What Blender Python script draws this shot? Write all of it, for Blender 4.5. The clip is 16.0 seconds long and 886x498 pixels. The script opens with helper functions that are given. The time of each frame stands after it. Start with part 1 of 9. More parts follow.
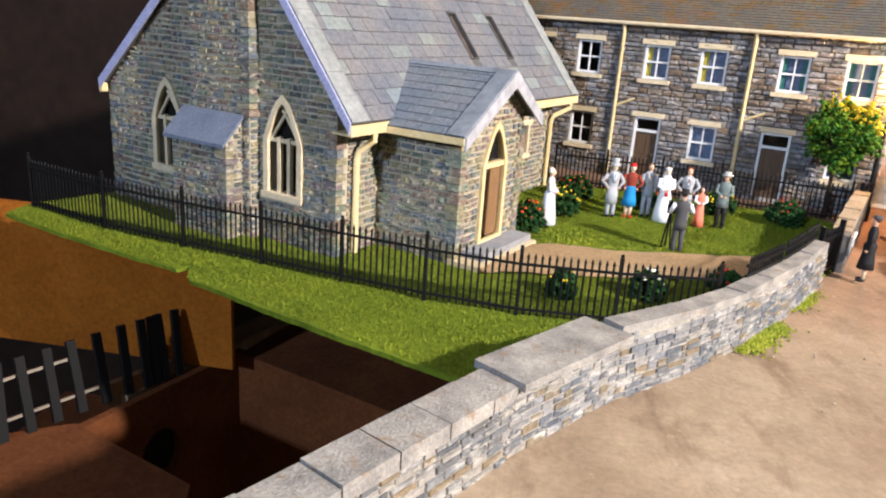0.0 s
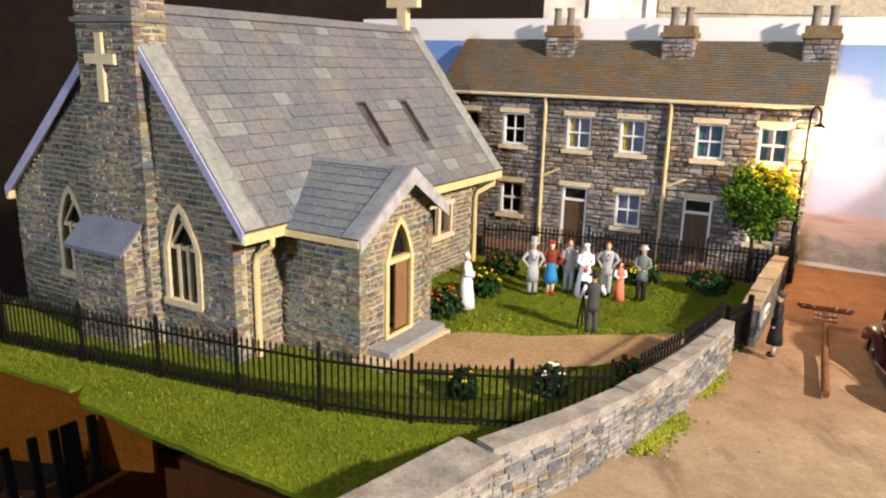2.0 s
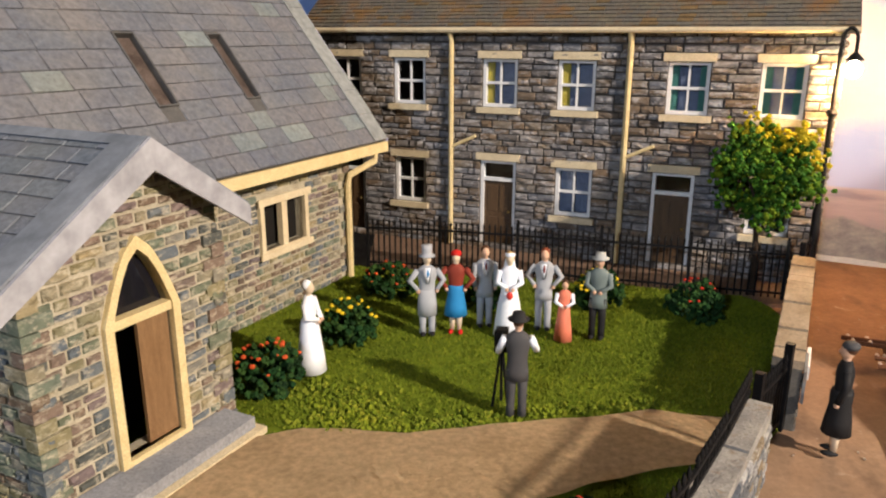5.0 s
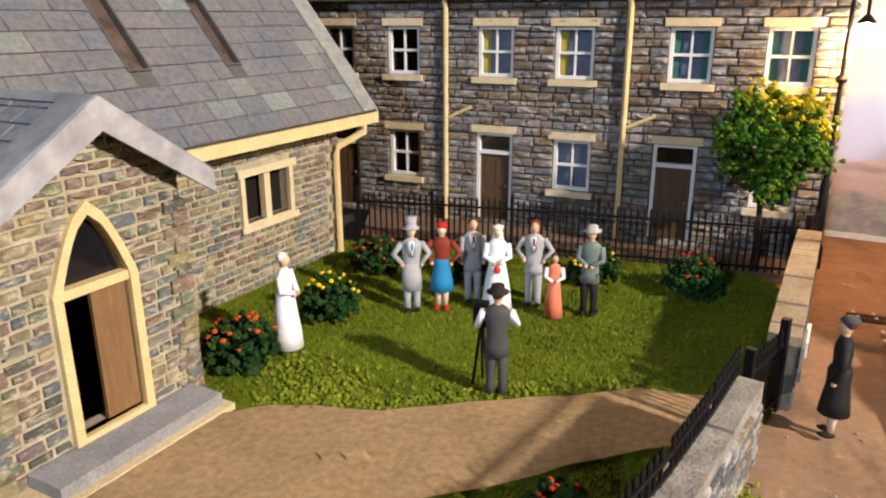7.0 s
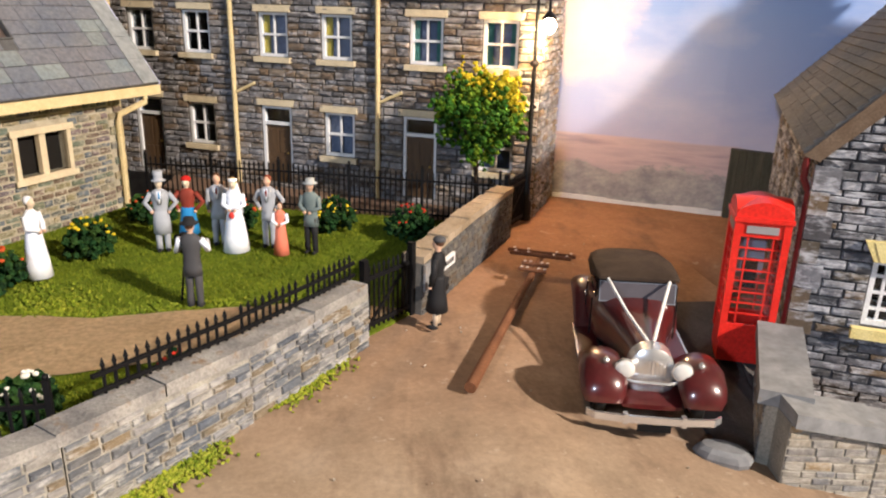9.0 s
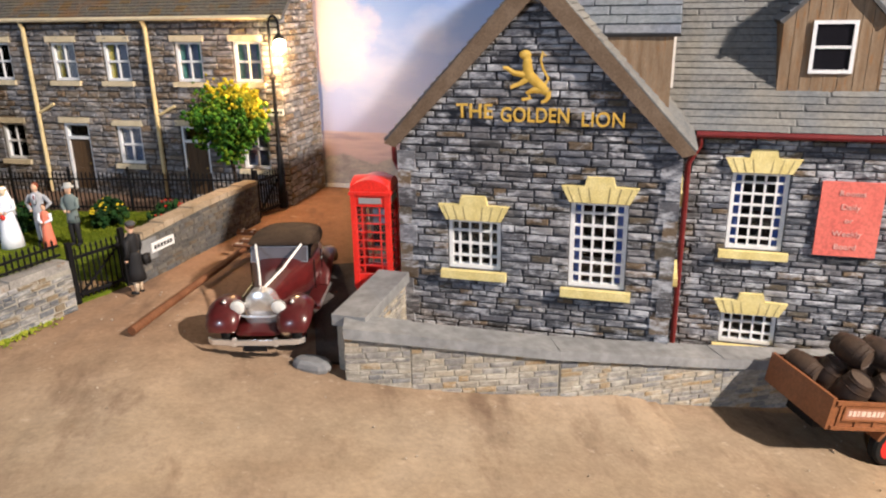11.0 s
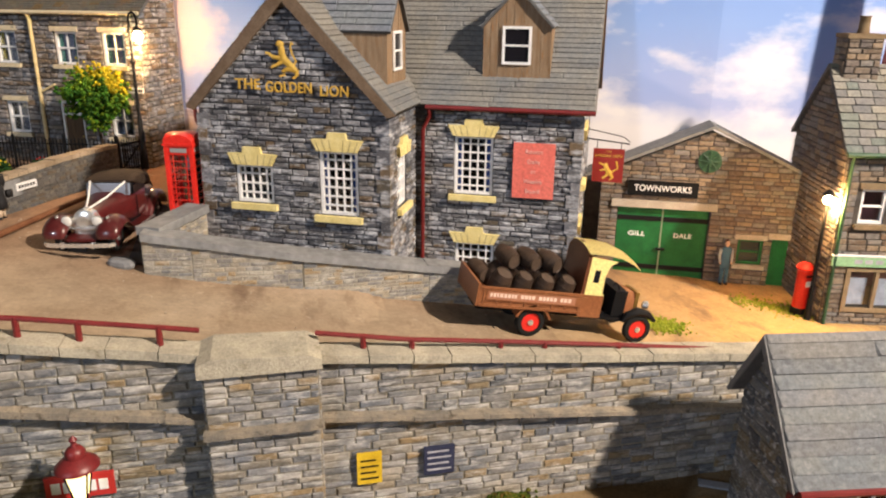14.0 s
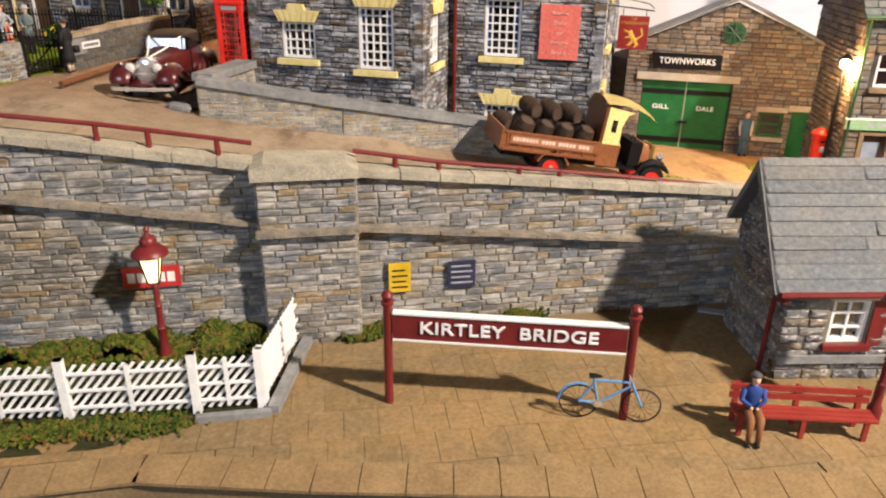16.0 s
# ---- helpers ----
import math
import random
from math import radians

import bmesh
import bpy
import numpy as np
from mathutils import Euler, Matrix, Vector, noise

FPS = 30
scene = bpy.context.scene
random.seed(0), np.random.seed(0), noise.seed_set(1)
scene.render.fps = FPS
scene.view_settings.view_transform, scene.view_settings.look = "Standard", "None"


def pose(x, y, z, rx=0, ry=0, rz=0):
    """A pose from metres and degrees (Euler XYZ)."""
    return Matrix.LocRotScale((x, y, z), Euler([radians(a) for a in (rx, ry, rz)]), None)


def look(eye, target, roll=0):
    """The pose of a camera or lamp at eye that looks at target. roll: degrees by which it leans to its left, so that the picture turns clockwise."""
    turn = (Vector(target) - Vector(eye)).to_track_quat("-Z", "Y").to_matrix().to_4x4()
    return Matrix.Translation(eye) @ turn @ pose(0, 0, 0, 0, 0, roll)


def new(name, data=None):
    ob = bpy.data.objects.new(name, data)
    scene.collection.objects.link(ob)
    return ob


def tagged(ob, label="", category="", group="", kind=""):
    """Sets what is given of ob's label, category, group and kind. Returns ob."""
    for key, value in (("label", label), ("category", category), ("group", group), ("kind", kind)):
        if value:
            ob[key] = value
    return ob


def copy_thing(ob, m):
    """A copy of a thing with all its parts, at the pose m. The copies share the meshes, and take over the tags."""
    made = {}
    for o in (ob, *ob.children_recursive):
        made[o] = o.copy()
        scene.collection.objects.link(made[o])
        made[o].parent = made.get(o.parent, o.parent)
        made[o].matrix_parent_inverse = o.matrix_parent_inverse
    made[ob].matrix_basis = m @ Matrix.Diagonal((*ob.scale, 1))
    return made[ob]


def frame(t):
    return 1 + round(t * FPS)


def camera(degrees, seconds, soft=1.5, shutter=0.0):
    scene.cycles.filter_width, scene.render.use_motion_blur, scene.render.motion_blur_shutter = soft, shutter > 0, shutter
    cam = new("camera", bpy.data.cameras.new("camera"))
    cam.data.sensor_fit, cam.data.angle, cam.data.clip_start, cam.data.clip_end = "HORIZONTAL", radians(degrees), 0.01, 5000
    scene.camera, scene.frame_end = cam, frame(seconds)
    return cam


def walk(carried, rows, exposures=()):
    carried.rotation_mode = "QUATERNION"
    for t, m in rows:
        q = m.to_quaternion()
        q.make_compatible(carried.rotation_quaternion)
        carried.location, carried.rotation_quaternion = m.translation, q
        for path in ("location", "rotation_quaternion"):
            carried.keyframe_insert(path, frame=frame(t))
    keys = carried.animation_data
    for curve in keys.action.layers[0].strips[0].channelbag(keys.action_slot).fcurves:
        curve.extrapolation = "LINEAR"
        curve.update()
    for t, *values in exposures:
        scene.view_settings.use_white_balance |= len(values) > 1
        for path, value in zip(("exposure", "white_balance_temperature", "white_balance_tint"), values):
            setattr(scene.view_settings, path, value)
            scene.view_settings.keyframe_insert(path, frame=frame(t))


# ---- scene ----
from mathutils.geometry import tessellate_polygon

S = 1 / 76.2
cam = camera(62.0, 16.0, soft=2.1)
PATH = [
    (0, (0.853, 1.006, 6.031), (0.719, 2.906, 5.422), 4.0),
    (0.5, (1.134, 1.55, 6.728), (1.015, 3.477, 6.205), 2.5),
    (1, (1.415, 1.713, 7.094), (1.263, 3.643, 6.593), 1.3),
    (1.5, (2.025, 1.763, 7.064), (1.91, 3.699, 6.573), 1.8),
    (2, (2.727, 1.617, 7.382), (2.632, 3.553, 6.887), 1.4),
    (2.5, (3.79, 1.613, 7.41), (3.748, 3.55, 6.914), 1.0),
    (3, (4.349, 1.616, 7.565), (4.364, 3.555, 7.077), 1.3),
    (3.5, (4.523, 1.849, 7.63), (4.513, 3.795, 7.165), 0.7),
    (3.7, (4.683, 2.574, 7.496), (4.686, 4.521, 7.038), 1.0),
    (5.8, (4.531, 13.055, 5.612), (4.579, 14.953, 4.983), -0.2),
    (6, (4.793, 13.031, 5.629), (4.806, 14.927, 4.994), -0.5),
    (6.5, (5.078, 12.482, 5.681), (5.064, 14.377, 5.044), -0.7),
    (7, (5.207, 11.094, 5.665), (5.198, 13.001, 5.061), -0.2),
    (7.5, (5.602, 9.261, 6.264), (5.548, 11.17, 5.67), -1.3),
    (8, (6.284, 7.628, 6.218), (6.316, 9.538, 5.625), 0.8),
    (8.5, (7.752, 7.924, 5.92), (7.88, 9.826, 5.315), 1.1),
    (9, (9.264, 7.679, 5.81), (9.471, 9.564, 5.175), 1.6),
    (9.5, (10.714, 6.065, 6.11), (10.939, 7.951, 5.486), 1.8),
    (10, (12.172, 4.72, 6.275), (12.418, 6.592, 5.616), 0.4),
    (12.3, (16.652, 0.833, 6.783), (17.034, 2.708, 6.199), -0.8),
    (12.5, (16.601, 0.484, 6.793), (16.986, 2.359, 6.213), -0.7),
    (13, (16.513, -1.048, 6.831), (16.892, 0.827, 6.25), -0.6),
    (13.5, (17.06, -3.142, 6.527), (17.438, -1.277, 5.911), 0.2),
    (14, (18.797, -4.504, 6.514), (19.236, -2.655, 5.89), 0.7),
    (14.5, (20.041, -5.44, 6.107), (20.483, -3.591, 5.485), 0.8),
    (15, (19.058, -5.844, 5.739), (19.339, -3.982, 5.066), 0.7),
    (15.5, (17.774, -6.107, 5.178), (18.095, -4.277, 4.438), 1.0),
    (16, (18.604, -7.223, 4.756), (18.929, -5.418, 3.957), 0.7),
]
EXPOSURES = [(0.0, 0.92, 5500, 10), (0.5, 0.8, 5800, 10), (1.0, 0.74, 6150, 10), (2.0, 0.66, 6300, 10), (2.5, 0.58, 6300, 10), (3.5, 0.32, 6300, 10), (6.0, 0.25, 6050, 10), (7.0, 0.36, 6050, 10), (9.0, 0.4, 5850, 10), (10.0, 0.38, 5800, 10), (12.5, 0.2, 5850, 10), (13.5, 0.22, 6050, 10), (14.0, 0.05, 6200, 10), (14.5, 0.06, 6220, 10), (15.0, -0.15, 6250, 10), (15.5, -0.02, 6200, 10), (16.0, 0.13, 6100, 10)]
walk(cam, [(t, look([S * v for v in eye], [S * v for v in target], roll)) for t, eye, target, roll in PATH], EXPOSURES)


# ---- units, small tools: all sizes below are full-size metres, the layout is built at 1:76.2 ----
def P(x, y, z, rx=0, ry=0, rz=0):
    return pose(S * x, S * y, S * z, rx, ry, rz)


def box(bm, x0, x1, y0, y1, z0, z1):
    v = [bm.verts.new((x, y, z)) for z in (z0, z1) for x, y in ((x0, y0), (x1, y0), (x1, y1), (x0, y1))]
    for f in ((3, 2, 1, 0), (4, 5, 6, 7), (0, 1, 5, 4), (1, 2, 6, 5), (2, 3, 7, 6), (3, 0, 4, 7)):
        bm.faces.new([v[i] for i in f])
    return bm


def prism(bm, pts, lo, hi, axis="y"):
    """A polygon of (a, b) drawn out along an axis."""
    put = {"y": lambda a, b, c: (a, c, b), "z": lambda a, b, c: (a, b, c), "x": lambda a, b, c: (c, a, b)}[axis]
    rings = [[bm.verts.new(put(a, b, c)) for a, b in pts] for c in (lo, hi)]
    bm.faces.new(rings[0]), bm.faces.new(rings[1][::-1])
    n = len(pts)
    for i in range(n):
        bm.faces.new((rings[0][i], rings[1][i], rings[1][(i + 1) % n], rings[0][(i + 1) % n]))
    return bm


def cyl(bm, p0, p1, r0, r1=None, n=10):
    p0, p1, r1 = Vector(p0), Vector(p1), r0 if r1 is None else r1
    turn = (p1 - p0).to_track_quat("Z", "Y")
    rings = [[bm.verts.new(p + turn @ Vector((r * math.cos(i * math.tau / n), r * math.sin(i * math.tau / n), 0))) for i in range(n)] for p, r in ((p0, r0), (p1, r1))]
    for i in range(n):
        bm.faces.new((rings[0][i], rings[0][(i + 1) % n], rings[1][(i + 1) % n], rings[1][i]))
    bm.faces.new(rings[0][::-1]), bm.faces.new(rings[1])
    return bm


def lathe(bm, profile, n=16, at=(0, 0, 0), axis="z", cap=True):
    at, rings = Vector(at), []
    for r, h in profile:
        ring = []
        for i in range(n):
            c, s = r * math.cos(i * math.tau / n), r * math.sin(i * math.tau / n)
            ring.append(bm.verts.new(at + Vector({"z": (c, s, h), "y": (c, h, s), "x": (h, c, s)}[axis])))
        rings.append(ring)
    for a, b in zip(rings, rings[1:]):
        for i in range(n):
            bm.faces.new((a[i], a[(i + 1) % n], b[(i + 1) % n], b[i]))
    if cap:
        bm.faces.new(rings[0][::-1]), bm.faces.new(rings[-1])
    return bm


def tube(bm, pts, r, n=8):
    pts, rings = [Vector(p) for p in pts], []
    rs = r if isinstance(r, (list, tuple)) else [r] * len(pts)
    for i, p in enumerate(pts):
        d = (pts[min(i + 1, len(pts) - 1)] - pts[max(i - 1, 0)]).normalized()
        turn = d.to_track_quat("Z", "Y")
        rings.append([bm.verts.new(p + turn @ Vector((rs[i] * math.cos(k * math.tau / n), rs[i] * math.sin(k * math.tau / n), 0))) for k in range(n)])
    for a, b in zip(rings, rings[1:]):
        off = min(range(n), key=lambda s: sum((a[k].co - b[(k + s) % n].co).length for k in range(n)))
        for i in range(n):
            bm.faces.new((a[i], a[(i + 1) % n], b[(i + 1 + off) % n], b[(i + off) % n]))
    bm.faces.new(rings[0][::-1]), bm.faces.new(rings[-1])
    return bm


def ball(bm, at, r, squash=(1, 1, 1), seg=10, rings=7):
    bmesh.ops.create_uvsphere(bm, u_segments=seg, v_segments=rings, radius=1.0, matrix=Matrix.Translation(at) @ Matrix.Diagonal((r * squash[0], r * squash[1], r * squash[2], 1)))
    return bm


def slab(bm, outer, holes, thick):
    """A wall with openings: outer and holes are outlines of (u, z); its face lies at y = 0, its back at y = thick."""
    loops = [[Vector((u, 0, z)) for u, z in loop] for loop in (outer, *holes)]
    flat = [p for loop in loops for p in loop]
    tris = tessellate_polygon(loops)
    front, back = [bm.verts.new(p) for p in flat], [bm.verts.new(p + Vector((0, thick, 0))) for p in flat]
    for a, b, c in tris:
        bm.faces.new((front[a], front[b], front[c])), bm.faces.new((back[c], back[b], back[a]))
    k = 0
    for loop in loops:
        n = len(loop)
        for i in range(n):
            j = (i + 1) % n
            bm.faces.new((front[k + i], front[k + j], back[k + j], back[k + i]))
        k += n
    return bm


def part(name, bm, material, parent=None, label="", m=None, smooth=False, bevel=0.0, seg=1, kind=""):
    if bevel:
        bmesh.ops.bevel(bm, geom=[e for e in bm.edges if e.is_manifold and e.calc_face_angle(0) > 0.5], offset=bevel, segments=seg, affect="EDGES")
    bmesh.ops.recalc_face_normals(bm, faces=bm.faces)
    me = bpy.data.meshes.new(name)
    bm.to_mesh(me), bm.free()
    me.transform(Matrix.Scale(S, 4))
    me.materials.append(material)
    if smooth:
        me.shade_smooth()
        me.set_sharp_from_angle(angle=radians(40))
    ob = new(name, me)
    if m is not None:
        ob.matrix_basis = m
    ob.parent = parent
    return tagged(ob, label, kind=kind)


def thing(name, label, category, m, group="", kind=""):
    ob = new(name)
    ob.empty_display_size = 0.01
    ob.matrix_basis = m
    return tagged(ob, label, category, group, kind)


def rect(u0, u1, z0, z1):
    return [(u0, z0), (u1, z0), (u1, z1), (u0, z1)]


def lancet(u, z0, spring, half, rise, n=6):
    """A pointed-arch outline round the axis u."""
    pts = [(u - half, z0), (u + half, z0), (u + half, spring)]
    for i in range(1, n + 1):
        a = i / n
        pts.append((u + half * (1 - a) ** 0.62 if i < n else u, spring + rise * a))
    for i in range(n - 1, -1, -1):
        a = i / n
        pts.append((u - half * (1 - a) ** 0.62, spring + rise * a))
    return pts


def grown(loop, d):
    cu, cz = sum(p[0] for p in loop) / len(loop), sum(p[1] for p in loop) / len(loop)
    hu, hz = max(abs(p[0] - cu) for p in loop), max(abs(p[1] - cz) for p in loop)
    return [(cu + (u - cu) * (1 + d / hu), cz + (z - cz) * (1 + d / hz)) for u, z in loop]


def spans(loop, z):
    xs = []
    for (a, b), (c, d) in zip(loop, loop[1:] + loop[:1]):
        if (b <= z) != (d <= z):
            xs.append(a + (z - b) / (d - b) * (c - a))
    xs.sort()
    return list(zip(xs[::2], xs[1::2]))


def courses(outer, holes, h, short, long, rng, vary=0.25):
    """Rows of stones or slates, as (u0, u1, z0, z1), inside outer and clear of the holes."""
    zs, out = [p[1] for p in outer], []
    z, top = min(zs), max(zs)
    while z < top - 0.3 * h:
        step = h * (1 + rng.uniform(-vary, vary))
        z1 = min(z + step, top)
        lo, hi = spans(outer, z + 0.12 * step), spans(outer, z1 - 0.12 * step)
        free = [(max(a, c), min(b, d)) for a, b in lo for c, d in hi if min(b, d) > max(a, c)]
        for hole in holes:
            hz = [p[1] for p in hole]
            if min(hz) < z1 - 0.02 and max(hz) > z + 0.02:
                cut = spans(hole, min(max(z + 0.3 * step, min(hz) + 1e-3), max(hz) - 1e-3)) + spans(hole, min(max(z1 - 0.3 * step, min(hz) + 1e-3), max(hz) - 1e-3))
                for c, d in cut:
                    free = [(a, b) for p, q in free for a, b in ((p, min(q, c)), (max(p, d), q)) if b > a]
        for a, b in free:
            u = a
            while b - u > 0.05:
                w = rng.uniform(short, long)
                if b - u - w < short * 0.6:
                    w = b - u
                w = min(w, b - u)
                out.append((u, u + w, z, z1))
                u += w
        z = z1
    return out


def stone_shape(rng, rough=1.0):
    """A unit stone: back at y = 0, uneven face at y = -1."""
    v, f = [], []
    for r in range(3):
        for c in range(4):
            x, z = c / 3 - 0.5, r / 2 - 0.5
            rim = c in (0, 3) or r in (0, 2)
            v.append((x * (0.95 - 0.07 * rng.random()) if rim else x + rng.uniform(-0.06, 0.06), -1 + 0.32 * rough * rng.random() - (0 if rim else 0.25 * rough * rng.random()), z * (0.9 - 0.13 * rng.random()) if rim else rng.uniform(-0.12, 0.12)))
    for r in range(2):
        for c in range(3):
            k = r * 4 + c
            f.append((k, k + 1, k + 5, k + 4))
    loop = [0, 1, 2, 3, 7, 11, 10, 9, 8, 4]
    v += [(max(-0.5, min(0.5, (q % 4) / 3 - 0.5)), 0.0, (q // 4) / 2 - 0.5) for q in loop]
    f += [(12 + k, 12 + (k + 1) % 10, loop[(k + 1) % 10], loop[k]) for k in range(10)]
    return v, f


def slate_shape(rng, rough=1.0):
    """A unit slate: thin at its head, proud at its foot."""
    k = [rng.uniform(-0.04, 0.04) * rough for _ in range(4)]
    v = [(-0.5, 0, -0.5), (0.5, 0, -0.5), (0.5, 0, 0.5), (-0.5, 0, 0.5), (-0.485, -1 + k[0], -0.5 + k[2]), (0.485, -1 + k[1], -0.5 + k[3]), (0.485, -0.3, 0.5), (-0.485, -0.3, 0.5)]
    return v, [(4, 5, 6, 7), (0, 1, 5, 4), (1, 2, 6, 5), (2, 3, 7, 6), (3, 0, 4, 7)]


SHAPES = {}


JOINTS = {"church_stone": 0.038, "pub_stone": 0.02, "terrace_stone": 0.016, "yard_stone": 0.012, "retaining_stone": 0.02, "works_stone": 0.018, "platform_slab": 0.012, "church_slate": 0.012, "pub_slate": 0.01, "hut_slate": 0.01, "churchyard_stone": 0.022, "lane_stone": 0.02}


def laid(name, parent, outer, holes, h, short, long, depth, material, single=0, seed=1, shape=stone_shape, joint=0.025, vary=0.25, near=None, rough=1.0, y=0.0):
    """Lays courses on a wall's face: the ones nearest to `near` as pieces of their own, the rest joined."""
    joint = JOINTS.get(material.name, joint)
    rng = random.Random(seed)
    todo = courses(outer, holes, h, short, long, rng, vary)
    if near:
        todo.sort(key=lambda s: math.hypot((s[0] + s[1]) / 2 - near[0], (s[2] + s[3]) / 2 - near[1]))
    key = (name, material.name, rough)
    if key not in SHAPES:
        SHAPES[key] = [shape(rng, rough) for _ in range(10)]
        for n, (v, f) in enumerate(SHAPES[key]):
            me = bpy.data.meshes.new(name)
            me.from_pydata(v, [], f)
            me.materials.append(material)
            SHAPES[key][n] = (np.array(v), f, me)
    verts, faces, count = [], [], 0
    for n, (u0, u1, z0, z1) in enumerate(todo):
        v, f, me = SHAPES[key][rng.randrange(10)]
        d = depth * rng.uniform(0.75, 1.25)
        size, mid = (u1 - u0 - joint, d, z1 - z0 - joint), ((u0 + u1) / 2, y, (z0 + z1) / 2)
        if name == "stone":
            size = (size[0] * rng.uniform(0.95, 1.0), d, size[2] * rng.uniform(0.84, 1.04))
            mid = (mid[0], y, mid[2] + (z1 - z0) * rng.uniform(-0.07, 0.07))
        if n < single:
            ob = new(name, me)
            ob.parent = parent
            ob.matrix_basis = Matrix.Translation([S * c for c in mid]) @ Matrix.Diagonal((S * size[0], S * size[1], S * size[2], 1))
        else:
            verts.append(v * size + mid)
            faces += [tuple(count + i for i in face) for face in f]
            count += len(v)
    if verts:
        me = bpy.data.meshes.new(name + "_rest")
        me.from_pydata((np.concatenate(verts) * S).tolist(), [], faces)
        me.materials.append(material)
        ob = new("stonework" if name == "stone" else "slatework", me)
        ob.parent = parent
        tagged(ob, kind="stuff")


def stone_wall(house, name, m, outer, holes, thick, core, stones, h, short, long, depth, single=0, seed=1, margins=None, near=None, rough=1.7, label=""):
    """A wall with its openings and its courses of stone; holes may be (outline, margin)."""
    bm = slab(bmesh.new(), outer, holes, thick)
    wall = part(name, bm, core, house, label, m)
    clear = [grown(hole, margins[i] if margins else 0.02) for i, hole in enumerate(holes)]
    laid("stone", wall, outer, clear, h, short, long, depth, stones, single, seed, near=near, rough=rough)
    return wall

# ---- world, lamps ----
world = bpy.data.worlds.new("garage_air")
world.use_nodes = True
scene.world = world
world.node_tree.nodes["Background"].inputs[0].default_value = (0.55, 0.6, 0.75, 1)
world.node_tree.nodes["Background"].inputs[1].default_value = 0.0015


def lamp(name, kind, m, watts, colour, size=0.05, spot=0):
    data = bpy.data.lights.new(name, kind)
    data.energy, data.color = watts, colour
    if kind == "AREA":
        data.size = size
    else:
        data.shadow_soft_size = size
    if kind == "SPOT":
        data.spot_size, data.spot_blend = radians(spot), 0.6
    ob = new(name, data)
    ob.matrix_basis = m
    return ob


# the workshop lamp, to the right of and above the layout's front, and the white lamp far off at its front left
lamp("workshop_lamp", "POINT", P(60, -27, 41), 73.0, (1.0, 0.81, 0.62), 0.02)
lamp("garage_lamp", "AREA", look((S * -52, S * -84, S * 44), (S * 16, S * 20, S * 2)), 7.0, (0.80, 0.88, 1.0), 0.07)


# ---- materials ----
def shader(name):
    mat = bpy.data.materials.new(name)
    mat.use_nodes = True
    nt = mat.node_tree
    return mat, nt, nt.nodes["Principled BSDF"]


def place_of(nt, scale=(1, 1, 1)):
    """Places in full-size metres, stretched."""
    geo, vec = nt.nodes.new("ShaderNodeNewGeometry"), nt.nodes.new("ShaderNodeVectorMath")
    vec.operation = "MULTIPLY"
    vec.inputs[1].default_value = [k / S for k in scale]
    nt.links.new(geo.outputs["Position"], vec.inputs[0])
    return vec.outputs[0]


def noise_of(nt, where, scale, detail=4.0, rough=0.6):
    n = nt.nodes.new("ShaderNodeTexNoise")
    n.inputs["Scale"].default_value, n.inputs["Detail"].default_value, n.inputs["Roughness"].default_value = scale, detail, rough
    nt.links.new(where, n.inputs["Vector"])
    return n.outputs["Fac"]


def ramp_of(nt, fac, stops, hard=False):
    r = nt.nodes.new("ShaderNodeValToRGB")
    r.color_ramp.interpolation = "CONSTANT" if hard else "LINEAR"
    while len(r.color_ramp.elements) < len(stops):
        r.color_ramp.elements.new(0.5)
    for e, (at, c) in zip(r.color_ramp.elements, stops):
        e.position, e.color = at, (*c, 1)
    nt.links.new(fac, r.inputs[0])
    return r.outputs[0]


def mix_of(nt, fac, a, b, blend="MIX"):
    m = nt.nodes.new("ShaderNodeMix")
    m.data_type, m.blend_type = "RGBA", blend
    for value, socket in ((fac, m.inputs[0]), (a, m.inputs[6]), (b, m.inputs[7])):
        if isinstance(value, bpy.types.NodeSocket):
            nt.links.new(value, socket)
        else:
            socket.default_value = value if isinstance(value, float) else (*value, 1)
    return m.outputs[2]


def bump_of(nt, b, height, strength, dist):
    n = nt.nodes.new("ShaderNodeBump")
    n.inputs["Strength"].default_value, n.inputs["Distance"].default_value = strength, dist * S
    nt.links.new(height, n.inputs["Height"])
    nt.links.new(n.outputs[0], b.inputs["Normal"])


def plain(name, a, b, scale=2.0, rough=0.7, bump=0.3, dist=0.03, metal=0.0, fine=14.0, stretch=(1, 1, 1), dirt=None, dirt_at=0.62, coat=0.0):
    """Two shades in broad patches with a finer grain over them, and dirt where given."""
    mat, nt, bs = shader(name)
    w = place_of(nt, stretch)
    big, small = noise_of(nt, w, scale), noise_of(nt, w, scale * fine, 3.0)
    col = ramp_of(nt, big, [(0.32, a), (0.68, b)])
    col = mix_of(nt, 0.55, col, ramp_of(nt, small, [(0.3, (0.55, 0.55, 0.55)), (0.7, (1.25, 1.25, 1.25))]), "MULTIPLY")
    if dirt:
        col = mix_of(nt, ramp_of(nt, noise_of(nt, w, scale * 2.3, 6.0, 0.7), [(dirt_at, (0, 0, 0)), (dirt_at + 0.14, (1, 1, 1))]), col, dirt)
    nt.links.new(col, bs.inputs["Base Color"])
    bs.inputs["Roughness"].default_value, bs.inputs["Metallic"].default_value = rough, metal
    bs.inputs["Specular IOR Level"].default_value = 0.12 if rough >= 0.7 else 0.4
    if coat:
        bs.inputs["Coat Weight"].default_value, bs.inputs["Coat Roughness"].default_value = coat, 0.08
    if bump:
        bump_of(nt, bs, small, bump, dist)
    return mat


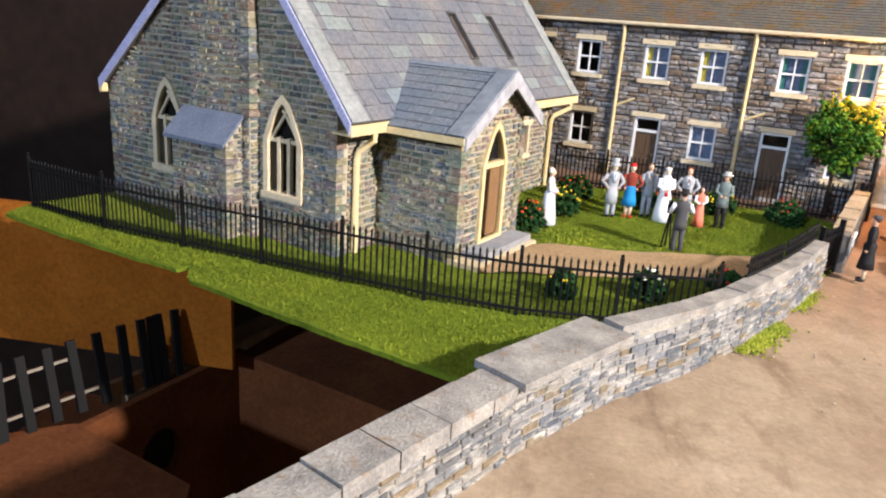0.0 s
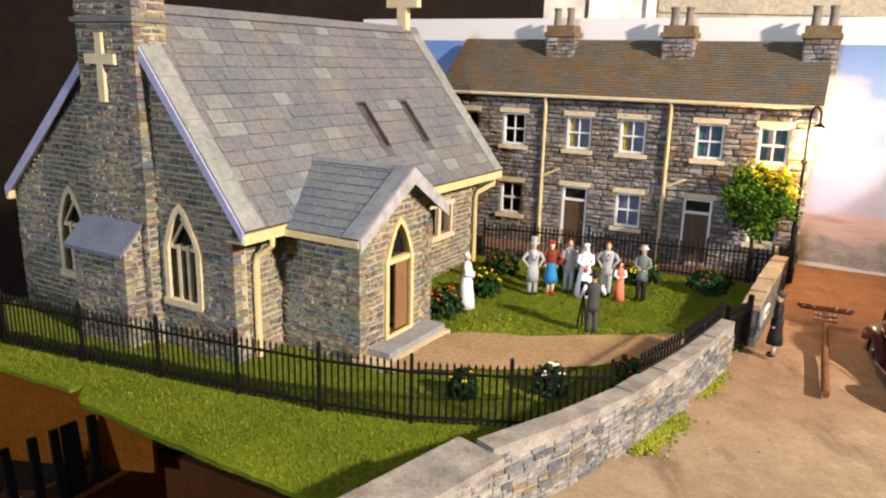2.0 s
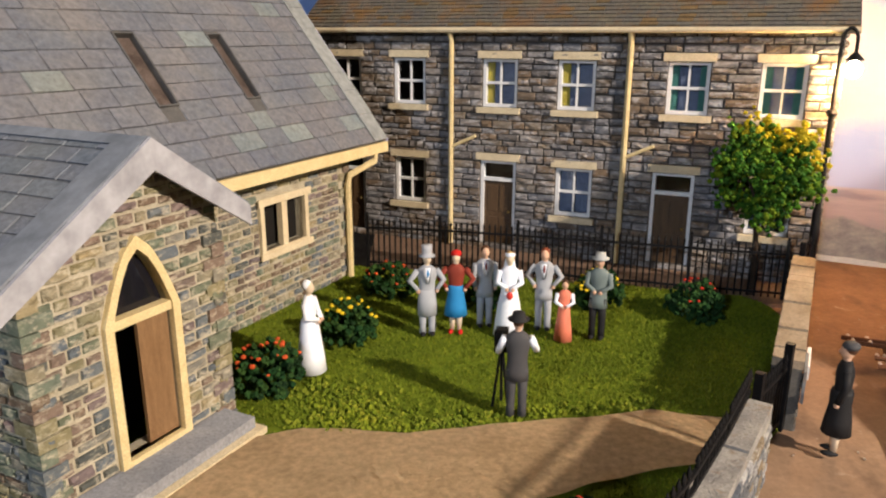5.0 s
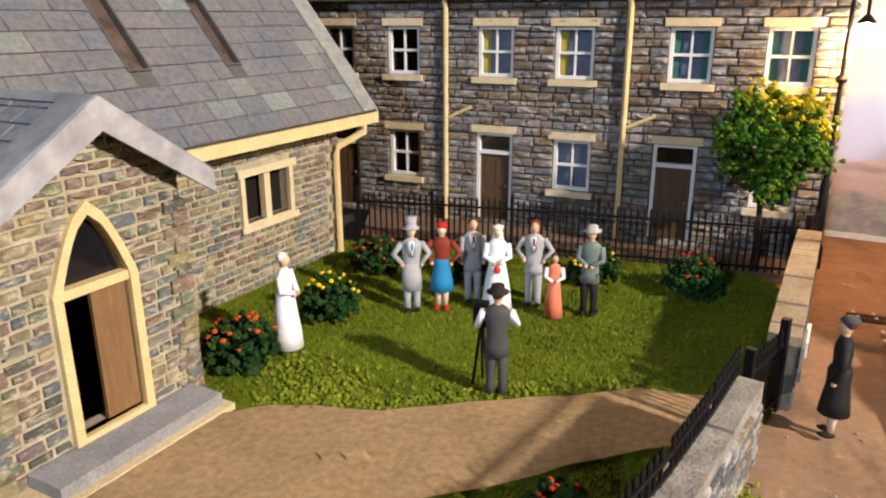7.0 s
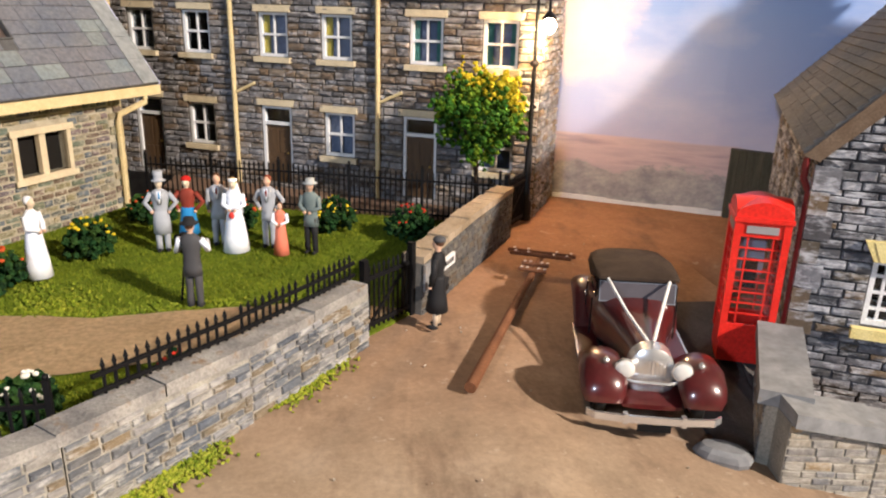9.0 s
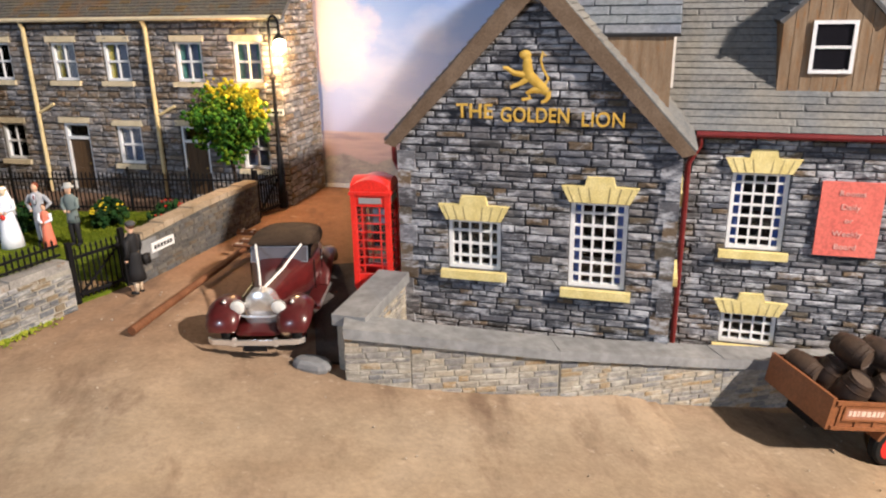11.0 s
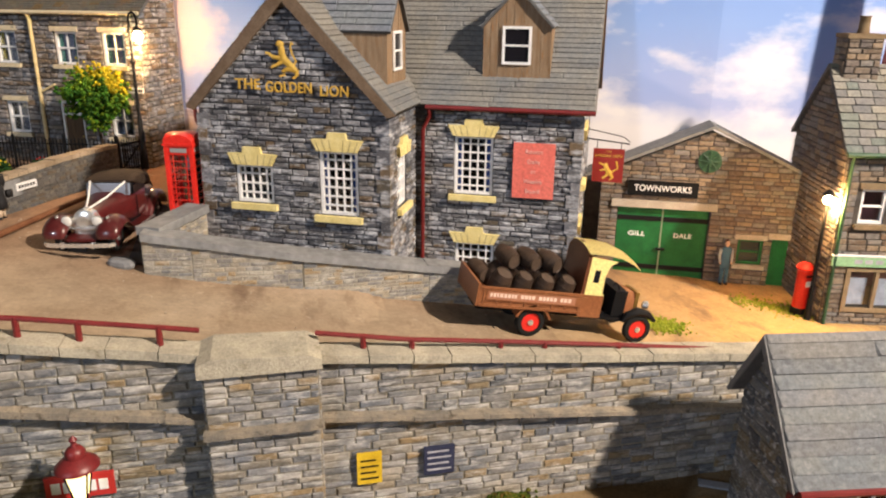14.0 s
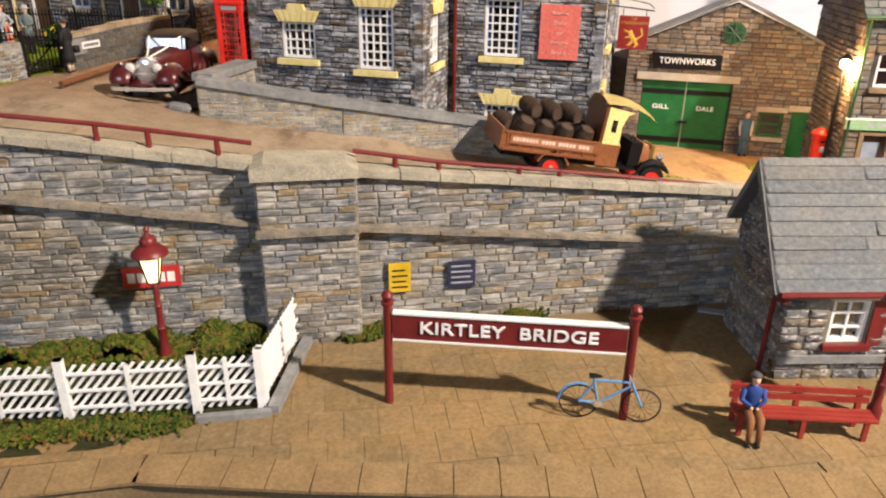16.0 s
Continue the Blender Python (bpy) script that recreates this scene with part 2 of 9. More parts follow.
def stones_of(name, palette, worn, rough=0.8, wear=0.5, wear_at=0.52, moss=None, brush_size=(1, 1, 2.2), cast=0.6):
    """One of the palette's colours a stone, grain within it, and a dry-brushed lighter wear on it."""
    mat, nt, bs = shader(name)
    w = place_of(nt)
    info, geo, add, fract = nt.nodes.new("ShaderNodeObjectInfo"), nt.nodes.new("ShaderNodeNewGeometry"), nt.nodes.new("ShaderNodeMath"), nt.nodes.new("ShaderNodeMath")
    add.operation, fract.operation = "ADD", "FRACT"
    nt.links.new(info.outputs["Random"], add.inputs[0]), nt.links.new(geo.outputs["Random Per Island"], add.inputs[1]), nt.links.new(add.outputs[0], fract.inputs[0])
    n = len(palette)
    col = ramp_of(nt, fract.outputs[0], [(i / n, c) for i, c in enumerate(palette)], True)
    grain = noise_of(nt, w, 9.0, 6.0, 0.7)
    col = mix_of(nt, 0.7, col, ramp_of(nt, grain, [(0.25, (0.45, 0.45, 0.45)), (0.75, (1.35, 1.35, 1.35))]), "MULTIPLY")
    patch = noise_of(nt, w, 0.7, 3.0)
    col = mix_of(nt, cast, col, ramp_of(nt, patch, [(0.35, (0.7, 0.75, 0.85)), (0.65, (1.15, 1.05, 0.92))]), "MULTIPLY")
    brush = ramp_of(nt, noise_of(nt, place_of(nt, brush_size), 4.5, 5.0, 0.75), [(wear_at, (0, 0, 0)), (wear_at + 0.16, (wear, wear, wear))])
    col = mix_of(nt, brush, col, worn)
    if moss:
        col = mix_of(nt, ramp_of(nt, noise_of(nt, w, 0.8, 6.0, 0.7), [(0.5, (0, 0, 0)), (0.68, (0.85, 0.85, 0.85))]), col, moss)
    nt.links.new(col, bs.inputs["Base Color"])
    bs.inputs["Roughness"].default_value = rough
    bs.inputs["Specular IOR Level"].default_value = 0.12
    bump_of(nt, bs, grain, 0.5, 0.05)
    return mat


def flat(name, colour, rough=0.5, metal=0.0, glow=0.0, coat=0.0):
    mat, nt, bs = shader(name)
    w = place_of(nt)
    col = mix_of(nt, 0.35, colour, ramp_of(nt, noise_of(nt, w, 5.0, 5.0), [(0.3, (0.7, 0.7, 0.7)), (0.7, (1.15, 1.15, 1.15))]), "MULTIPLY")
    nt.links.new(col, bs.inputs["Base Color"])
    bs.inputs["Roughness"].default_value, bs.inputs["Metallic"].default_value = rough, metal
    bs.inputs["Specular IOR Level"].default_value = 0.15 if rough >= 0.5 else 0.5
    bs.inputs["Coat Weight"].default_value = coat
    if glow:
        bs.inputs["Emission Color"].default_value, bs.inputs["Emission Strength"].default_value = (*colour, 1), glow
    return mat


def glassy(name, tint=(0.85, 0.9, 0.95)):
    mat, nt, bs = shader(name)
    clear, gloss, mix, fres = nt.nodes.new("ShaderNodeBsdfTransparent"), nt.nodes.new("ShaderNodeBsdfGlossy"), nt.nodes.new("ShaderNodeMixShader"), nt.nodes.new("ShaderNodeFresnel")
    clear.inputs[0].default_value, gloss.inputs["Roughness"].default_value, fres.inputs[0].default_value = (*tint, 1), 0.06, 1.5
    nt.links.new(fres.outputs[0], mix.inputs[0]), nt.links.new(clear.outputs[0], mix.inputs[1]), nt.links.new(gloss.outputs[0], mix.inputs[2])
    nt.links.new(mix.outputs[0], nt.nodes["Material Output"].inputs[0])
    return mat


M_CHURCH = stones_of("church_stone", [(0.15, 0.175, 0.13), (0.24, 0.225, 0.14), (0.125, 0.15, 0.175), (0.2, 0.155, 0.13), (0.27, 0.25, 0.18), (0.1, 0.11, 0.105), (0.185, 0.15, 0.155), (0.165, 0.2, 0.16), (0.31, 0.27, 0.17), (0.14, 0.165, 0.19), (0.225, 0.22, 0.19), (0.17, 0.13, 0.1)], (0.52, 0.48, 0.38), wear=0.75, wear_at=0.5, cast=0.75)
M_CHURCH_CORE = plain("church_mortar", (0.32, 0.29, 0.215), (0.5, 0.46, 0.36), 3.0, 0.9)
M_PUB = stones_of("pub_stone", [(0.1, 0.106, 0.122), (0.15, 0.156, 0.178), (0.062, 0.066, 0.076), (0.195, 0.2, 0.222), (0.15, 0.115, 0.08), (0.12, 0.126, 0.148), (0.08, 0.083, 0.096), (0.24, 0.248, 0.272), (0.11, 0.098, 0.08), (0.16, 0.166, 0.19), (0.105, 0.11, 0.13), (0.13, 0.135, 0.15)], (0.5, 0.52, 0.57), wear=0.85, wear_at=0.475, brush_size=(0.3, 0.3, 0.85))
M_PUB_CORE = plain("pub_mortar", (0.03, 0.03, 0.034), (0.1, 0.1, 0.11), 2.0, 0.9)
M_TERR = stones_of("terrace_stone", [(0.18, 0.17, 0.168), (0.225, 0.216, 0.216), (0.145, 0.138, 0.138), (0.255, 0.248, 0.25), (0.2, 0.154, 0.112), (0.175, 0.138, 0.104), (0.185, 0.192, 0.212), (0.215, 0.188, 0.156)], (0.5, 0.5, 0.52), wear=0.7, wear_at=0.5, brush_size=(0.5, 0.5, 1.3), cast=0.8)
M_TERR_CORE = plain("terrace_mortar", (0.05, 0.046, 0.042), (0.1, 0.09, 0.08), 3.0, 0.9)
M_WALL = stones_of("retaining_stone", [(0.185, 0.192, 0.203), (0.25, 0.252, 0.258), (0.14, 0.145, 0.152), (0.29, 0.278, 0.25), (0.25, 0.195, 0.12), (0.205, 0.21, 0.22), (0.165, 0.168, 0.172), (0.33, 0.325, 0.31), (0.18, 0.185, 0.19), (0.22, 0.2, 0.165), (0.235, 0.225, 0.2)], (0.49, 0.48, 0.46), wear=0.75, wear_at=0.49, brush_size=(0.3, 0.3, 1.1), cast=0.8)
M_WALL_CORE = plain("wall_mortar", (0.13, 0.12, 0.098), (0.28, 0.255, 0.2), 2.0, 0.9)
M_WORKS = stones_of("works_stone", [(0.19, 0.155, 0.125), (0.23, 0.195, 0.16), (0.15, 0.13, 0.12), (0.25, 0.195, 0.14), (0.2, 0.19, 0.18), (0.16, 0.125, 0.095)], (0.36, 0.33, 0.29), wear=0.35)
M_SLATE_C = stones_of("church_slate", [(0.165, 0.178, 0.212), (0.177, 0.188, 0.22), (0.16, 0.172, 0.204), (0.172, 0.186, 0.217), (0.18, 0.186, 0.214), (0.167, 0.18, 0.21), (0.164, 0.174, 0.208), (0.173, 0.18, 0.21), (0.225, 0.265, 0.28), (0.177, 0.189, 0.223), (0.205, 0.238, 0.252), (0.167, 0.177, 0.208)], (0.24, 0.245, 0.25), 0.75, 0.3)
M_SLATE_P = stones_of("pub_slate", [(0.175, 0.18, 0.18), (0.195, 0.2, 0.2), (0.165, 0.168, 0.17), (0.205, 0.21, 0.208), (0.185, 0.19, 0.19), (0.18, 0.185, 0.185)], (0.28, 0.285, 0.28), 0.75, 0.35)
M_SLATE_T = stones_of("terrace_slate", [(0.15, 0.14, 0.12), (0.16, 0.15, 0.12), (0.14, 0.135, 0.12), (0.18, 0.13, 0.07), (0.15, 0.14, 0.125), (0.16, 0.15, 0.13)], (0.24, 0.16, 0.08), 0.8, 0.5, 0.55, moss=(0.22, 0.115, 0.045))
M_SLATE_CORE = plain("slate_bed", (0.085, 0.085, 0.09), (0.12, 0.12, 0.12), 3.0, 0.9)
M_CAP = plain("slate_cap", (0.12, 0.145, 0.21), (0.16, 0.19, 0.26), 1.0, 0.6)
M_CHWALL = stones_of("churchyard_stone", [(0.15, 0.165, 0.19), (0.22, 0.228, 0.245), (0.115, 0.127, 0.148), (0.28, 0.275, 0.262), (0.21, 0.175, 0.125), (0.185, 0.2, 0.222), (0.14, 0.147, 0.16), (0.31, 0.31, 0.315)], (0.54, 0.53, 0.5), wear=0.75, wear_at=0.5, brush_size=(0.45, 0.45, 1.5))
M_CHWALL_CORE = plain("churchyard_mortar", (0.2, 0.195, 0.18), (0.42, 0.4, 0.35), 2.5, 0.9)
M_YARD_CORE = plain("yard_mortar", (0.25, 0.235, 0.2), (0.36, 0.335, 0.28), 2.0, 0.9)
M_LEAD = plain("lead_flashing", (0.17, 0.195, 0.24), (0.23, 0.255, 0.3), 0.7, 0.75, 0.1, fine=5.0)
M_VERGE = plain("verge_card", (0.36, 0.38, 0.6), (0.44, 0.46, 0.68), 1.0, 0.7)
M_CREAM = plain("cream_paint", (0.62, 0.5, 0.26), (0.72, 0.6, 0.34), 3.0, 0.6, 0.15, dirt=(0.38, 0.28, 0.14), dirt_at=0.66)
M_TRIM = plain("painted_stone", (0.58, 0.49, 0.33), (0.7, 0.61, 0.43), 3.0, 0.8, 0.25, dirt=(0.36, 0.27, 0.17), dirt_at=0.64)
M_YELLOW = plain("yellow_stone_paint", (0.66, 0.55, 0.22), (0.78, 0.68, 0.33), 3.0, 0.7, 0.25, dirt=(0.42, 0.33, 0.14), dirt_at=0.66)
M_WHITE = plain("white_paint", (0.72, 0.73, 0.76), (0.82, 0.83, 0.84), 3.0, 0.45, 0.05)
M_GLASS = glassy("window_glass")
# near-black paint standing in for the shade inside buildings and openings
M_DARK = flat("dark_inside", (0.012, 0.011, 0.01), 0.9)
M_DOOR = plain("door_brown", (0.07, 0.04, 0.02), (0.11, 0.065, 0.03), 3.0, 0.5, 0.2, stretch=(3, 3, 0.4))
M_RED_BOARD = plain("worn_red_board", (0.06, 0.045, 0.04), (0.14, 0.11, 0.1), 3.0, 0.85, 0.3)
M_WOOD = plain("weathered_boards", (0.19, 0.125, 0.075), (0.28, 0.21, 0.145), 2.0, 0.8, 0.4, stretch=(4, 4, 0.5), dirt=(0.27, 0.125, 0.04), dirt_at=0.55)
M_BLACK = flat("black_paint", (0.007, 0.007, 0.008), 0.55)
M_IRON = flat("black_iron", (0.01, 0.01, 0.011), 0.5, 0.0)
M_MAROON = plain("maroon_paint", (0.12, 0.012, 0.014), (0.17, 0.02, 0.02), 2.0, 0.4, 0.05)
M_GREEN = plain("green_paint", (0.005, 0.085, 0.02), (0.01, 0.13, 0.032), 1.5, 0.55, 0.1)


def road_mat():
    """Trodden earth: worn patches, dark oily streaks along the ruts, sandier by the works, redder by the terrace."""
    mat, nt, bs = shader("road_earth")
    w = place_of(nt)
    sep = nt.nodes.new("ShaderNodeSeparateXYZ")
    nt.links.new(w, sep.inputs[0])

    def zone(value, a, b):
        r = nt.nodes.new("ShaderNodeMapRange")
        r.inputs[1].default_value, r.inputs[2].default_value = a, b
        nt.links.new(value, r.inputs[0])
        return r.outputs[0]
    big, mid, small = noise_of(nt, w, 0.3, 5.0), noise_of(nt, w, 1.4, 6.0, 0.7), noise_of(nt, w, 9.0, 4.0, 0.7)
    col = ramp_of(nt, big, [(0.3, (0.25, 0.185, 0.13)), (0.55, (0.33, 0.26, 0.185)), (0.72, (0.39, 0.315, 0.235))])
    col = mix_of(nt, zone(sep.outputs[0], 24.0, 33.0), col, (0.46, 0.30, 0.13))
    col = mix_of(nt, zone(sep.outputs[1], 14.5, 24.5), col, (0.30, 0.165, 0.095))
    col = mix_of(nt, 0.5, col, ramp_of(nt, mid, [(0.3, (0.62, 0.6, 0.58)), (0.7, (1.25, 1.22, 1.18))]), "MULTIPLY")
    streak = noise_of(nt, place_of(nt, (0.55, 0.22, 1)), 1.6, 5.0, 0.65)
    col = mix_of(nt, ramp_of(nt, streak, [(0.53, (0, 0, 0)), (0.68, (0.7, 0.7, 0.7))]), col, (0.14, 0.09, 0.062))
    col = mix_of(nt, ramp_of(nt, noise_of(nt, w, 2.6, 5.0, 0.7), [(0.62, (0, 0, 0)), (0.72, (0.5, 0.5, 0.5))]), col, (0.5, 0.41, 0.32))
    col = mix_of(nt, 0.5, col, ramp_of(nt, small, [(0.3, (0.7, 0.7, 0.7)), (0.7, (1.2, 1.2, 1.2))]), "MULTIPLY")
    nt.links.new(col, bs.inputs["Base Color"])
    bs.inputs["Roughness"].default_value, bs.inputs["Specular IOR Level"].default_value = 0.9, 0.1
    bump_of(nt, bs, mid, 0.35, 0.06)
    return mat


M_EARTH = road_mat()
M_PATH = plain("path_earth", (0.52, 0.385, 0.23), (0.66, 0.5, 0.31), 0.6, 0.95, 0.5, 0.04)
M_GRASS = plain("lawn_base", (0.09, 0.13, 0.008), (0.14, 0.19, 0.012), 0.5, 0.95, 0.6, 0.06)
M_BLADE = stones_of("grass_blades", [(0.14, 0.19, 0.01), (0.18, 0.235, 0.014), (0.10, 0.145, 0.008), (0.22, 0.255, 0.02), (0.15, 0.195, 0.015)], (0.25, 0.26, 0.04), 0.8, 0.3)
M_VERGE_T = plain("verge_slate", (0.22, 0.24, 0.25), (0.29, 0.31, 0.32), 0.8, 0.75, 0.15, fine=6.0)
M_OAK = plain("oak_door", (0.18, 0.10, 0.045), (0.26, 0.155, 0.075), 2.0, 0.6, 0.3, stretch=(4, 4, 0.5))
M_PALE = plain("pale_grey_paint", (0.33, 0.34, 0.39), (0.4, 0.41, 0.46), 0.8, 0.7, 0.05, fine=4.0)
M_CREAM2 = plain("cream_step", (0.5, 0.42, 0.27), (0.62, 0.53, 0.36), 2.0, 0.8)
M_LEDGE2 = plain("grey_step", (0.22, 0.23, 0.26), (0.32, 0.33, 0.36), 1.5, 0.8)
M_SLATE_B = stones_of("blue_slate", [(0.17, 0.2, 0.245), (0.18, 0.205, 0.25), (0.165, 0.195, 0.235), (0.185, 0.21, 0.255), (0.172, 0.195, 0.24)], (0.28, 0.3, 0.33), 0.75, 0.35)
M_RUST = plain("lichen_cap", (0.15, 0.10, 0.055), (0.22, 0.17, 0.11), 2.5, 0.9, 0.4)
M_POT = plain("pot_grey", (0.16, 0.15, 0.14), (0.25, 0.23, 0.2), 2.5, 0.8)
M_FLAG = plain("terrace_paving", (0.17, 0.11, 0.08), (0.24, 0.16, 0.11), 1.2, 0.9, 0.4)
M_COPE = plain("coping_grey", (0.2, 0.195, 0.195), (0.4, 0.385, 0.36), 1.6, 0.85, 0.6, 0.05, dirt=(0.24, 0.17, 0.11), dirt_at=0.56)
M_COPE_T = plain("coping_tan", (0.27, 0.21, 0.14), (0.42, 0.34, 0.25), 1.6, 0.9, 0.5, dirt=(0.2, 0.14, 0.09))
M_COPE_G = plain("coping_smooth", (0.19, 0.195, 0.205), (0.27, 0.275, 0.28), 0.7, 0.75, 0.15, fine=6.0, dirt=(0.24, 0.17, 0.11), dirt_at=0.64)
M_YARD = stones_of("yard_stone", [(0.27, 0.255, 0.22), (0.3, 0.28, 0.24), (0.22, 0.215, 0.21), (0.34, 0.31, 0.25), (0.31, 0.235, 0.14), (0.25, 0.25, 0.245), (0.19, 0.19, 0.19)], (0.47, 0.45, 0.4), wear=0.7, wear_at=0.48, brush_size=(0.5, 0.5, 1.4))
M_LANE = stones_of("lane_stone", [(0.105, 0.102, 0.1), (0.135, 0.128, 0.12), (0.088, 0.087, 0.085), (0.15, 0.138, 0.122), (0.12, 0.1, 0.078), (0.115, 0.116, 0.118)], (0.25, 0.24, 0.22), wear=0.5, wear_at=0.53)
M_LANE_CORE = plain("lane_mortar", (0.09, 0.087, 0.08), (0.15, 0.143, 0.128), 3.0, 0.9)
M_BARGE = plain("brown_barge", (0.13, 0.09, 0.06), (0.19, 0.14, 0.1), 2.0, 0.7, 0.2)
# pale blue standing in for room light reflected in the panes
M_REFLECT = plain("net_curtain", (0.16, 0.18, 0.26), (0.24, 0.26, 0.34), 1.0, 0.9, 0.0)
M_YJOINT = flat("head_joint", (0.3, 0.24, 0.12), 0.8)

M_DARKGLASS = flat("dark_glass", (0.01, 0.01, 0.014), 0.06)
M_PINKW = flat("pale_pink_lettering", (0.75, 0.45, 0.4), 0.6)
M_CORAL = plain("coral_board", (0.68, 0.15, 0.12), (0.74, 0.19, 0.15), 1.0, 0.6, 0.05)
M_COPE_R = plain("coping_cream", (0.3, 0.28, 0.23), (0.46, 0.42, 0.33), 1.4, 0.85, 0.6, 0.05, dirt=(0.2, 0.18, 0.12), dirt_at=0.58)
M_STRING = plain("string_course", (0.16, 0.15, 0.135), (0.34, 0.29, 0.22), 2.2, 0.85, 0.6, 0.05, dirt=(0.1, 0.085, 0.065), dirt_at=0.55)
M_SLABJ = plain("platform_joint", (0.19, 0.138, 0.076), (0.24, 0.175, 0.1), 1.0, 0.95)
M_SLATE_CORE2 = plain("roof_felt", (0.16, 0.16, 0.16), (0.24, 0.235, 0.23), 1.0, 0.9)
M_TRIM2 = plain("plain_stone", (0.34, 0.3, 0.25), (0.44, 0.4, 0.34), 2.0, 0.85)
M_GREEN2 = plain("dark_green_paint", (0.02, 0.06, 0.03), (0.03, 0.09, 0.045), 2.0, 0.5, 0.05)
M_SLATE_S = stones_of("shop_slate", [(0.2, 0.2, 0.18), (0.24, 0.23, 0.21), (0.18, 0.2, 0.18), (0.26, 0.25, 0.22), (0.17, 0.17, 0.17), (0.22, 0.21, 0.2)], (0.32, 0.31, 0.28), 0.75, 0.3)
M_OAKT = plain("brown_window_stone", (0.2, 0.15, 0.09), (0.28, 0.21, 0.13), 2.0, 0.8)
M_FASCIA = plain("fascia_green", (0.2, 0.4, 0.22), (0.28, 0.48, 0.28), 1.0, 0.6, 0.05)
M_HUT = stones_of("hut_stone", [(0.168, 0.168, 0.168), (0.132, 0.132, 0.138), (0.204, 0.198, 0.192), (0.102, 0.102, 0.108), (0.18, 0.156, 0.12), (0.228, 0.222, 0.216)], (0.62, 0.61, 0.6), wear=0.85)
M_SLATE_H = stones_of("hut_slate", [(0.154, 0.165, 0.178), (0.173, 0.185, 0.192), (0.141, 0.152, 0.165), (0.166, 0.178, 0.178), (0.16, 0.165, 0.172), (0.186, 0.191, 0.199)], (0.28, 0.285, 0.3), 0.75, 0.4)
M_SHED = plain("shed_boards", (0.05, 0.055, 0.045), (0.09, 0.09, 0.07), 2.0, 0.85, 0.4, stretch=(3, 3, 0.4))
M_SLAB = stones_of("platform_slab", [(0.248, 0.174, 0.086), (0.267, 0.186, 0.094), (0.236, 0.166, 0.081), (0.26, 0.18, 0.09), (0.254, 0.18, 0.092)], (0.35, 0.27, 0.16), 0.75, 0.4)
M_SLAB_E = plain("edge_slab", (0.22, 0.15, 0.078), (0.28, 0.195, 0.10), 1.2, 0.9, 0.4)
M_BALLAST = plain("ballast", (0.045, 0.04, 0.037), (0.08, 0.07, 0.062), 2.0, 0.95, 0.9, 0.1)
M_SOIL = plain("planted_soil", (0.03, 0.035, 0.015), (0.06, 0.06, 0.025), 2.0, 0.95, 0.8, 0.1)
M_LENS = flat("lamp_lens", (0.6, 0.6, 0.58), 0.1)
M_LORRY_D = plain("lorry_dark", (0.10, 0.035, 0.016), (0.14, 0.05, 0.024), 1.0, 0.4, 0.05)
M_OPAL = flat("opal_sign", (0.28, 0.27, 0.28), 0.3)
M_PAVED = plain("dark_paving", (0.06, 0.055, 0.055), (0.1, 0.09, 0.085), 1.5, 0.85, 0.4)
M_INSUL = flat("insulator_pale", (0.45, 0.38, 0.35), 0.3)
M_BULB = flat("warm_bulb", (1.0, 0.72, 0.36), 0.5, glow=120.0)
M_LANTERN = flat("lit_lantern", (1.0, 0.82, 0.36), 0.5, glow=2.4)
M_ENAMEL_Y = plain("enamel_yellow", (0.5, 0.33, 0.015), (0.66, 0.46, 0.03), 2.0, 0.4, 0.02, dirt=(0.25, 0.16, 0.03), dirt_at=0.6)
M_ENAMEL_B = plain("enamel_blue", (0.02, 0.026, 0.06), (0.035, 0.042, 0.085), 2.0, 0.4, 0.02)
M_ENAMEL_R = plain("enamel_red", (0.42, 0.03, 0.03), (0.5, 0.05, 0.04), 2.0, 0.35, 0.02)
M_SIGNRED = plain("sign_red", (0.2, 0.015, 0.015), (0.26, 0.025, 0.02), 2.0, 0.45, 0.02)
M_GRIT = plain("grit", (0.3, 0.24, 0.17), (0.55, 0.48, 0.4), 8.0, 0.9)
M_HARD = plain("hardboard", (0.24, 0.075, 0.006), (0.31, 0.105, 0.01), 0.5, 0.95, 0.2)
M_BOARD = plain("brown_board", (0.09, 0.031, 0.011), (0.13, 0.047, 0.016), 0.5, 0.95, 0.2)
M_PINK = plain("faded_red_brick", (0.42, 0.13, 0.12), (0.52, 0.19, 0.17), 1.5, 0.8, 0.3)
M_RAIL = flat("rail_steel", (0.35, 0.31, 0.26), 0.4, 0.8)


# ---- parts shared by the buildings ----
def ring(outer, inner, y0, y1):
    bm = slab(bmesh.new(), outer, [inner], y1 - y0)
    bmesh.ops.translate(bm, verts=bm.verts, vec=(0, y0, 0))
    return bm


def roof_plane(house, name, m, outer, holes, slates, h, short, long, thick=0.12, depth=0.05, single=0, seed=1, near=None, rough=1.0, label="", vary=0.06, joint=0.02):
    roof = part(name, slab(bmesh.new(), outer, holes, thick), M_SLATE_CORE, house, label, m)
    laid("slate", roof, outer, [grown(x, 0.01) for x in holes], h, short, long, depth, slates, single, seed, slate_shape, joint, vary, near, rough)
    return roof


def slope(x, y, z, pitch, rz):
    """The frame of a roof slope: along the eaves, and up the slope at that pitch; rz turns the eaves' line."""
    return P(x, y, z, 0, 0, rz) @ pose(0, 0, 0, -(90 - pitch))


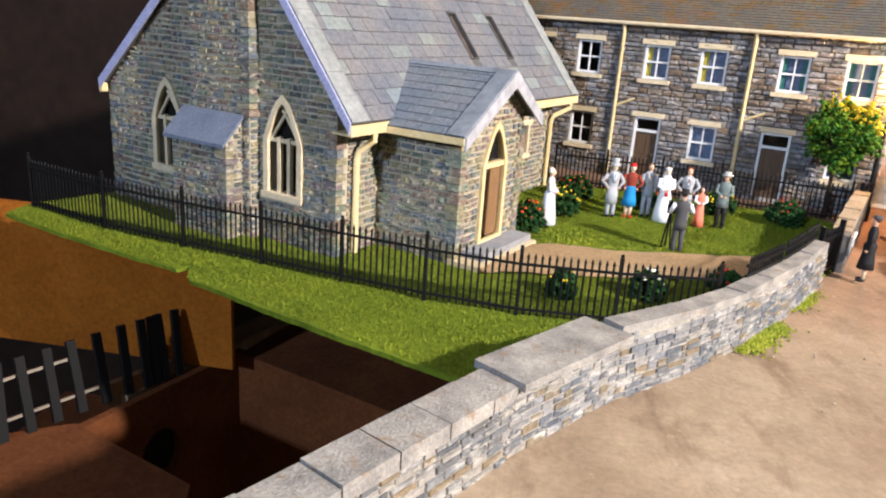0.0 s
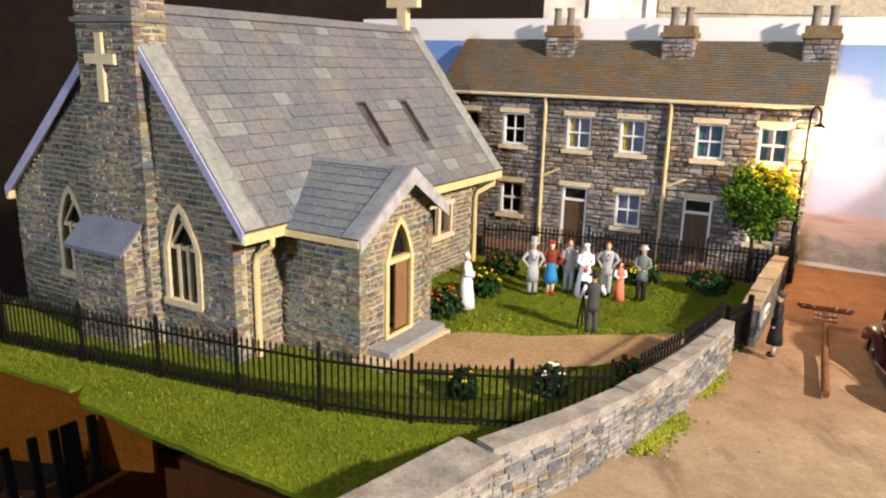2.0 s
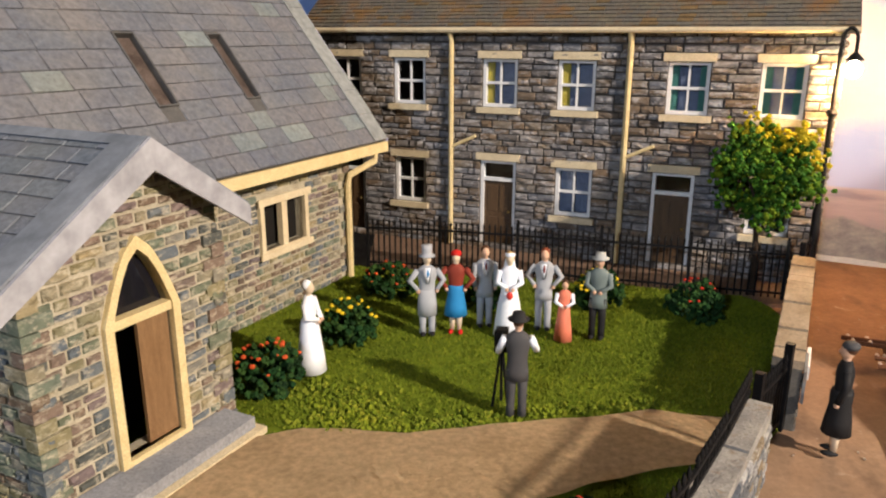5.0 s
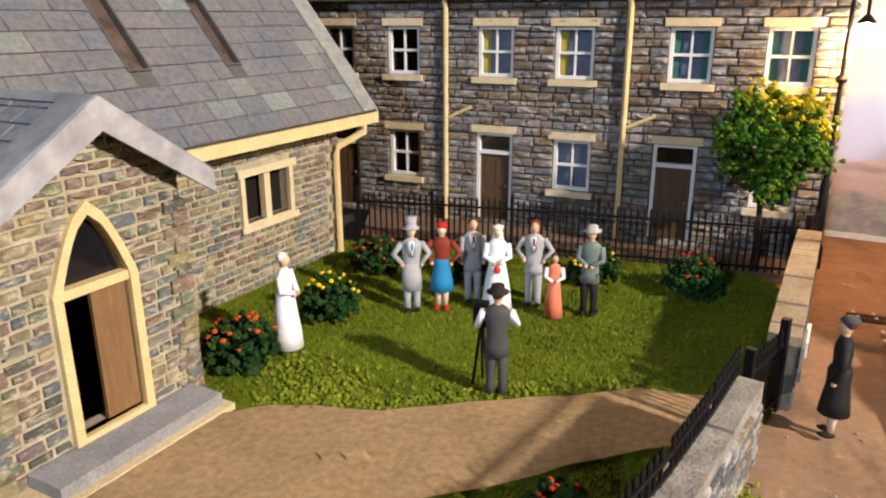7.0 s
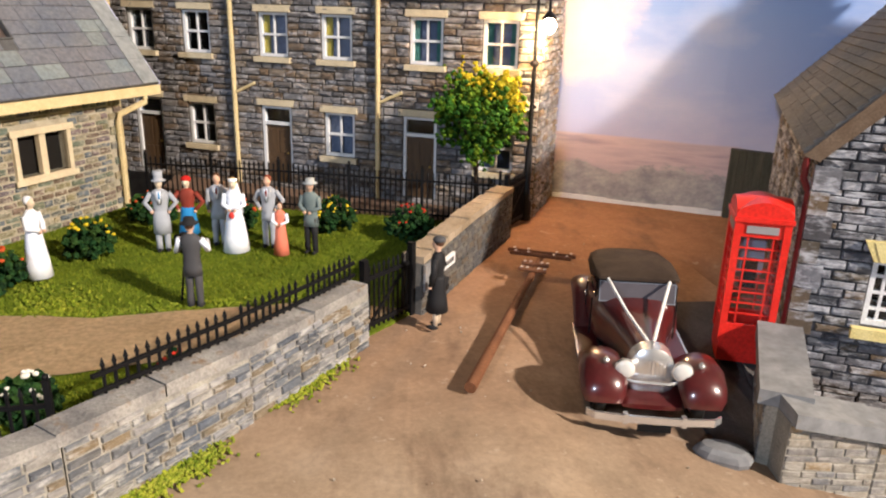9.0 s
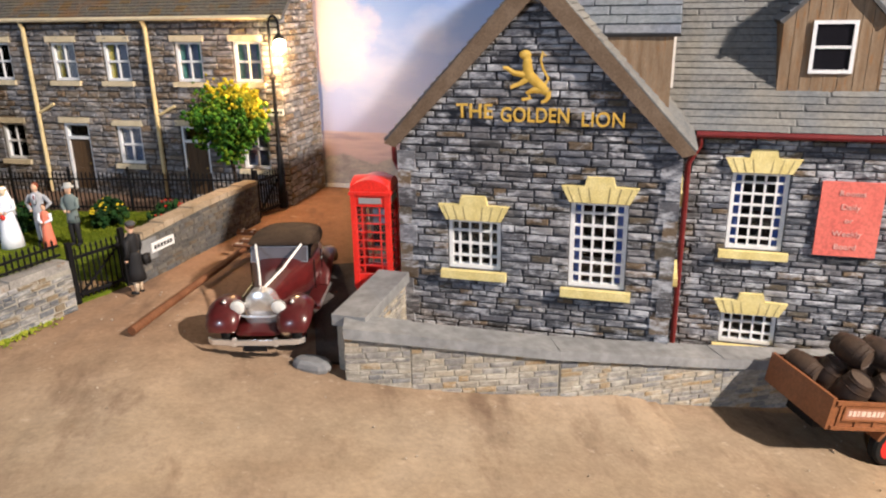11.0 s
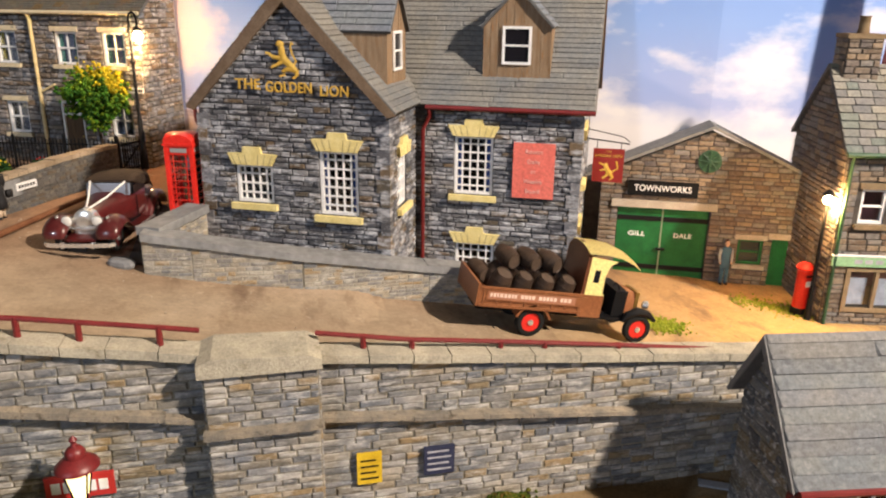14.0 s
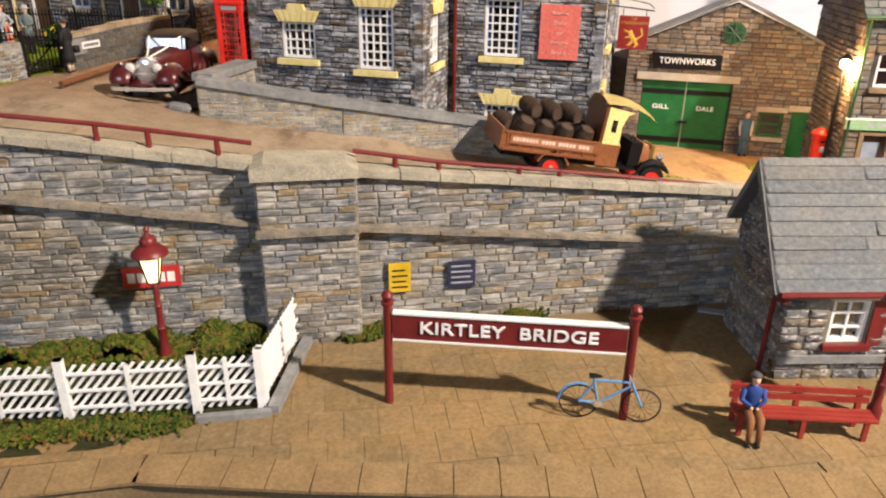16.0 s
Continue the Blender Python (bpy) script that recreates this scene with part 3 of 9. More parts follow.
def sash(house, u, z, w, h, y=0.12, lights=(2, 2), curtain=None, sill=M_TRIM, head=M_TRIM, sides=True, paint=None, m=None, net=False):
    """A sash window with its bars, pane, curtains, sill and lintel; (u, z) is its lower left corner."""
    paint, t = paint or M_WHITE, 0.09
    win = part("window", ring(rect(u, u + w, z, z + h), rect(u + t, u + w - t, z + t, z + h - t), y - 0.06, y + 0.06), paint, house, "white-painted window frame with glazing bars", m)
    nx, nz = lights
    for i in range(1, nx):
        c = u + w * i / nx
        part("glazing_bar", box(bmesh.new(), c - 0.024, c + 0.024, y - 0.03, y + 0.03, z + t, z + h - t), paint, win)
    for i in range(1, nz):
        c = z + h * i / nz
        k = 0.035 if nz == 2 else 0.024
        part("glazing_bar", box(bmesh.new(), u + t, u + w - t, y - 0.035, y + 0.034, c - k, c + k), paint, win)
    part("pane", box(bmesh.new(), u + t, u + w - t, y + 0.045, y + 0.055, z + t, z + h - t), M_GLASS, win).visible_shadow = False
    if sill:
        part("sill", box(bmesh.new(), u - 0.12, u + w + 0.12, -0.16, y - 0.06, z - 0.16, z - 0.005), sill, win, bevel=0.02)
    if head:
        part("lintel", box(bmesh.new(), u - 0.12, u + w + 0.12, -0.08, y - 0.06, z + h + 0.005, z + h + 0.2), head, win, bevel=0.02)
    # pale card behind the pane, its reflection put in as colour
    if curtain in (M_CUR_Y, M_CUR_G) or net:
        part("net_curtain", box(bmesh.new(), u + t, u + w - t, y + 0.13, y + 0.14, z + t, z + h - t), M_REFLECT, win)
    if curtain:
        for side in ((0,) if curtain is M_CUR_Y else (0, 1)):
            bm, n, cw = bmesh.new(), 8, 0.2 if curtain is M_CUR_Y else 0.16
            a = u + t if side == 0 else u + w - t - cw
            front = [(a + cw * i / n, y + 0.075 + 0.025 * (i % 2)) for i in range(n + 1)]
            prism(bm, front + [(p, q + 0.02) for p, q in front[::-1]], z + t, z + h - t, "z")
            part("curtain", bm, curtain, win)
    return win


def panel_door(house, u, z, w, h, y=0.12, fan=0.5, m=None):
    bm = bmesh.new()
    t = 0.09
    box(bm, u, u + t, y - 0.08, y + 0.06, z, z + h), box(bm, u + w - t, u + w, y - 0.08, y + 0.06, z, z + h)
    box(bm, u + t, u + w - t, y - 0.08, y + 0.06, z + h - t, z + h), box(bm, u + t, u + w - t, y - 0.08, y + 0.06, z + h - fan - t, z + h - fan)
    door = part("door", bm, M_WHITE, house, "brown panelled door in a white frame", m)
    leaf = box(bmesh.new(), u + t, u + w - t, y, y + 0.05, z, z + h - fan - t)
    for a, b in ((0.1, 0.42), (0.52, 0.92)):
        for c, d in ((0.14, 0.46), (0.54, 0.86)):
            H, W = h - fan - t, w - 2 * t
            box(leaf, u + t + c * W, u + t + d * W, y - 0.02, y + 0.001, z + a * H, z + b * H)
    part("leaf", leaf, M_DOOR, door)
    part("fanlight", box(bmesh.new(), u + t, u + w - t, y, y + 0.02, z + h - fan, z + h - t), M_GLASS, door).visible_shadow = False
    part("lintel", box(bmesh.new(), u - 0.12, u + w + 0.12, -0.08, y - 0.09, z + h + 0.005, z + h + 0.2), M_TRIM, door, bevel=0.02)
    part("knob", ball(bmesh.new(), (u + w - t - 0.12, y - 0.05, z + 0.95), 0.04), M_BRASS, door)
    return door


def downpipe(house, pts, r, material, name="downpipe"):
    return part(name, tube(bmesh.new(), pts, r, 8), material, house, smooth=True)


M_BRASS = flat("brass", (0.55, 0.38, 0.12), 0.35, 0.9)
M_CUR_Y = flat("yellow_curtain", (0.62, 0.48, 0.08), 0.9)
M_CUR_G = flat("green_curtain", (0.12, 0.30, 0.24), 0.9)
M_CUR_B = flat("blue_curtain", (0.10, 0.16, 0.42), 0.9)

# ---- the church ----
CH = P(-2.81, 18.11, 0, rz=-27.7)
church = thing("church", "grey-green stone church with slate roof, porch and cream trim", "church", CH)
# corners of the walls, the ridge and the eaves; the far slope is the flatter one
XL, XR, L, XRIDGE, RIDGE, ER, EL = -9.05, -0.3, 12.0, -3.65, 8.55, (0.3, 3.5), (-9.3, 3.55)
RF, RB = -0.2, 13.0
P_R, P_L = math.atan2(RIDGE - ER[1], ER[0] - XRIDGE), math.atan2(RIDGE - EL[1], XRIDGE - EL[0])
LEN_R, LEN_L = math.hypot(RIDGE - ER[1], ER[0] - XRIDGE), math.hypot(RIDGE - EL[1], XRIDGE - EL[0])


def roof_z(x):
    """Height of the main roof's face."""
    return RIDGE - (x - XRIDGE) * math.tan(P_R) if x > XRIDGE else RIDGE - (XRIDGE - x) * math.tan(P_L)


def quoins(parent, x, y, rz, z0, z1, material, step=0.2, seed=1, big=0.34, small=0.2, out=0.055):
    """Corner stones, laid long and short in turn; the corner points along +x and -y of the turned frame."""
    rng, z, k = random.Random(seed), z0, 0
    while z < z1 - 0.06:
        h = min(step * rng.uniform(0.85, 1.2), z1 - z)
        a, b = (big, small) if k % 2 else (small, big)
        a, b = a * rng.uniform(0.85, 1.15), b * rng.uniform(0.85, 1.15)
        o = out + rng.uniform(-0.012, 0.012)
        part("quoin", box(bmesh.new(), -a, o, -o, b, 0.012, h - 0.012), material, parent, m=P(x, y, z, rz=rz), bevel=0.018)
        z, k = z + h, k + 1


gable = [(XL, 0), (XR, 0), (XR, roof_z(XR) - 0.2), (XRIDGE, RIDGE - 0.22), (XL, roof_z(XL) - 0.2)]
LANCETS = (-2.02, -6.45)
front_holes = [lancet(u, 1.36, 2.68, 0.5, 0.95) for u in LANCETS]
STONE_C = (0.165, 0.2, 0.48)
wf_ = stone_wall(church, "wall_front", P(0, 0, 0), gable, front_holes, 0.4, M_CHURCH_CORE, M_CHURCH, *STONE_C, 0.05, 300, 3, [0.17, 0.17], near=(-2.5, 2.0))
stone_wall(church, "wall_rear", P(0, L, 0, rz=180), [(-u, z) for u, z in gable][::-1], [], 0.4, M_CHURCH_CORE, M_CHURCH, *STONE_C, 0.05, 0, 4)
WIN = (8.74, 10.16, 1.5, 2.53)
stone_wall(church, "wall_side", P(XR, 0.4, 0, rz=90), rect(0, L - 0.8, 0, 3.45), [rect(WIN[0] - 0.4, WIN[1] - 0.4, *WIN[2:])], 0.4, M_CHURCH_CORE, M_CHURCH, *STONE_C, 0.05, 290, 5, [0.12], near=(8.5, 1.5))
stone_wall(church, "wall_far_side", P(XL, L - 0.4, 0, rz=-90), rect(0, L - 0.8, 0, 3.4), [], 0.4, M_CHURCH_CORE, M_CHURCH, *STONE_C, 0.05, 0, 6)
part("floor", box(bmesh.new(), XL + 0.4, XR - 0.4, 0.4, L - 0.4, 0.02, 0.08), M_DARK, church)
quoins(wf_, XR, 0, 0, 0, 3.2, M_CHURCH, 0.19, 61)
quoins(wf_, XL, 0, -90, 0, 3.2, M_CHURCH, 0.19, 62)
quoins(church, XR, L, 90, 0, 3.2, M_CHURCH, 0.19, 63)

DEG_R, DEG_L = math.degrees(P_R), math.degrees(P_L)
RLEN = RB - RF
sky_holes = [rect(6.85, 7.28, 1.65, 3.25), rect(9.2, 9.58, 1.62, 3.22)]
m_r, m_l = slope(ER[0], RF, ER[1] - 0.05, DEG_R, 90), slope(EL[0], RB, EL[1] - 0.05, DEG_L, -90)
r_right = roof_plane(church, "roof_slope", m_r, rect(0, RLEN, 0, LEN_R), sky_holes, M_SLATE_C, 0.42, 0.5, 1.0, 0.14, 0.035, 300, 11, near=(5, 3), rough=1.2, label="grey slate roof slope with paler patch slates")
roof_plane(church, "roof_slope", m_l, rect(0, RLEN, 0, LEN_L), [], M_SLATE_C, 0.42, 0.6, 1.2, 0.14, 0.035, 0, 12)
for hole in sky_holes:
    (a, b), (c, d) = hole[0], hole[2]
    part("roof_light", ring(grown(hole, 0.035), hole, -0.05, 0.05), M_SLATE_CORE, r_right, "worn narrow roof-light frame")
    part("roof_light_board", box(bmesh.new(), a, c, 0.1, 0.13, b, d), M_RED_BOARD, r_right)
rng = random.Random(19)
for m, ln, near_end in ((m_r, LEN_R, 0), (m_l, LEN_L, 1)):
    for end in (0, 1):
        a = 0.0 if end == near_end else RLEN - 0.62
        z = 0.0
        while z < ln - 0.05:
            h = min(rng.uniform(0.5, 0.8), ln - z)
            part("verge_slab", box(bmesh.new(), a, a + 0.62 + rng.uniform(-0.05, 0.02), -0.062 + rng.uniform(-0.004, 0.004), -0.036, z + 0.004, z + h - 0.004), M_VERGE_T, church, "pale flat verge slab", m)
            z += h
for end, y0, y1 in ((0, RF - 0.05, RF - 0.002), (1, RB + 0.002, RB + 0.05)):
    for (ex, ez_) in (ER, EL):
        s_ = 0.02 if ex > XRIDGE else -0.02
        pts = [(ex, ez_ - 0.03), (XRIDGE, RIDGE - 0.0), (XRIDGE, RIDGE - 0.34), (ex - s_, ez_ - 0.3)]
        part("bargeboard", prism(bmesh.new(), pts, y0, y1, "y"), M_VERGE, church, "pale lilac-blue bargeboard")
part("ridge_tile", prism(bmesh.new(), [(XRIDGE - 0.2, RIDGE - 0.14), (XRIDGE, RIDGE + 0.06), (XRIDGE + 0.2, RIDGE - 0.18), (XRIDGE, RIDGE - 0.04)], 0.7, RB, "y"), M_SLATE_C, church)
GZ = 3.4
part("gutter", box(bmesh.new(), ER[0] - 0.1, ER[0] + 0.02, RF - 0.02, RB + 0.03, GZ - 0.25, GZ), M_CREAM, church, "cream gutter board", bevel=0.02)
part("gutter", box(bmesh.new(), EL[0] - 0.02, EL[0] + 0.1, RF - 0.02, RB + 0.03, GZ - 0.25, GZ), M_CREAM, church, "cream gutter board", bevel=0.02)
part("soffit", box(bmesh.new(), XR + 0.02, ER[0] - 0.1, RF, RB, GZ - 0.25, GZ - 0.2), M_CREAM, church)

# tower-like buttress on the gable, with its ledge, cross and sloping cap
M_LEDGE = plain("ledge_stone", (0.14, 0.14, 0.15), (0.2, 0.2, 0.2), 2.0, 0.9)
BX0, BX1, BY, BT = -5.1, -2.92, -0.3, 10.0
stack = part("buttress", box(bmesh.new(), BX0, BX1, BY, 0.62, 0.0, BT), M_CHURCH_CORE, church, "stone buttress rising into a bellcote")
for m, wd, n in ((P(BX0, BY, 0), BX1 - BX0, 21), (P(BX1, BY, 0, rz=90), 0.92, 22), (P(BX0, 0.62, 0, rz=-90), 0.92, 23)):
    face = part("buttress_face", slab(bmesh.new(), rect(0, wd, 0, BT), [], 0.02), M_CHURCH_CORE, stack, m=m @ P(0, -0.004, 0))
    laid("stone", face, rect(0, wd, 0, BT), [], *STONE_C, 0.05, M_CHURCH, 0, n, rough=1.7)
quoins(stack, BX1, BY, 0, 3.2, 8.1, M_CHURCH, 0.19, 64)
quoins(stack, BX1, BY, 0, 8.24, BT, M_CHURCH, 0.19, 65)
part("ledge", box(bmesh.new(), BX0 - 0.1, BX1 + 0.1, BY - 0.1, 0.72, 8.1, 8.22), M_LEDGE, stack)
part("ledge", box(bmesh.new(), BX0 - 0.1, BX1 + 0.1, BY - 0.1, 0.72, BT, BT + 0.16), M_LEDGE, stack)
FX0, FX1, FY = -5.25, -3.2, -0.85
low = part("buttress_foot", prism(bmesh.new(), [(-0.28, 0), (FY, 0), (FY, 2.6), (-0.28, 3.1)], FX0, FX1, "x"), M_CHURCH_CORE, church, "thicker stone foot of the buttress")
for m, outer, n in ((P(FX0, FY, 0), rect(0, FX1 - FX0, 0, 2.55), 31), (P(FX1, FY, 0, rz=90), [(0, 0), (0.55, 0), (0.55, 3.05), (0, 2.55)], 32)):
    face = part("foot_face", slab(bmesh.new(), outer, [], 0.02), M_CHURCH_CORE, low, m=m @ P(0, -0.004, 0))
    laid("stone", face, outer, [], *STONE_C, 0.05, M_CHURCH, 0, n, rough=1.7)
quoins(low, FX1, FY, 0, 0, 2.5, M_CHURCH, 0.19, 66)
part("sloping_cap", prism(bmesh.new(), [(BY - 0.06, 3.24), (BY - 0.06, 3.14), (FY - 0.2, 2.45), (FY - 0.2, 2.55)], FX0 - 0.12, FX1 + 0.12, "x"), M_CAP, church, "blue-grey sloping cap slab")
bm = box(bmesh.new(), -4.22, -3.98, BY - 0.14, BY - 0.05, 6.2, 7.85)
box(bm, -4.68, -3.55, BY - 0.138, BY - 0.05, 7.1, 7.35)
part("wall_cross", bm, M_TRIM, church, "cream wall cross")

# cross on the far end of the ridge
bm = box(bmesh.new(), XRIDGE - 0.2, XRIDGE + 0.2, RB - 1.0, RB - 0.7, RIDGE - 0.1, RIDGE + 1.7)
box(bm, XRIDGE - 0.68, XRIDGE + 0.68, RB - 0.998, RB - 0.702, RIDGE + 0.72, RIDGE + 1.14)
part("roof_cross", bm, M_TRIM, church, "weathered cream stone cross", bevel=0.04)


def lancet_window(parent, u, m, z0=1.36, spring=2.68, half=0.5, rise=0.95):
    frame_ob = part("lancet_window", ring(lancet(u, z0 - 0.14, spring, half + 0.16, rise + 0.22), lancet(u, z0, spring, half, rise), -0.09, 0.1), M_TRIM, parent, "cream stone lancet window with tracery", m)
    bm = bmesh.new()
    for c in (-0.17, 0.17):
        box(bm, u + c - 0.055, u + c + 0.055, -0.03, 0.09, z0, spring + 0.1)
    box(bm, u - half, u + half, 0.0, 0.09, spring - 0.04, spring + 0.06)
    part("mullions", bm, M_TRIM, frame_ob)
    bm = bmesh.new()
    tube(bm, [(u - half, 0.05, spring), (u - 0.17, 0.05, spring + 0.45), (u + 0.08, 0.05, spring + 0.78)], 0.045, 6)
    tube(bm, [(u + half, 0.05, spring), (u + 0.17, 0.05, spring + 0.45), (u - 0.08, 0.05, spring + 0.78)], 0.045, 6)
    part("tracery", bm, M_TRIM, frame_ob)
    # opaque near-black sheet paints the unlit inside behind the tracery
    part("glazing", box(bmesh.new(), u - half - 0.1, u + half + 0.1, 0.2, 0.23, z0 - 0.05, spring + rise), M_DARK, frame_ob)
    part("sill", box(bmesh.new(), u - half - 0.2, u + half + 0.2, -0.14, -0.095, z0 - 0.18, z0 - 0.02), M_TRIM, frame_ob, bevel=0.015)


for u in LANCETS:
    lancet_window(church, u, P(0, 0, 0))
# the two-light window in the long wall
m, (a, b, c, d) = P(XR, 0, 0, rz=90), WIN
win = part("side_window", ring(rect(a - 0.12, b + 0.12, c - 0.1, d + 0.1), rect(a, b, c, d), -0.09, 0.1), M_TRIM, church, "cream stone two-light window", m)
part("mullion", box(bmesh.new(), (a + b) / 2 - 0.09, (a + b) / 2 + 0.09, -0.06, 0.09, c, d), M_TRIM, win)
# opaque near-black sheet, painted shade behind the two lights
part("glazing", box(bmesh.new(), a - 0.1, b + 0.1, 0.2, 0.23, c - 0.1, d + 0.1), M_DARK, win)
part("hood", box(bmesh.new(), a - 0.2, b + 0.2, -0.13, -0.095, d - 0.02, d + 0.14), M_TRIM, win)
part("hood", box(bmesh.new(), a - 0.2, b + 0.2, -0.14, -0.095, c - 0.17, c - 0.03), M_TRIM, win)
for y0, y1 in ((0.72, 0.6), (L + 0.45, L - 0.15)):
    downpipe(church, [(ER[0] - 0.03, y0, GZ - 0.2), (ER[0] - 0.03, y0, GZ - 0.42), (XR + 0.2, y1, GZ - 0.72), (XR + 0.14, y1, GZ - 0.95), (XR + 0.14, y1, 0.05)], 0.085, M_CREAM)

# porch: its front looks along the church's own x axis; its near slope is the wider one
PX, PY0, PY1, PYC, PR = 2.2, 1.62, 4.82, 3.42, 4.78
PE0, PE1 = (1.14, 3.36), (5.14, 3.6)
pp0, pp1 = math.atan2(PR - PE0[1], PYC - PE0[0]), math.atan2(PR - PE1[1], PE1[0] - PYC)
PM = P(PX, PY0, 0, rz=90)
pw = PY1 - PY0
pg = [(0, 0), (pw, 0), (pw, PR - (PY1 - PYC) * math.tan(pp1) - 0.17), (PYC - PY0, PR - 0.18), (0, PR - (PYC - PY0) * math.tan(pp0) - 0.17)]
DC = 1.66
parch = lancet(DC, 0.42, 2.4, 0.5, 0.92)
porch = part("porch_front", slab(bmesh.new(), pg, [parch], 0.3), M_CHURCH_CORE, church, "stone porch gable with a pointed doorway", PM)
laid("stone", porch, pg, [grown(parch, 0.16)], *STONE_C, 0.05, M_CHURCH, 220, 41, rough=1.7)
stone_wall(church, "porch_wall", P(XR + 0.02, PY0, 0), rect(0, PX - XR - 0.32, 0, PE0[1]), [], 0.3, M_CHURCH_CORE, M_CHURCH, *STONE_C, 0.05, 150, 42)
stone_wall(church, "porch_wall", P(PX - 0.3, PY1, 0, rz=180), rect(0, PX - XR - 0.35, 0, PE1[1]), [], 0.3, M_CHURCH_CORE, M_CHURCH, *STONE_C, 0.05, 0, 43)
quoins(porch, 0, 0, -90, 0, 3.1, M_CHURCH, 0.19, 67)
quoins(porch, pw, 0, 0, 0, 3.2, M_CHURCH, 0.19, 68)
fr = part("porch_doorway", ring(lancet(DC, 0.3, 2.4, 0.63, 1.1), parch, -0.09, 0.12), M_CREAM, church, "cream pointed door surround", PM)
part("transom", box(bmesh.new(), DC - 0.495, DC + 0.495, -0.06, 0.1, 2.31, 2.44), M_CREAM, fr)
part("tympanum", box(bmesh.new(), DC - 0.55, DC + 0.55, 0.12, 0.15, 2.43, 3.4), M_DARKGLASS, fr, "dark glazed head of the doorway")
part("door_leaf", box(bmesh.new(), 1.62, 2.15, 0.04, 0.1, 0.44, 2.31), M_OAK, fr, "brown door standing half open", bevel=0.01)
# near-black sheet stands in for the shade beyond the open door
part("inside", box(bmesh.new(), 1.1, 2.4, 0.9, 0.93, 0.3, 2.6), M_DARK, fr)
back_x = XRIDGE + (RIDGE - PR) / math.tan(P_R) - 0.15
PF_ = PX + 0.36
for m, n, (ey, ez_), pitch in ((slope(back_x, PE0[0], PE0[1] - 0.04, math.degrees(pp0), 0), 51, PE0, pp0), (slope(PF_, PE1[0], PE1[1] - 0.04, math.degrees(pp1), 180), 52, PE1, pp1)):
    ln = math.hypot(PR - ez_, PYC - ey)
    u0 = XRIDGE + (RIDGE - ez_) / math.tan(P_R) - 0.25 - back_x
    tot = PF_ - back_x
    outer = [(u0, 0), (tot, 0), (tot, ln), (0, ln)] if n == 51 else [(0, 0), (tot - u0, 0), (tot, ln), (0, ln)]
    roof_plane(church, "porch_roof", m, outer, [], M_SLATE_B, 0.3, 0.4, 0.8, 0.1, 0.02, 90 if n == 51 else 0, n, label="blue-grey slate porch roof", rough=1.6)
    a = tot - 0.5 if n == 51 else 0.0
    part("porch_verge", box(bmesh.new(), a, a + 0.5, -0.05, -0.022, 0, ln), M_LEAD, church, m=m)
    part("porch_ridge", box(bmesh.new(), 0.2 if n == 51 else 0.0, tot if n == 51 else tot - 0.2, -0.045, -0.021, ln - 0.16, ln + 0.02), M_LEAD, church, m=m)
    pts = [(ey, ez_ - 0.03), (PYC, PR), (PYC, PR - 0.42), (ey, ez_ - 0.34)]
    part("porch_bargeboard", prism(bmesh.new(), pts, PF_ + 0.002, PF_ + 0.06, "x"), M_PALE, church, "pale grey bargeboard")
part("porch_gutter", box(bmesh.new(), ER[0], PF_, PE0[0] - 0.04, PE0[0] + 0.06, PE0[1] - 0.22, PE0[1] - 0.06), M_CREAM, church)
part("step", box(bmesh.new(), PX - 0.2, PX + 0.8, PY0 - 0.1, PY1 - 0.1, 0.0, 0.16), M_CREAM2, church, "cream-edged stone step", bevel=0.02)
part("step", box(bmesh.new(), PX + 0.02, PX + 0.66, PY0 + 0.35, PY1 - 0.2, 0.162, 0.34), M_LEDGE2, church, "grey stone step", bevel=0.03)

# ---- the terrace of houses ----
TE = P(5.26, 31.73, 0, rz=-24.7)
terrace = thing("terrace_houses", "row of grey-brown stone terraced houses with a slate roof", "house", TE)
T0, T1, TEV, TR, TD = -4.75, 9.62, 6.12, 8.2, 2.72
ups = [(-3.95, None), (-1.86, None), (0.88, M_CUR_Y), (3.0, M_CUR_Y), (5.8, M_CUR_G), (7.95, M_CUR_G)]
downs = [(-1.86, "w"), (0.86, "d"), (3.05, "w"), (5.62, "d"), (7.95, "w"), (-3.95, "d")]
holes = [rect(u, u + 1.0, 4.1, 5.4) for u, _ in ups] + [rect(u, u + 1.0, 1.22, 2.56) if k == "w" else rect(u, u + 1.05, 0.2, 2.62) for u, k in downs]
stone_wall(terrace, "wall_front", P(0, 0, 0), rect(T0, T1, 0, TEV), holes, 0.3, M_TERR_CORE, M_TERR, 0.195, 0.3, 0.66, 0.07, 300, 61, [0.0] * 12, near=(5, 3.2))
endw = [(0, 0), (TD, 0), (TD, TEV + 1.78), (0, TEV)]
stone_wall(terrace, "wall_end", P(T1, 0, 0, rz=90), endw, [], 0.3, M_TERR_CORE, M_TERR, 0.195, 0.3, 0.66, 0.07, 120, 62)
stone_wall(terrace, "wall_end", P(T0, TD, 0, rz=-90), [(TD - u, z) for u, z in endw][::-1], [], 0.3, M_TERR_CORE, M_TERR, 0.195, 0.3, 0.66, 0.07, 0, 64)
part("wall_back", box(bmesh.new(), T0 + 0.31, T1 - 0.31, TD - 0.1, TD, 0, TEV + 1.7), M_TERR_CORE, terrace)
part("floor", box(bmesh.new(), T0, T1 - 0.32, 0.32, TD - 0.1, 2.9, 3.0), M_DARK, terrace)
tp = math.degrees(math.atan2(TR - TEV, TD))
trun = math.hypot(TR - TEV, TD)
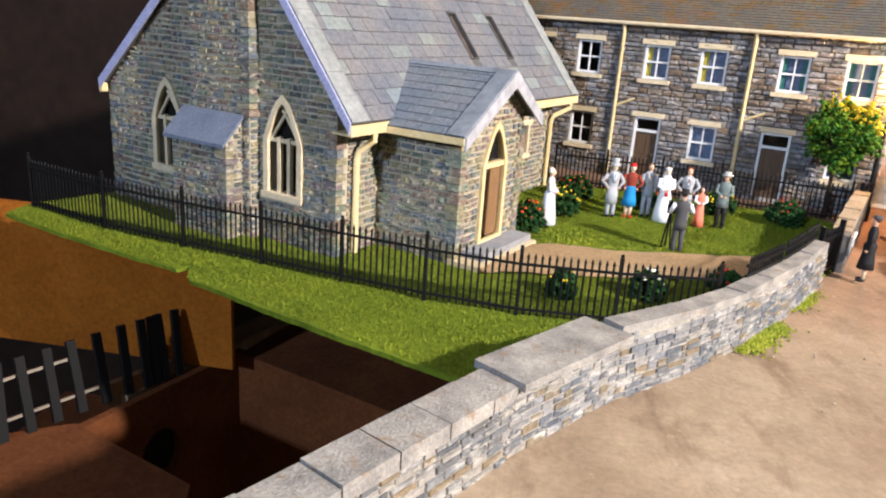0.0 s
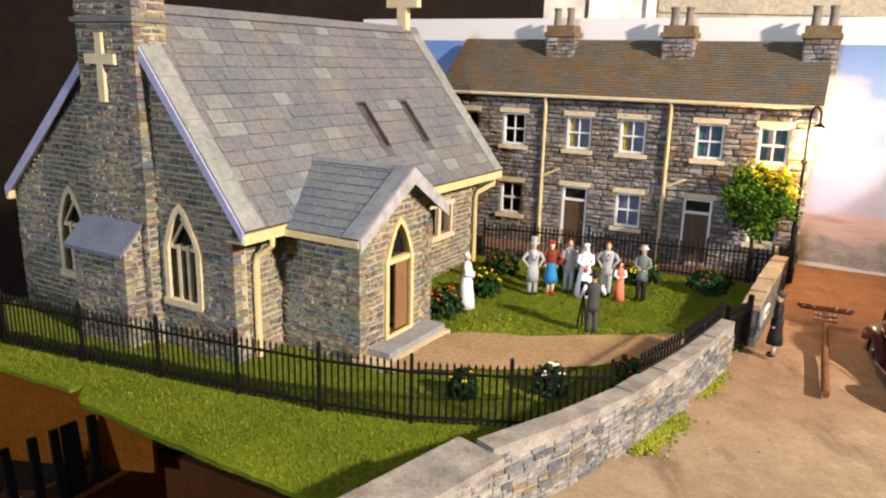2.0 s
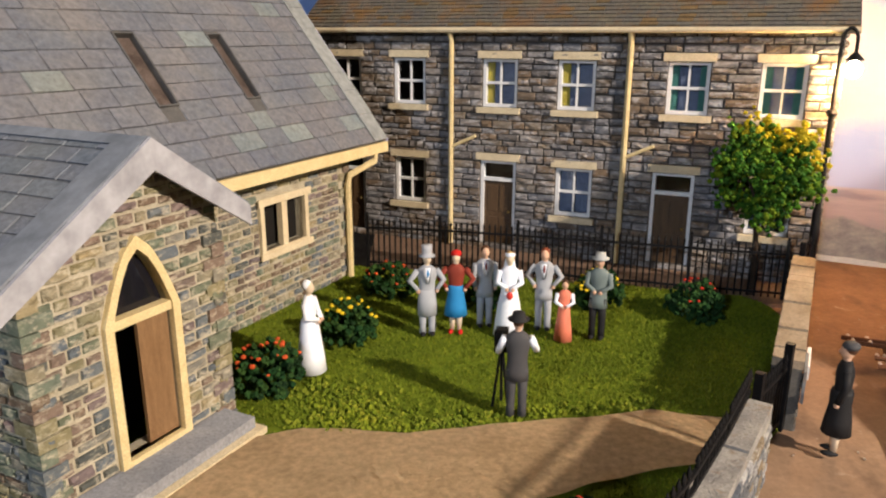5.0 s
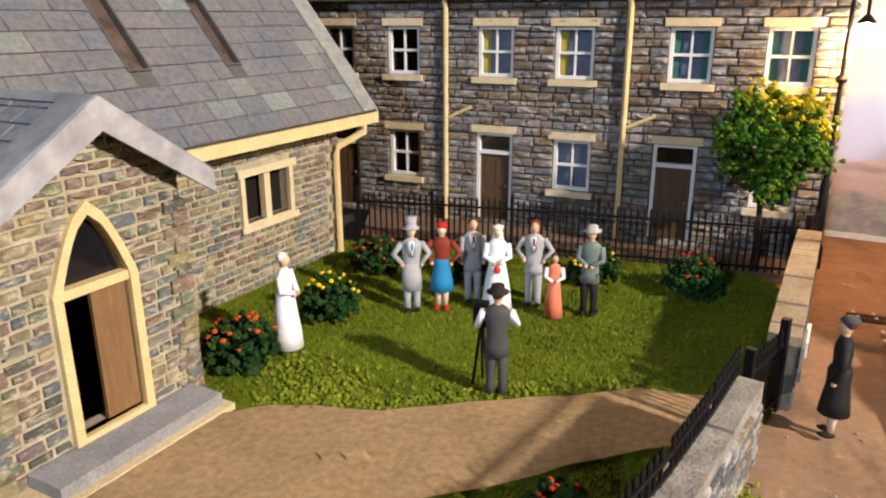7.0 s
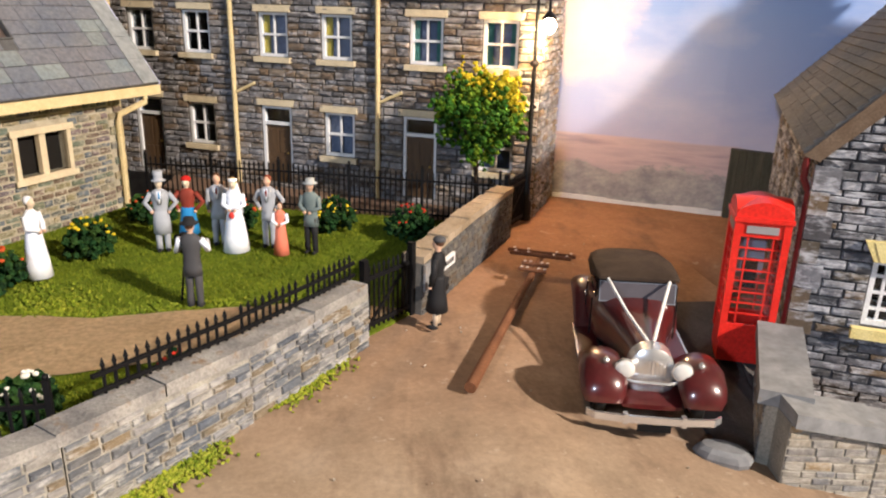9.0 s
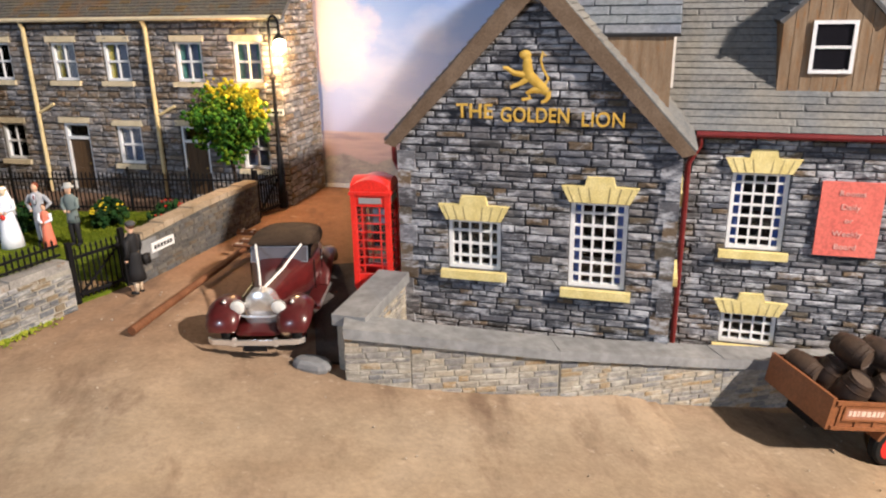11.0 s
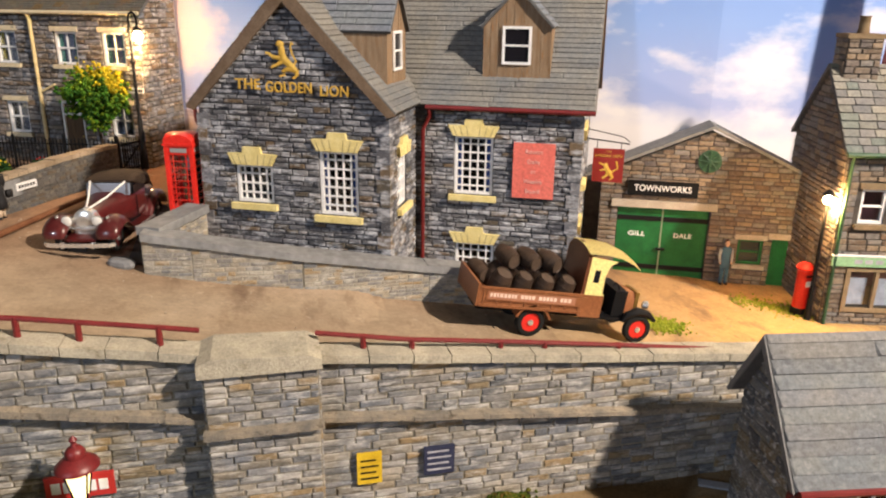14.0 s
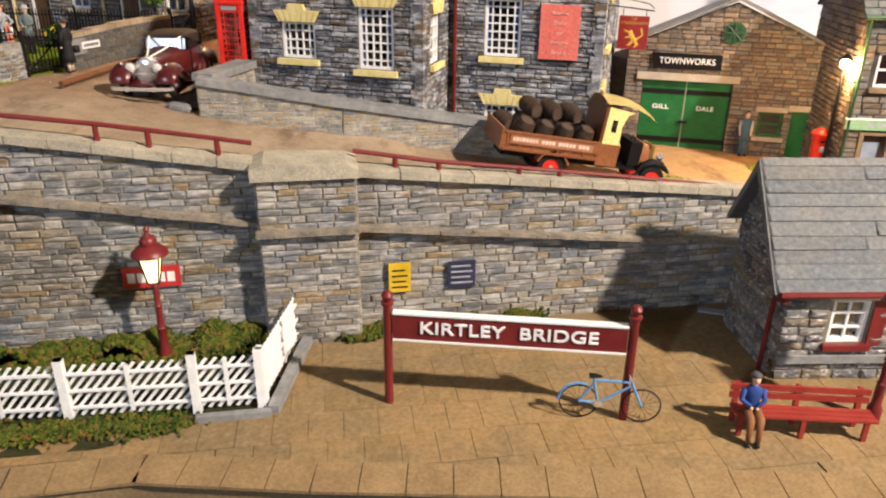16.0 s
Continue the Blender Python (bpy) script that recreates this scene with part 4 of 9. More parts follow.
roof_plane(terrace, "roof", slope(T0 - 0.2, -0.22, TEV + 0.02, tp, 0), rect(0, T1 + 0.45 - T0, 0, trun + 0.25), [], M_SLATE_T, 0.16, 0.3, 0.5, 0.1, 0.03, 0, 63, label="mossy brown-grey slate roof", joint=0.012)
part("gutter", tube(bmesh.new(), [(T0, -0.3, TEV + 0.02), (T1 + 0.25, -0.3, TEV + 0.02)], 0.07, 8), M_TRIM, terrace)
for u, cur in ups:
    sash(terrace, u, 4.1, 1.0, 1.3, curtain=cur)
for u, k in downs:
    sash(terrace, u, 1.22, 1.0, 1.34, net=u > 2) if k == "w" else panel_door(terrace, u, 0.2, 1.05, 2.42)
for u in (-4.55, 0.0, 4.87):
    downpipe(terrace, [(u, -0.26, TEV), (u, -0.14, TEV - 0.25), (u, -0.14, 0.1)], 0.075, M_CREAM)
    part("branch_pipe", tube(bmesh.new(), [(u, -0.14, 2.95), (u + 0.75, -0.14, 3.3)], 0.05, 6), M_CREAM, terrace)
for u in (-0.25, 4.5, 9.45):
    yc = 2.2
    ch = part("chimney", box(bmesh.new(), u - 0.56, u + 0.56, yc - 0.44, yc + 0.44, 7.2, 8.46), M_TERR_CORE, terrace, "stone chimney with a brown cap and two pots")
    for mm, wd, n in ((P(u - 0.56, yc - 0.44, 7.2), 1.12, 1), (P(u + 0.56, yc - 0.44, 7.2, rz=90), 0.88, 2), (P(u - 0.56, yc + 0.44, 7.2, rz=-90), 0.88, 3)):
        f = part("chimney_face", slab(bmesh.new(), rect(0, wd, 0, 1.26), [], 0.02), M_TERR_CORE, ch, m=mm @ P(0, -0.004, 0))
        laid("stone", f, rect(0, wd, 0, 1.26), [], 0.19, 0.28, 0.5, 0.05, M_TERR, 0, 70 + n)
    part("cap", box(bmesh.new(), u - 0.66, u + 0.66, yc - 0.54, yc + 0.54, 8.46, 8.64), M_RUST, ch, bevel=0.04)
    part("cap", box(bmesh.new(), u - 0.58, u + 0.58, yc - 0.46, yc + 0.46, 8.64, 8.9), M_RUST, ch, bevel=0.06)
    for c in (-0.28, 0.28):
        part("chimney_pot", lathe(bmesh.new(), [(0.17, 8.9), (0.15, 9.04), (0.14, 9.5), (0.17, 9.52), (0.17, 9.6), (0.12, 9.6), (0.12, 9.5)], 12, (u + c, yc, 0)), M_POT, ch, smooth=True)
# plate with writing on the corner
part("street_plate", box(bmesh.new(), 8.95, 9.62, -0.11, -0.08, 3.05, 3.27), M_WHITE, terrace, "small white street plate")
for i in range(6):
    part("plate_mark", box(bmesh.new(), 9.0 + i * 0.1, 9.07 + i * 0.1, -0.116, -0.109, 3.11, 3.2), M_BLACK, terrace)


# ---- ground ----
def gz(x, y):
    """Height of the street: level by the church, falling to the works."""
    down = 0.0 if x < 11.5 else 0.17 * (x - 11.5)
    down = min(down, 3.1 + 0.4 * (1 - math.exp(-(down - 3.1) / 0.4))) if down > 3.1 else down
    k = min(max((21.5 - y) / 3.5, 0), 1) if x < 17 else min(max((24.5 - y) / 2.5, (x - 20.5) / 2.5, 0), 1)
    return -down * k * k * (3 - 2 * k)


def lerp_line(pts, x):
    for (a, b), (c, d) in zip(pts, pts[1:]):
        if x <= c:
            return b + (d - b) * (x - a) / (c - a)
    return pts[-1][1]


def sheet(name, xs, lo, hi, rows, height, material, thick=0.25, wave=0.03, freq=0.6):
    """A board of ground between two lines y = lo(x) and y = hi(x), with a skirt."""
    bm = bmesh.new()
    top, bot = [], []
    for x in xs:
        a, b = lo(x), hi(x)
        col = []
        for j in range(rows + 1):
            y = a + (b - a) * j / rows
            col.append(bm.verts.new((x, y, height(x, y) + wave * noise.noise((x * freq, y * freq, 3.3)))))
        top.append(col)
        bot.append((bm.verts.new((x, a, height(x, a) - thick)), bm.verts.new((x, b, height(x, b) - thick))))
    for i in range(len(xs) - 1):
        for j in range(rows):
            bm.faces.new((top[i][j], top[i + 1][j], top[i + 1][j + 1], top[i][j + 1]))
        bm.faces.new((bot[i][0], bot[i + 1][0], top[i + 1][0], top[i][0])), bm.faces.new((top[i][-1], top[i + 1][-1], bot[i + 1][1], bot[i][1]))
        bm.faces.new((bot[i][1], bot[i + 1][1], bot[i + 1][0], bot[i][0]))
    return bm


def steps(a, b, n):
    return [a + (b - a) * i / n for i in range(n + 1)]


WALL_LINE = [(-2.6, 5.2), (-1.3, 7.0), (1.3, 10.7), (2.3, 11.7), (4.35, 13.75), (5.75, 15.2), (7.45, 17.35), (9.12, 19.75)]
EDGE = [(-16, 21.4), (-12.8, 19.5), (-9.8, 17.95), (-7.6, 16.95), (-6.15, 16.35), (-5.9, 15.9), (-3.6, 14.6), (-1.8, 13.6), (0.0, 12.7), (1.3, 11.9), (2.2, 11.6), (4.35, 13.75)]
# street: right of the boundary wall, back to the scenery board


def street_lo(x):
    return 10.45 if x > 9.9 else 3.0


def street_hi(x):
    wall = lerp_line(WALL_LINE, x)
    k = min(max((x - 2.4) / 5.0, 0.0), 1.0)
    return wall + (back_line(x) - 0.1 - wall) * k * k * (3 - 2 * k)


def back_line(x):
    return lerp_line([(-30, 51.5), (15.0, 30.4), (19.5, 28.1), (26, 25.4), (36, 21.9), (48, 19.5), (60, 18)], x)


bm = sheet("road", steps(-2.6, 52, 170), street_lo, street_hi, 70, lambda x, y: gz(x, y) - 0.02, M_EARTH, 0.3)
tagged(part("road", bm, M_EARTH, None, "brown dusty earth road with worn patches", smooth=True), "brown dusty earth road with worn patches", "road", kind="structure")


def lawn_hi(x):
    return lerp_line([(-12.5, 20.3), (-10.95, 22.4), (-5.4, 32.8), (2.9, 29.45), (4.85, 29.1), (8.8, 28.0), (12.0, 27.0), (12.6, 26.0)], x)


def lawn_lo(x):
    edge = lerp_line(EDGE, x) if x < 2.2 else lerp_line(WALL_LINE[3:] + [(10.12, 20.95), (12.9, 26.1)], x)
    notch = 0.45 * max(0.0, 1 - abs(x + 6.1) / 0.22) if x < -6.1 + 0.22 else 0.0
    return edge + notch + 0.05 * noise.noise((x * 1.2, 0.3, 0)) + 0.012 * math.sin(x * 23)


def lawn_z(x, y):
    return 0.03


bm = sheet("lawn", steps(-12.45, 12.4, 130), lawn_lo, lawn_hi, 50, lawn_z, M_GRASS, 0.1, 0.05, 0.5)
lawn = tagged(part("lawn", bm, M_GRASS, None, smooth=True), "bright green flock lawn of the churchyard", "lawn", kind="structure")
bm = sheet("pavement", steps(2.9, 13.8, 30), lambda x: lawn_hi(min(x, 12.6)) + 0.02 if x < 12.6 else 26.3 + (x - 12.6) * 0.9, lambda x: 31.75 - (x - 5.26) * 0.46, 6, lambda x, y: 0.06, M_FLAG, 0.2, 0.01)
tagged(part("pavement", bm, M_FLAG, None), "strip of brown paving in front of the terrace", "pavement", kind="structure")

# footpath from the porch step to the gate
bm = bmesh.new()
PATH_UP = [(0.3, 18.55), (1.3, 20.35), (2.6, 20.95), (4.2, 20.75), (6.0, 21.05), (8.2, 21.4), (9.9, 21.0)]
PATH_DN = [(0.7, 17.95), (1.5, 18.2), (2.9, 18.35), (4.5, 18.55), (6.0, 19.0), (7.4, 19.6), (9.25, 20.0)]
cols = []
for i in range(61):
    k = i / 60 * 6
    j = min(int(k), 5)
    a, b = Vector(PATH_UP[j]).lerp(Vector(PATH_UP[j + 1]), k - j), Vector(PATH_DN[j]).lerp(Vector(PATH_DN[j + 1]), k - j)
    wob = Vector((0, 0.09 * noise.noise((k * 2.3, 0, 0))))
    a, b = a + wob, b - wob
    cols.append([bm.verts.new((*a.lerp(b, r / 8), 0.112 + 0.025 * math.sin(r / 8 * math.pi) + 0.02 * noise.noise((k * 3, r, 1)))) for r in range(9)])
for c, d in zip(cols, cols[1:]):
    for r in range(8):
        bm.faces.new((c[r], c[r + 1], d[r + 1], d[r]))
bmesh.ops.solidify(bm, geom=bm.faces[:], thickness=0.06)
tagged(part("footpath", bm, M_PATH, None, smooth=True), "sandy footpath from the porch to the gate", "path", kind="structure")


# ---- walls of the street ----
def run_wall(name, label, pts, tops, foot, thick, stones, core, cope, h=0.2, short=0.3, long=0.7, single=0, seed=1, depth=0.06, over=0.1, cope_len=1.1, cope_h=0.22, faces=(1, -1)):
    """A low wall along a line of (x, y): its core, the courses on its sides and its coping stones."""
    wall = thing(name, label, "wall", P(*pts[0], 0))
    ox, oy = pts[0]
    for i, ((a, b), (c, d)) in enumerate(zip(pts, pts[1:])):
        ln, ang = math.hypot(c - a, d - b), math.degrees(math.atan2(d - b, c - a))
        z0, z1, f0, f1 = tops[i], tops[i + 1], foot(a, b) - 0.15, foot(c, d) - 0.15
        m = P(a - ox, b - oy, 0, rz=ang)
        outer = [(0, f0), (ln, f1), (ln, z1), (0, z0)]
        bm = slab(bmesh.new(), outer, [], thick)
        seg = part("wall_length", bm, core, wall, m=m @ P(0, -thick / 2, 0))
        if 1 in faces:
            laid("stone", seg, outer, [], h, short, long, depth, stones, single, seed + i)
        if -1 in faces:
            back = part("wall_side", slab(bmesh.new(), [(0, f1), (ln, f0), (ln, z0), (0, z1)], [], 0.02), core, wall, m=P(c - ox, d - oy, 0, rz=ang + 180) @ P(0, -thick / 2 - 0.004, 0))
            laid("stone", back, [(0, f1), (ln, f0), (ln, z0), (0, z1)], [], h, short, long, depth, stones, 0, seed + i + 50)
        n = max(1, round(ln / cope_len))
        rng = random.Random(seed * 7 + i)
        for k in range(n):
            u0, u1 = ln * k / n + (0.012 if k or i == 0 else -0.05), ln * (k + 1) / n - (0.012 if k < n - 1 or i == len(pts) - 2 else -0.05)
            za, zb = z0 + (z1 - z0) * u0 / ln, z0 + (z1 - z0) * u1 / ln
            j = rng.uniform(-0.02, 0.03)
            bm = prism(bmesh.new(), [(u0, za), (u1, zb), (u1, zb + cope_h + j), (u0, za + cope_h + j)], -thick / 2 - over, thick / 2 + over, "y")
            part("coping_stone", bm, cope, wall, m=m, bevel=0.035)
    return wall


run_wall("churchyard_wall", "grey stone churchyard wall with rough coping", WALL_LINE[:3], [0.98, 0.98, 0.98], lambda x, y: -0.6, 0.5, M_CHWALL, M_CHWALL_CORE, M_COPE, 0.13, 0.2, 0.5, 60, 101, cope_len=1.0, depth=0.04)
run_wall("wall_pier", "long stone pier with a broad slab cap", [(1.1, 10.44), (2.9, 12.55)], [1.14, 1.14], lambda x, y: -0.6, 0.53, M_CHWALL, M_CHWALL_CORE, M_COPE, 0.13, 0.2, 0.5, 0, 105, depth=0.03, cope_len=5, cope_h=0.13, over=0.22)
run_wall("churchyard_wall", "grey stone churchyard wall with smooth sloped coping", [(2.95, 12.5), (4.35, 13.75), (5.75, 15.2), (7.45, 17.35), (9.12, 19.75)], [1.2, 1.12, 1.05, 1.0, 0.98], lambda x, y: 0, 0.42, M_CHWALL, M_CHWALL_CORE, M_COPE, 0.13, 0.2, 0.5, 75, 111, over=0.0, cope_len=1.7, cope_h=0.16, depth=0.04)
lane = run_wall("lane_wall", "brown-grey stone wall with a rough tan coping", [(10.15, 21.0), (11.5, 23.5), (12.85, 26.0)], [1.05, 1.2, 1.22], lambda x, y: 0, 0.4, M_LANE, M_LANE_CORE, M_COPE_T, 0.135, 0.18, 0.42, 60, 121, cope_len=0.42, depth=0.03, over=0.03, cope_h=0.14)
part("render_patch", box(bmesh.new(), -0.02, 0.8, -0.285, -0.24, 0.5, 1.04), M_COPE_G, lane, "smooth grey render on the wall's end", m=P(0, 0, 0, rz=61.6), bevel=0.01)
run_wall("yard_wall", "grey stone yard wall with a broad smooth coping", [(16.5, 18.9), (15.3, 16.55)], [0.36, 0.33], gz, 0.5, M_YARD, M_YARD_CORE, M_COPE_G, 0.12, 0.2, 0.48, 0, 131, depth=0.022, over=0.12, cope_len=3.2, faces=(1, -1))
run_wall("yard_wall", "grey stone yard wall falling with the street", [(15.2, 16.4), (16.5, 16.25), (19.5, 16.0), (23.2, 16.1), (27.0, 16.3)], [0.33, 0.12, -0.4, -1.04, -1.68], gz, 0.5, M_YARD, M_YARD_CORE, M_COPE_G, 0.12, 0.2, 0.5, 75, 135, depth=0.022, over=0.12, cope_len=9)

# ---- the public house ----
PUB = P(17.65, 18.60, 0, rz=-26)
pub = thing("public_house", "dark grey stone public house with two roofs and pale window heads", "pub", PUB)
BL, BR, BE, BA, BF, WT = -0.98, 4.95, 3.85, 7.02, -3.0, 3.74
mid = (BL + BR) / 2
pw1, pw2 = (0.1, 1.3, 0.72, 1.9), (2.82, 4.02, 0.5, 2.45)
g1 = [(BL, BF), (BR, BF), (BR, BE), (mid, BA), (BL, BE)]
h1 = [rect(*pw1), rect(*pw2)]
stone_wall(pub, "wall_front", P(0, 0, 0), g1, h1, 0.3, M_PUB_CORE, M_PUB, 0.15, 0.28, 0.72, 0.05, 330, 201, [0.0, 0.0], near=(2, 2.5))
Y2, Q0, Q1 = 3.03, 5.5, 10.3
stone_wall(pub, "wall_return", P(BR, 0, 0, rz=90), rect(0.0, Y2, BF, 3.7), [rect(0.9, 1.9, 0.6, 2.2)], 0.3, M_PUB_CORE, M_PUB, 0.15, 0.28, 0.7, 0.05, 60, 202, [0.0])
stone_wall(pub, "wall_left", P(BL, 9.0, 0, rz=-90), rect(0, 9.0, -0.6, BE), [], 0.3, M_PUB_CORE, M_PUB, 0.15, 0.3, 0.7, 0.05, 0, 203)
pw3, pw4 = (6.28, 7.55, 0.66, 2.58), (6.36, 7.66, -1.85, -1.0)
stone_wall(pub, "wall_front", P(0, Y2, 0), rect(BR + 0.02, Q1, BF, WT), [rect(*pw3), rect(*pw4)], 0.3, M_PUB_CORE, M_PUB, 0.15, 0.28, 0.72, 0.05, 260, 204, [0.0, 0.0], near=(8, 1))
stone_wall(pub, "wall_right", P(Q1, Y2, 0, rz=90), [(0, BF), (7.4, BF), (7.4, WT), (3.7, 8.47), (0, WT)], [rect(1.0, 2.0, 1.0, 2.5), rect(1.0, 2.0, -2.2, -0.8)], 0.3, M_PUB_CORE, M_PUB, 0.15, 0.3, 0.7, 0.05, 0, 205, [0.0, 0.0])
part("floor", box(bmesh.new(), BL + 0.31, Q1 - 0.31, Y2 + 0.6, 9.0, -0.05, 0.05), M_DARK, pub)
part("wall_back", box(bmesh.new(), BL, Q1, 9.0, 9.3, -1.0, 3.6), M_PUB_CORE, pub)
pp = math.degrees(math.atan2(BA - BE, mid - BL))
prn = math.hypot(BA - BE, mid - BL) + 0.5
c1, s1 = math.cos(radians(pp)), math.sin(radians(pp))
for m, outer, n, near in ((slope(BR + 0.45 * c1, -0.22, BE - 0.45 * s1 + 0.12, pp, 90), [(0, 0), (2.8, 0), (8.5, prn), (0, prn)], 211, (1, 2)), (slope(BL - 0.45 * c1, 8.6, BE - 0.45 * s1 + 0.12, pp, -90), rect(0, 8.82, 0, prn), 212, None)):
    roof_plane(pub, "gable_roof", m, outer, [], M_SLATE_P, 0.2, 1.6, 3.6, 0.12, 0.04, 90 if near else 0, n, near, label="grey shingled roof of the gabled wing")
for sgn in (-1, 1):
    e = mid + sgn * ((BR - BL) / 2 + 0.45 * c1)
    ez2 = BE - 0.45 * s1 + 0.06
    part("bargeboard", prism(bmesh.new(), [(e, ez2), (mid, BA + 0.12), (mid, BA - 0.42), (e - sgn * 0.26, ez2 - 0.08)], -0.24, -0.16, "y"), M_BARGE, pub, "brown bargeboard")
p2 = 52.0
c2, s2 = math.cos(radians(p2)), math.sin(radians(p2))
roof_plane(pub, "main_roof", slope(BR - 2.0, Y2 - 0.4 * c2, WT - 0.4 * s2 + 0.12, p2, 0), [(2.05, 0), (Q1 + 0.4 - BR + 2.0, 0), (Q1 + 0.4 - BR + 2.0, 6.5), (-1.0, 6.5), (-1.0, 4.6)], [], M_SLATE_P, 0.19, 1.8, 4.5, 0.12, 0.04, 150, 213, (4, 3), label="grey shingled main roof")
roof_plane(pub, "main_roof", slope(Q1 + 0.4, Y2 + 7.4 + 0.4 * c2, WT - 0.4 * s2 + 0.12, p2, 180), rect(0, 8.0, 0, 6.5), [], M_SLATE_P, 0.3, 1.8, 4.0, 0.12, 0.05, 0, 214)
part("verge_board", prism(bmesh.new(), [(Y2 - 0.4 * c2, 3.48), (Y2 + 3.7, 8.47), (Y2 + 7.7, 3.48), (Y2 + 7.5, 3.48), (Y2 + 3.7, 8.12), (Y2 - 0.1, 3.48)], Q1 + 0.34, Q1 + 0.41, "x"), M_BARGE, pub)
part("gutter", tube(bmesh.new(), [(BR + 0.42, Y2 - 0.3, 3.48), (Q1 + 0.4, Y2 - 0.3, 3.48)], 0.075, 8), M_MAROON, pub, "maroon gutter")
downpipe(pub, [(BR + 0.52, Y2 - 0.28, 3.42), (BR + 0.52, Y2 - 0.16, 3.2), (BR + 0.3, Y2 - 0.14, 2.75), (BR + 0.3, Y2 - 0.14, BF)], 0.07, M_MAROON)
downpipe(pub, [(BL - 0.2, 0.1, 3.5), (BL - 0.2, 0.12, 3.15), (BL - 0.08, 0.14, 2.9), (BL - 0.08, 0.14, 0)], 0.06, M_MAROON)


def pub_window(w, y, m=None, lights=(5, 6), cur=M_CUR_B, head=True):
    u0, u1, z0, z1 = w
    win = sash(pub, u0, z0, u1 - u0, z1 - z0, 0.1, lights, cur, None, None, m=m)
    part("sill", box(bmesh.new(), u0 - 0.15, u1 + 0.15, -0.2, -0.05, z0 - 0.2, z0 - 0.01), M_YELLOW, win, bevel=0.02)
    if head:
        c, hw = (u0 + u1) / 2, (u1 - u0) / 2
        pts = [(c - hw - 0.02, z1), (c + hw + 0.02, z1), (c + hw + 0.2, z1 + 0.34), (c + 0.32, z1 + 0.36), (c + 0.27, z1 + 0.55), (c - 0.27, z1 + 0.55), (c - 0.32, z1 + 0.36), (c - hw - 0.2, z1 + 0.34)]
        part("window_head", prism(bmesh.new(), pts, -0.14, -0.02, "y"), M_YELLOW, win, "pale yellow voussoir head", bevel=0.012)
        bm = bmesh.new()
        for k in range(-3, 4):
            if abs(k) != 0:
                a = k * 0.21
                prism(bm, [(c + a * 0.85 - 0.012, z1), (c + a * 0.85 + 0.012, z1), (c + a + 0.012 * k, z1 + 0.33), (c + a - 0.014 + 0.012 * k, z1 + 0.33)], -0.146, -0.139, "y")
        part("joints", bm, M_YJOINT, win)
    return win


pub_window(pw1, 0, P(0, 0, 0), (5, 4), None)
pub_window(pw2, 0, P(0, 0, 0), (5, 7))
pub_window(pw3, 0, P(0, Y2, 0), (5, 7))
pub_window(pw4, 0, P(0, Y2, 0), (5, 3), None)
pub_window((0.9, 1.9, 0.6, 2.2), 0, P(BR, 0, 0, rz=90), (3, 4))
for z in (1.0, -2.2):
    pub_window((1.0, 2.0, z, z + 1.45), 0, P(Q1, Y2, 0, rz=90), (4, 5), None)
for i, z in enumerate(steps(-2.6, 3.0, 13)):
    a = 0.34 if i % 2 else 0.22
    part("quoin", box(bmesh.new(), Q1 - a, Q1 + 0.07, Y2 - 0.07, Y2 + 0.5 - a, z, z + 0.4), M_PUB, pub, bevel=0.03)
    if z > -1.2:
        part("quoin", box(bmesh.new(), BL - 0.07, BL + a, -0.07, 0.5 - a, z, z + 0.4), M_PUB, pub, bevel=0.03)
        part("quoin", box(bmesh.new(), BR - a, BR + 0.07, -0.07, 0.5 - a, z, z + 0.4), M_PUB, pub, bevel=0.03)


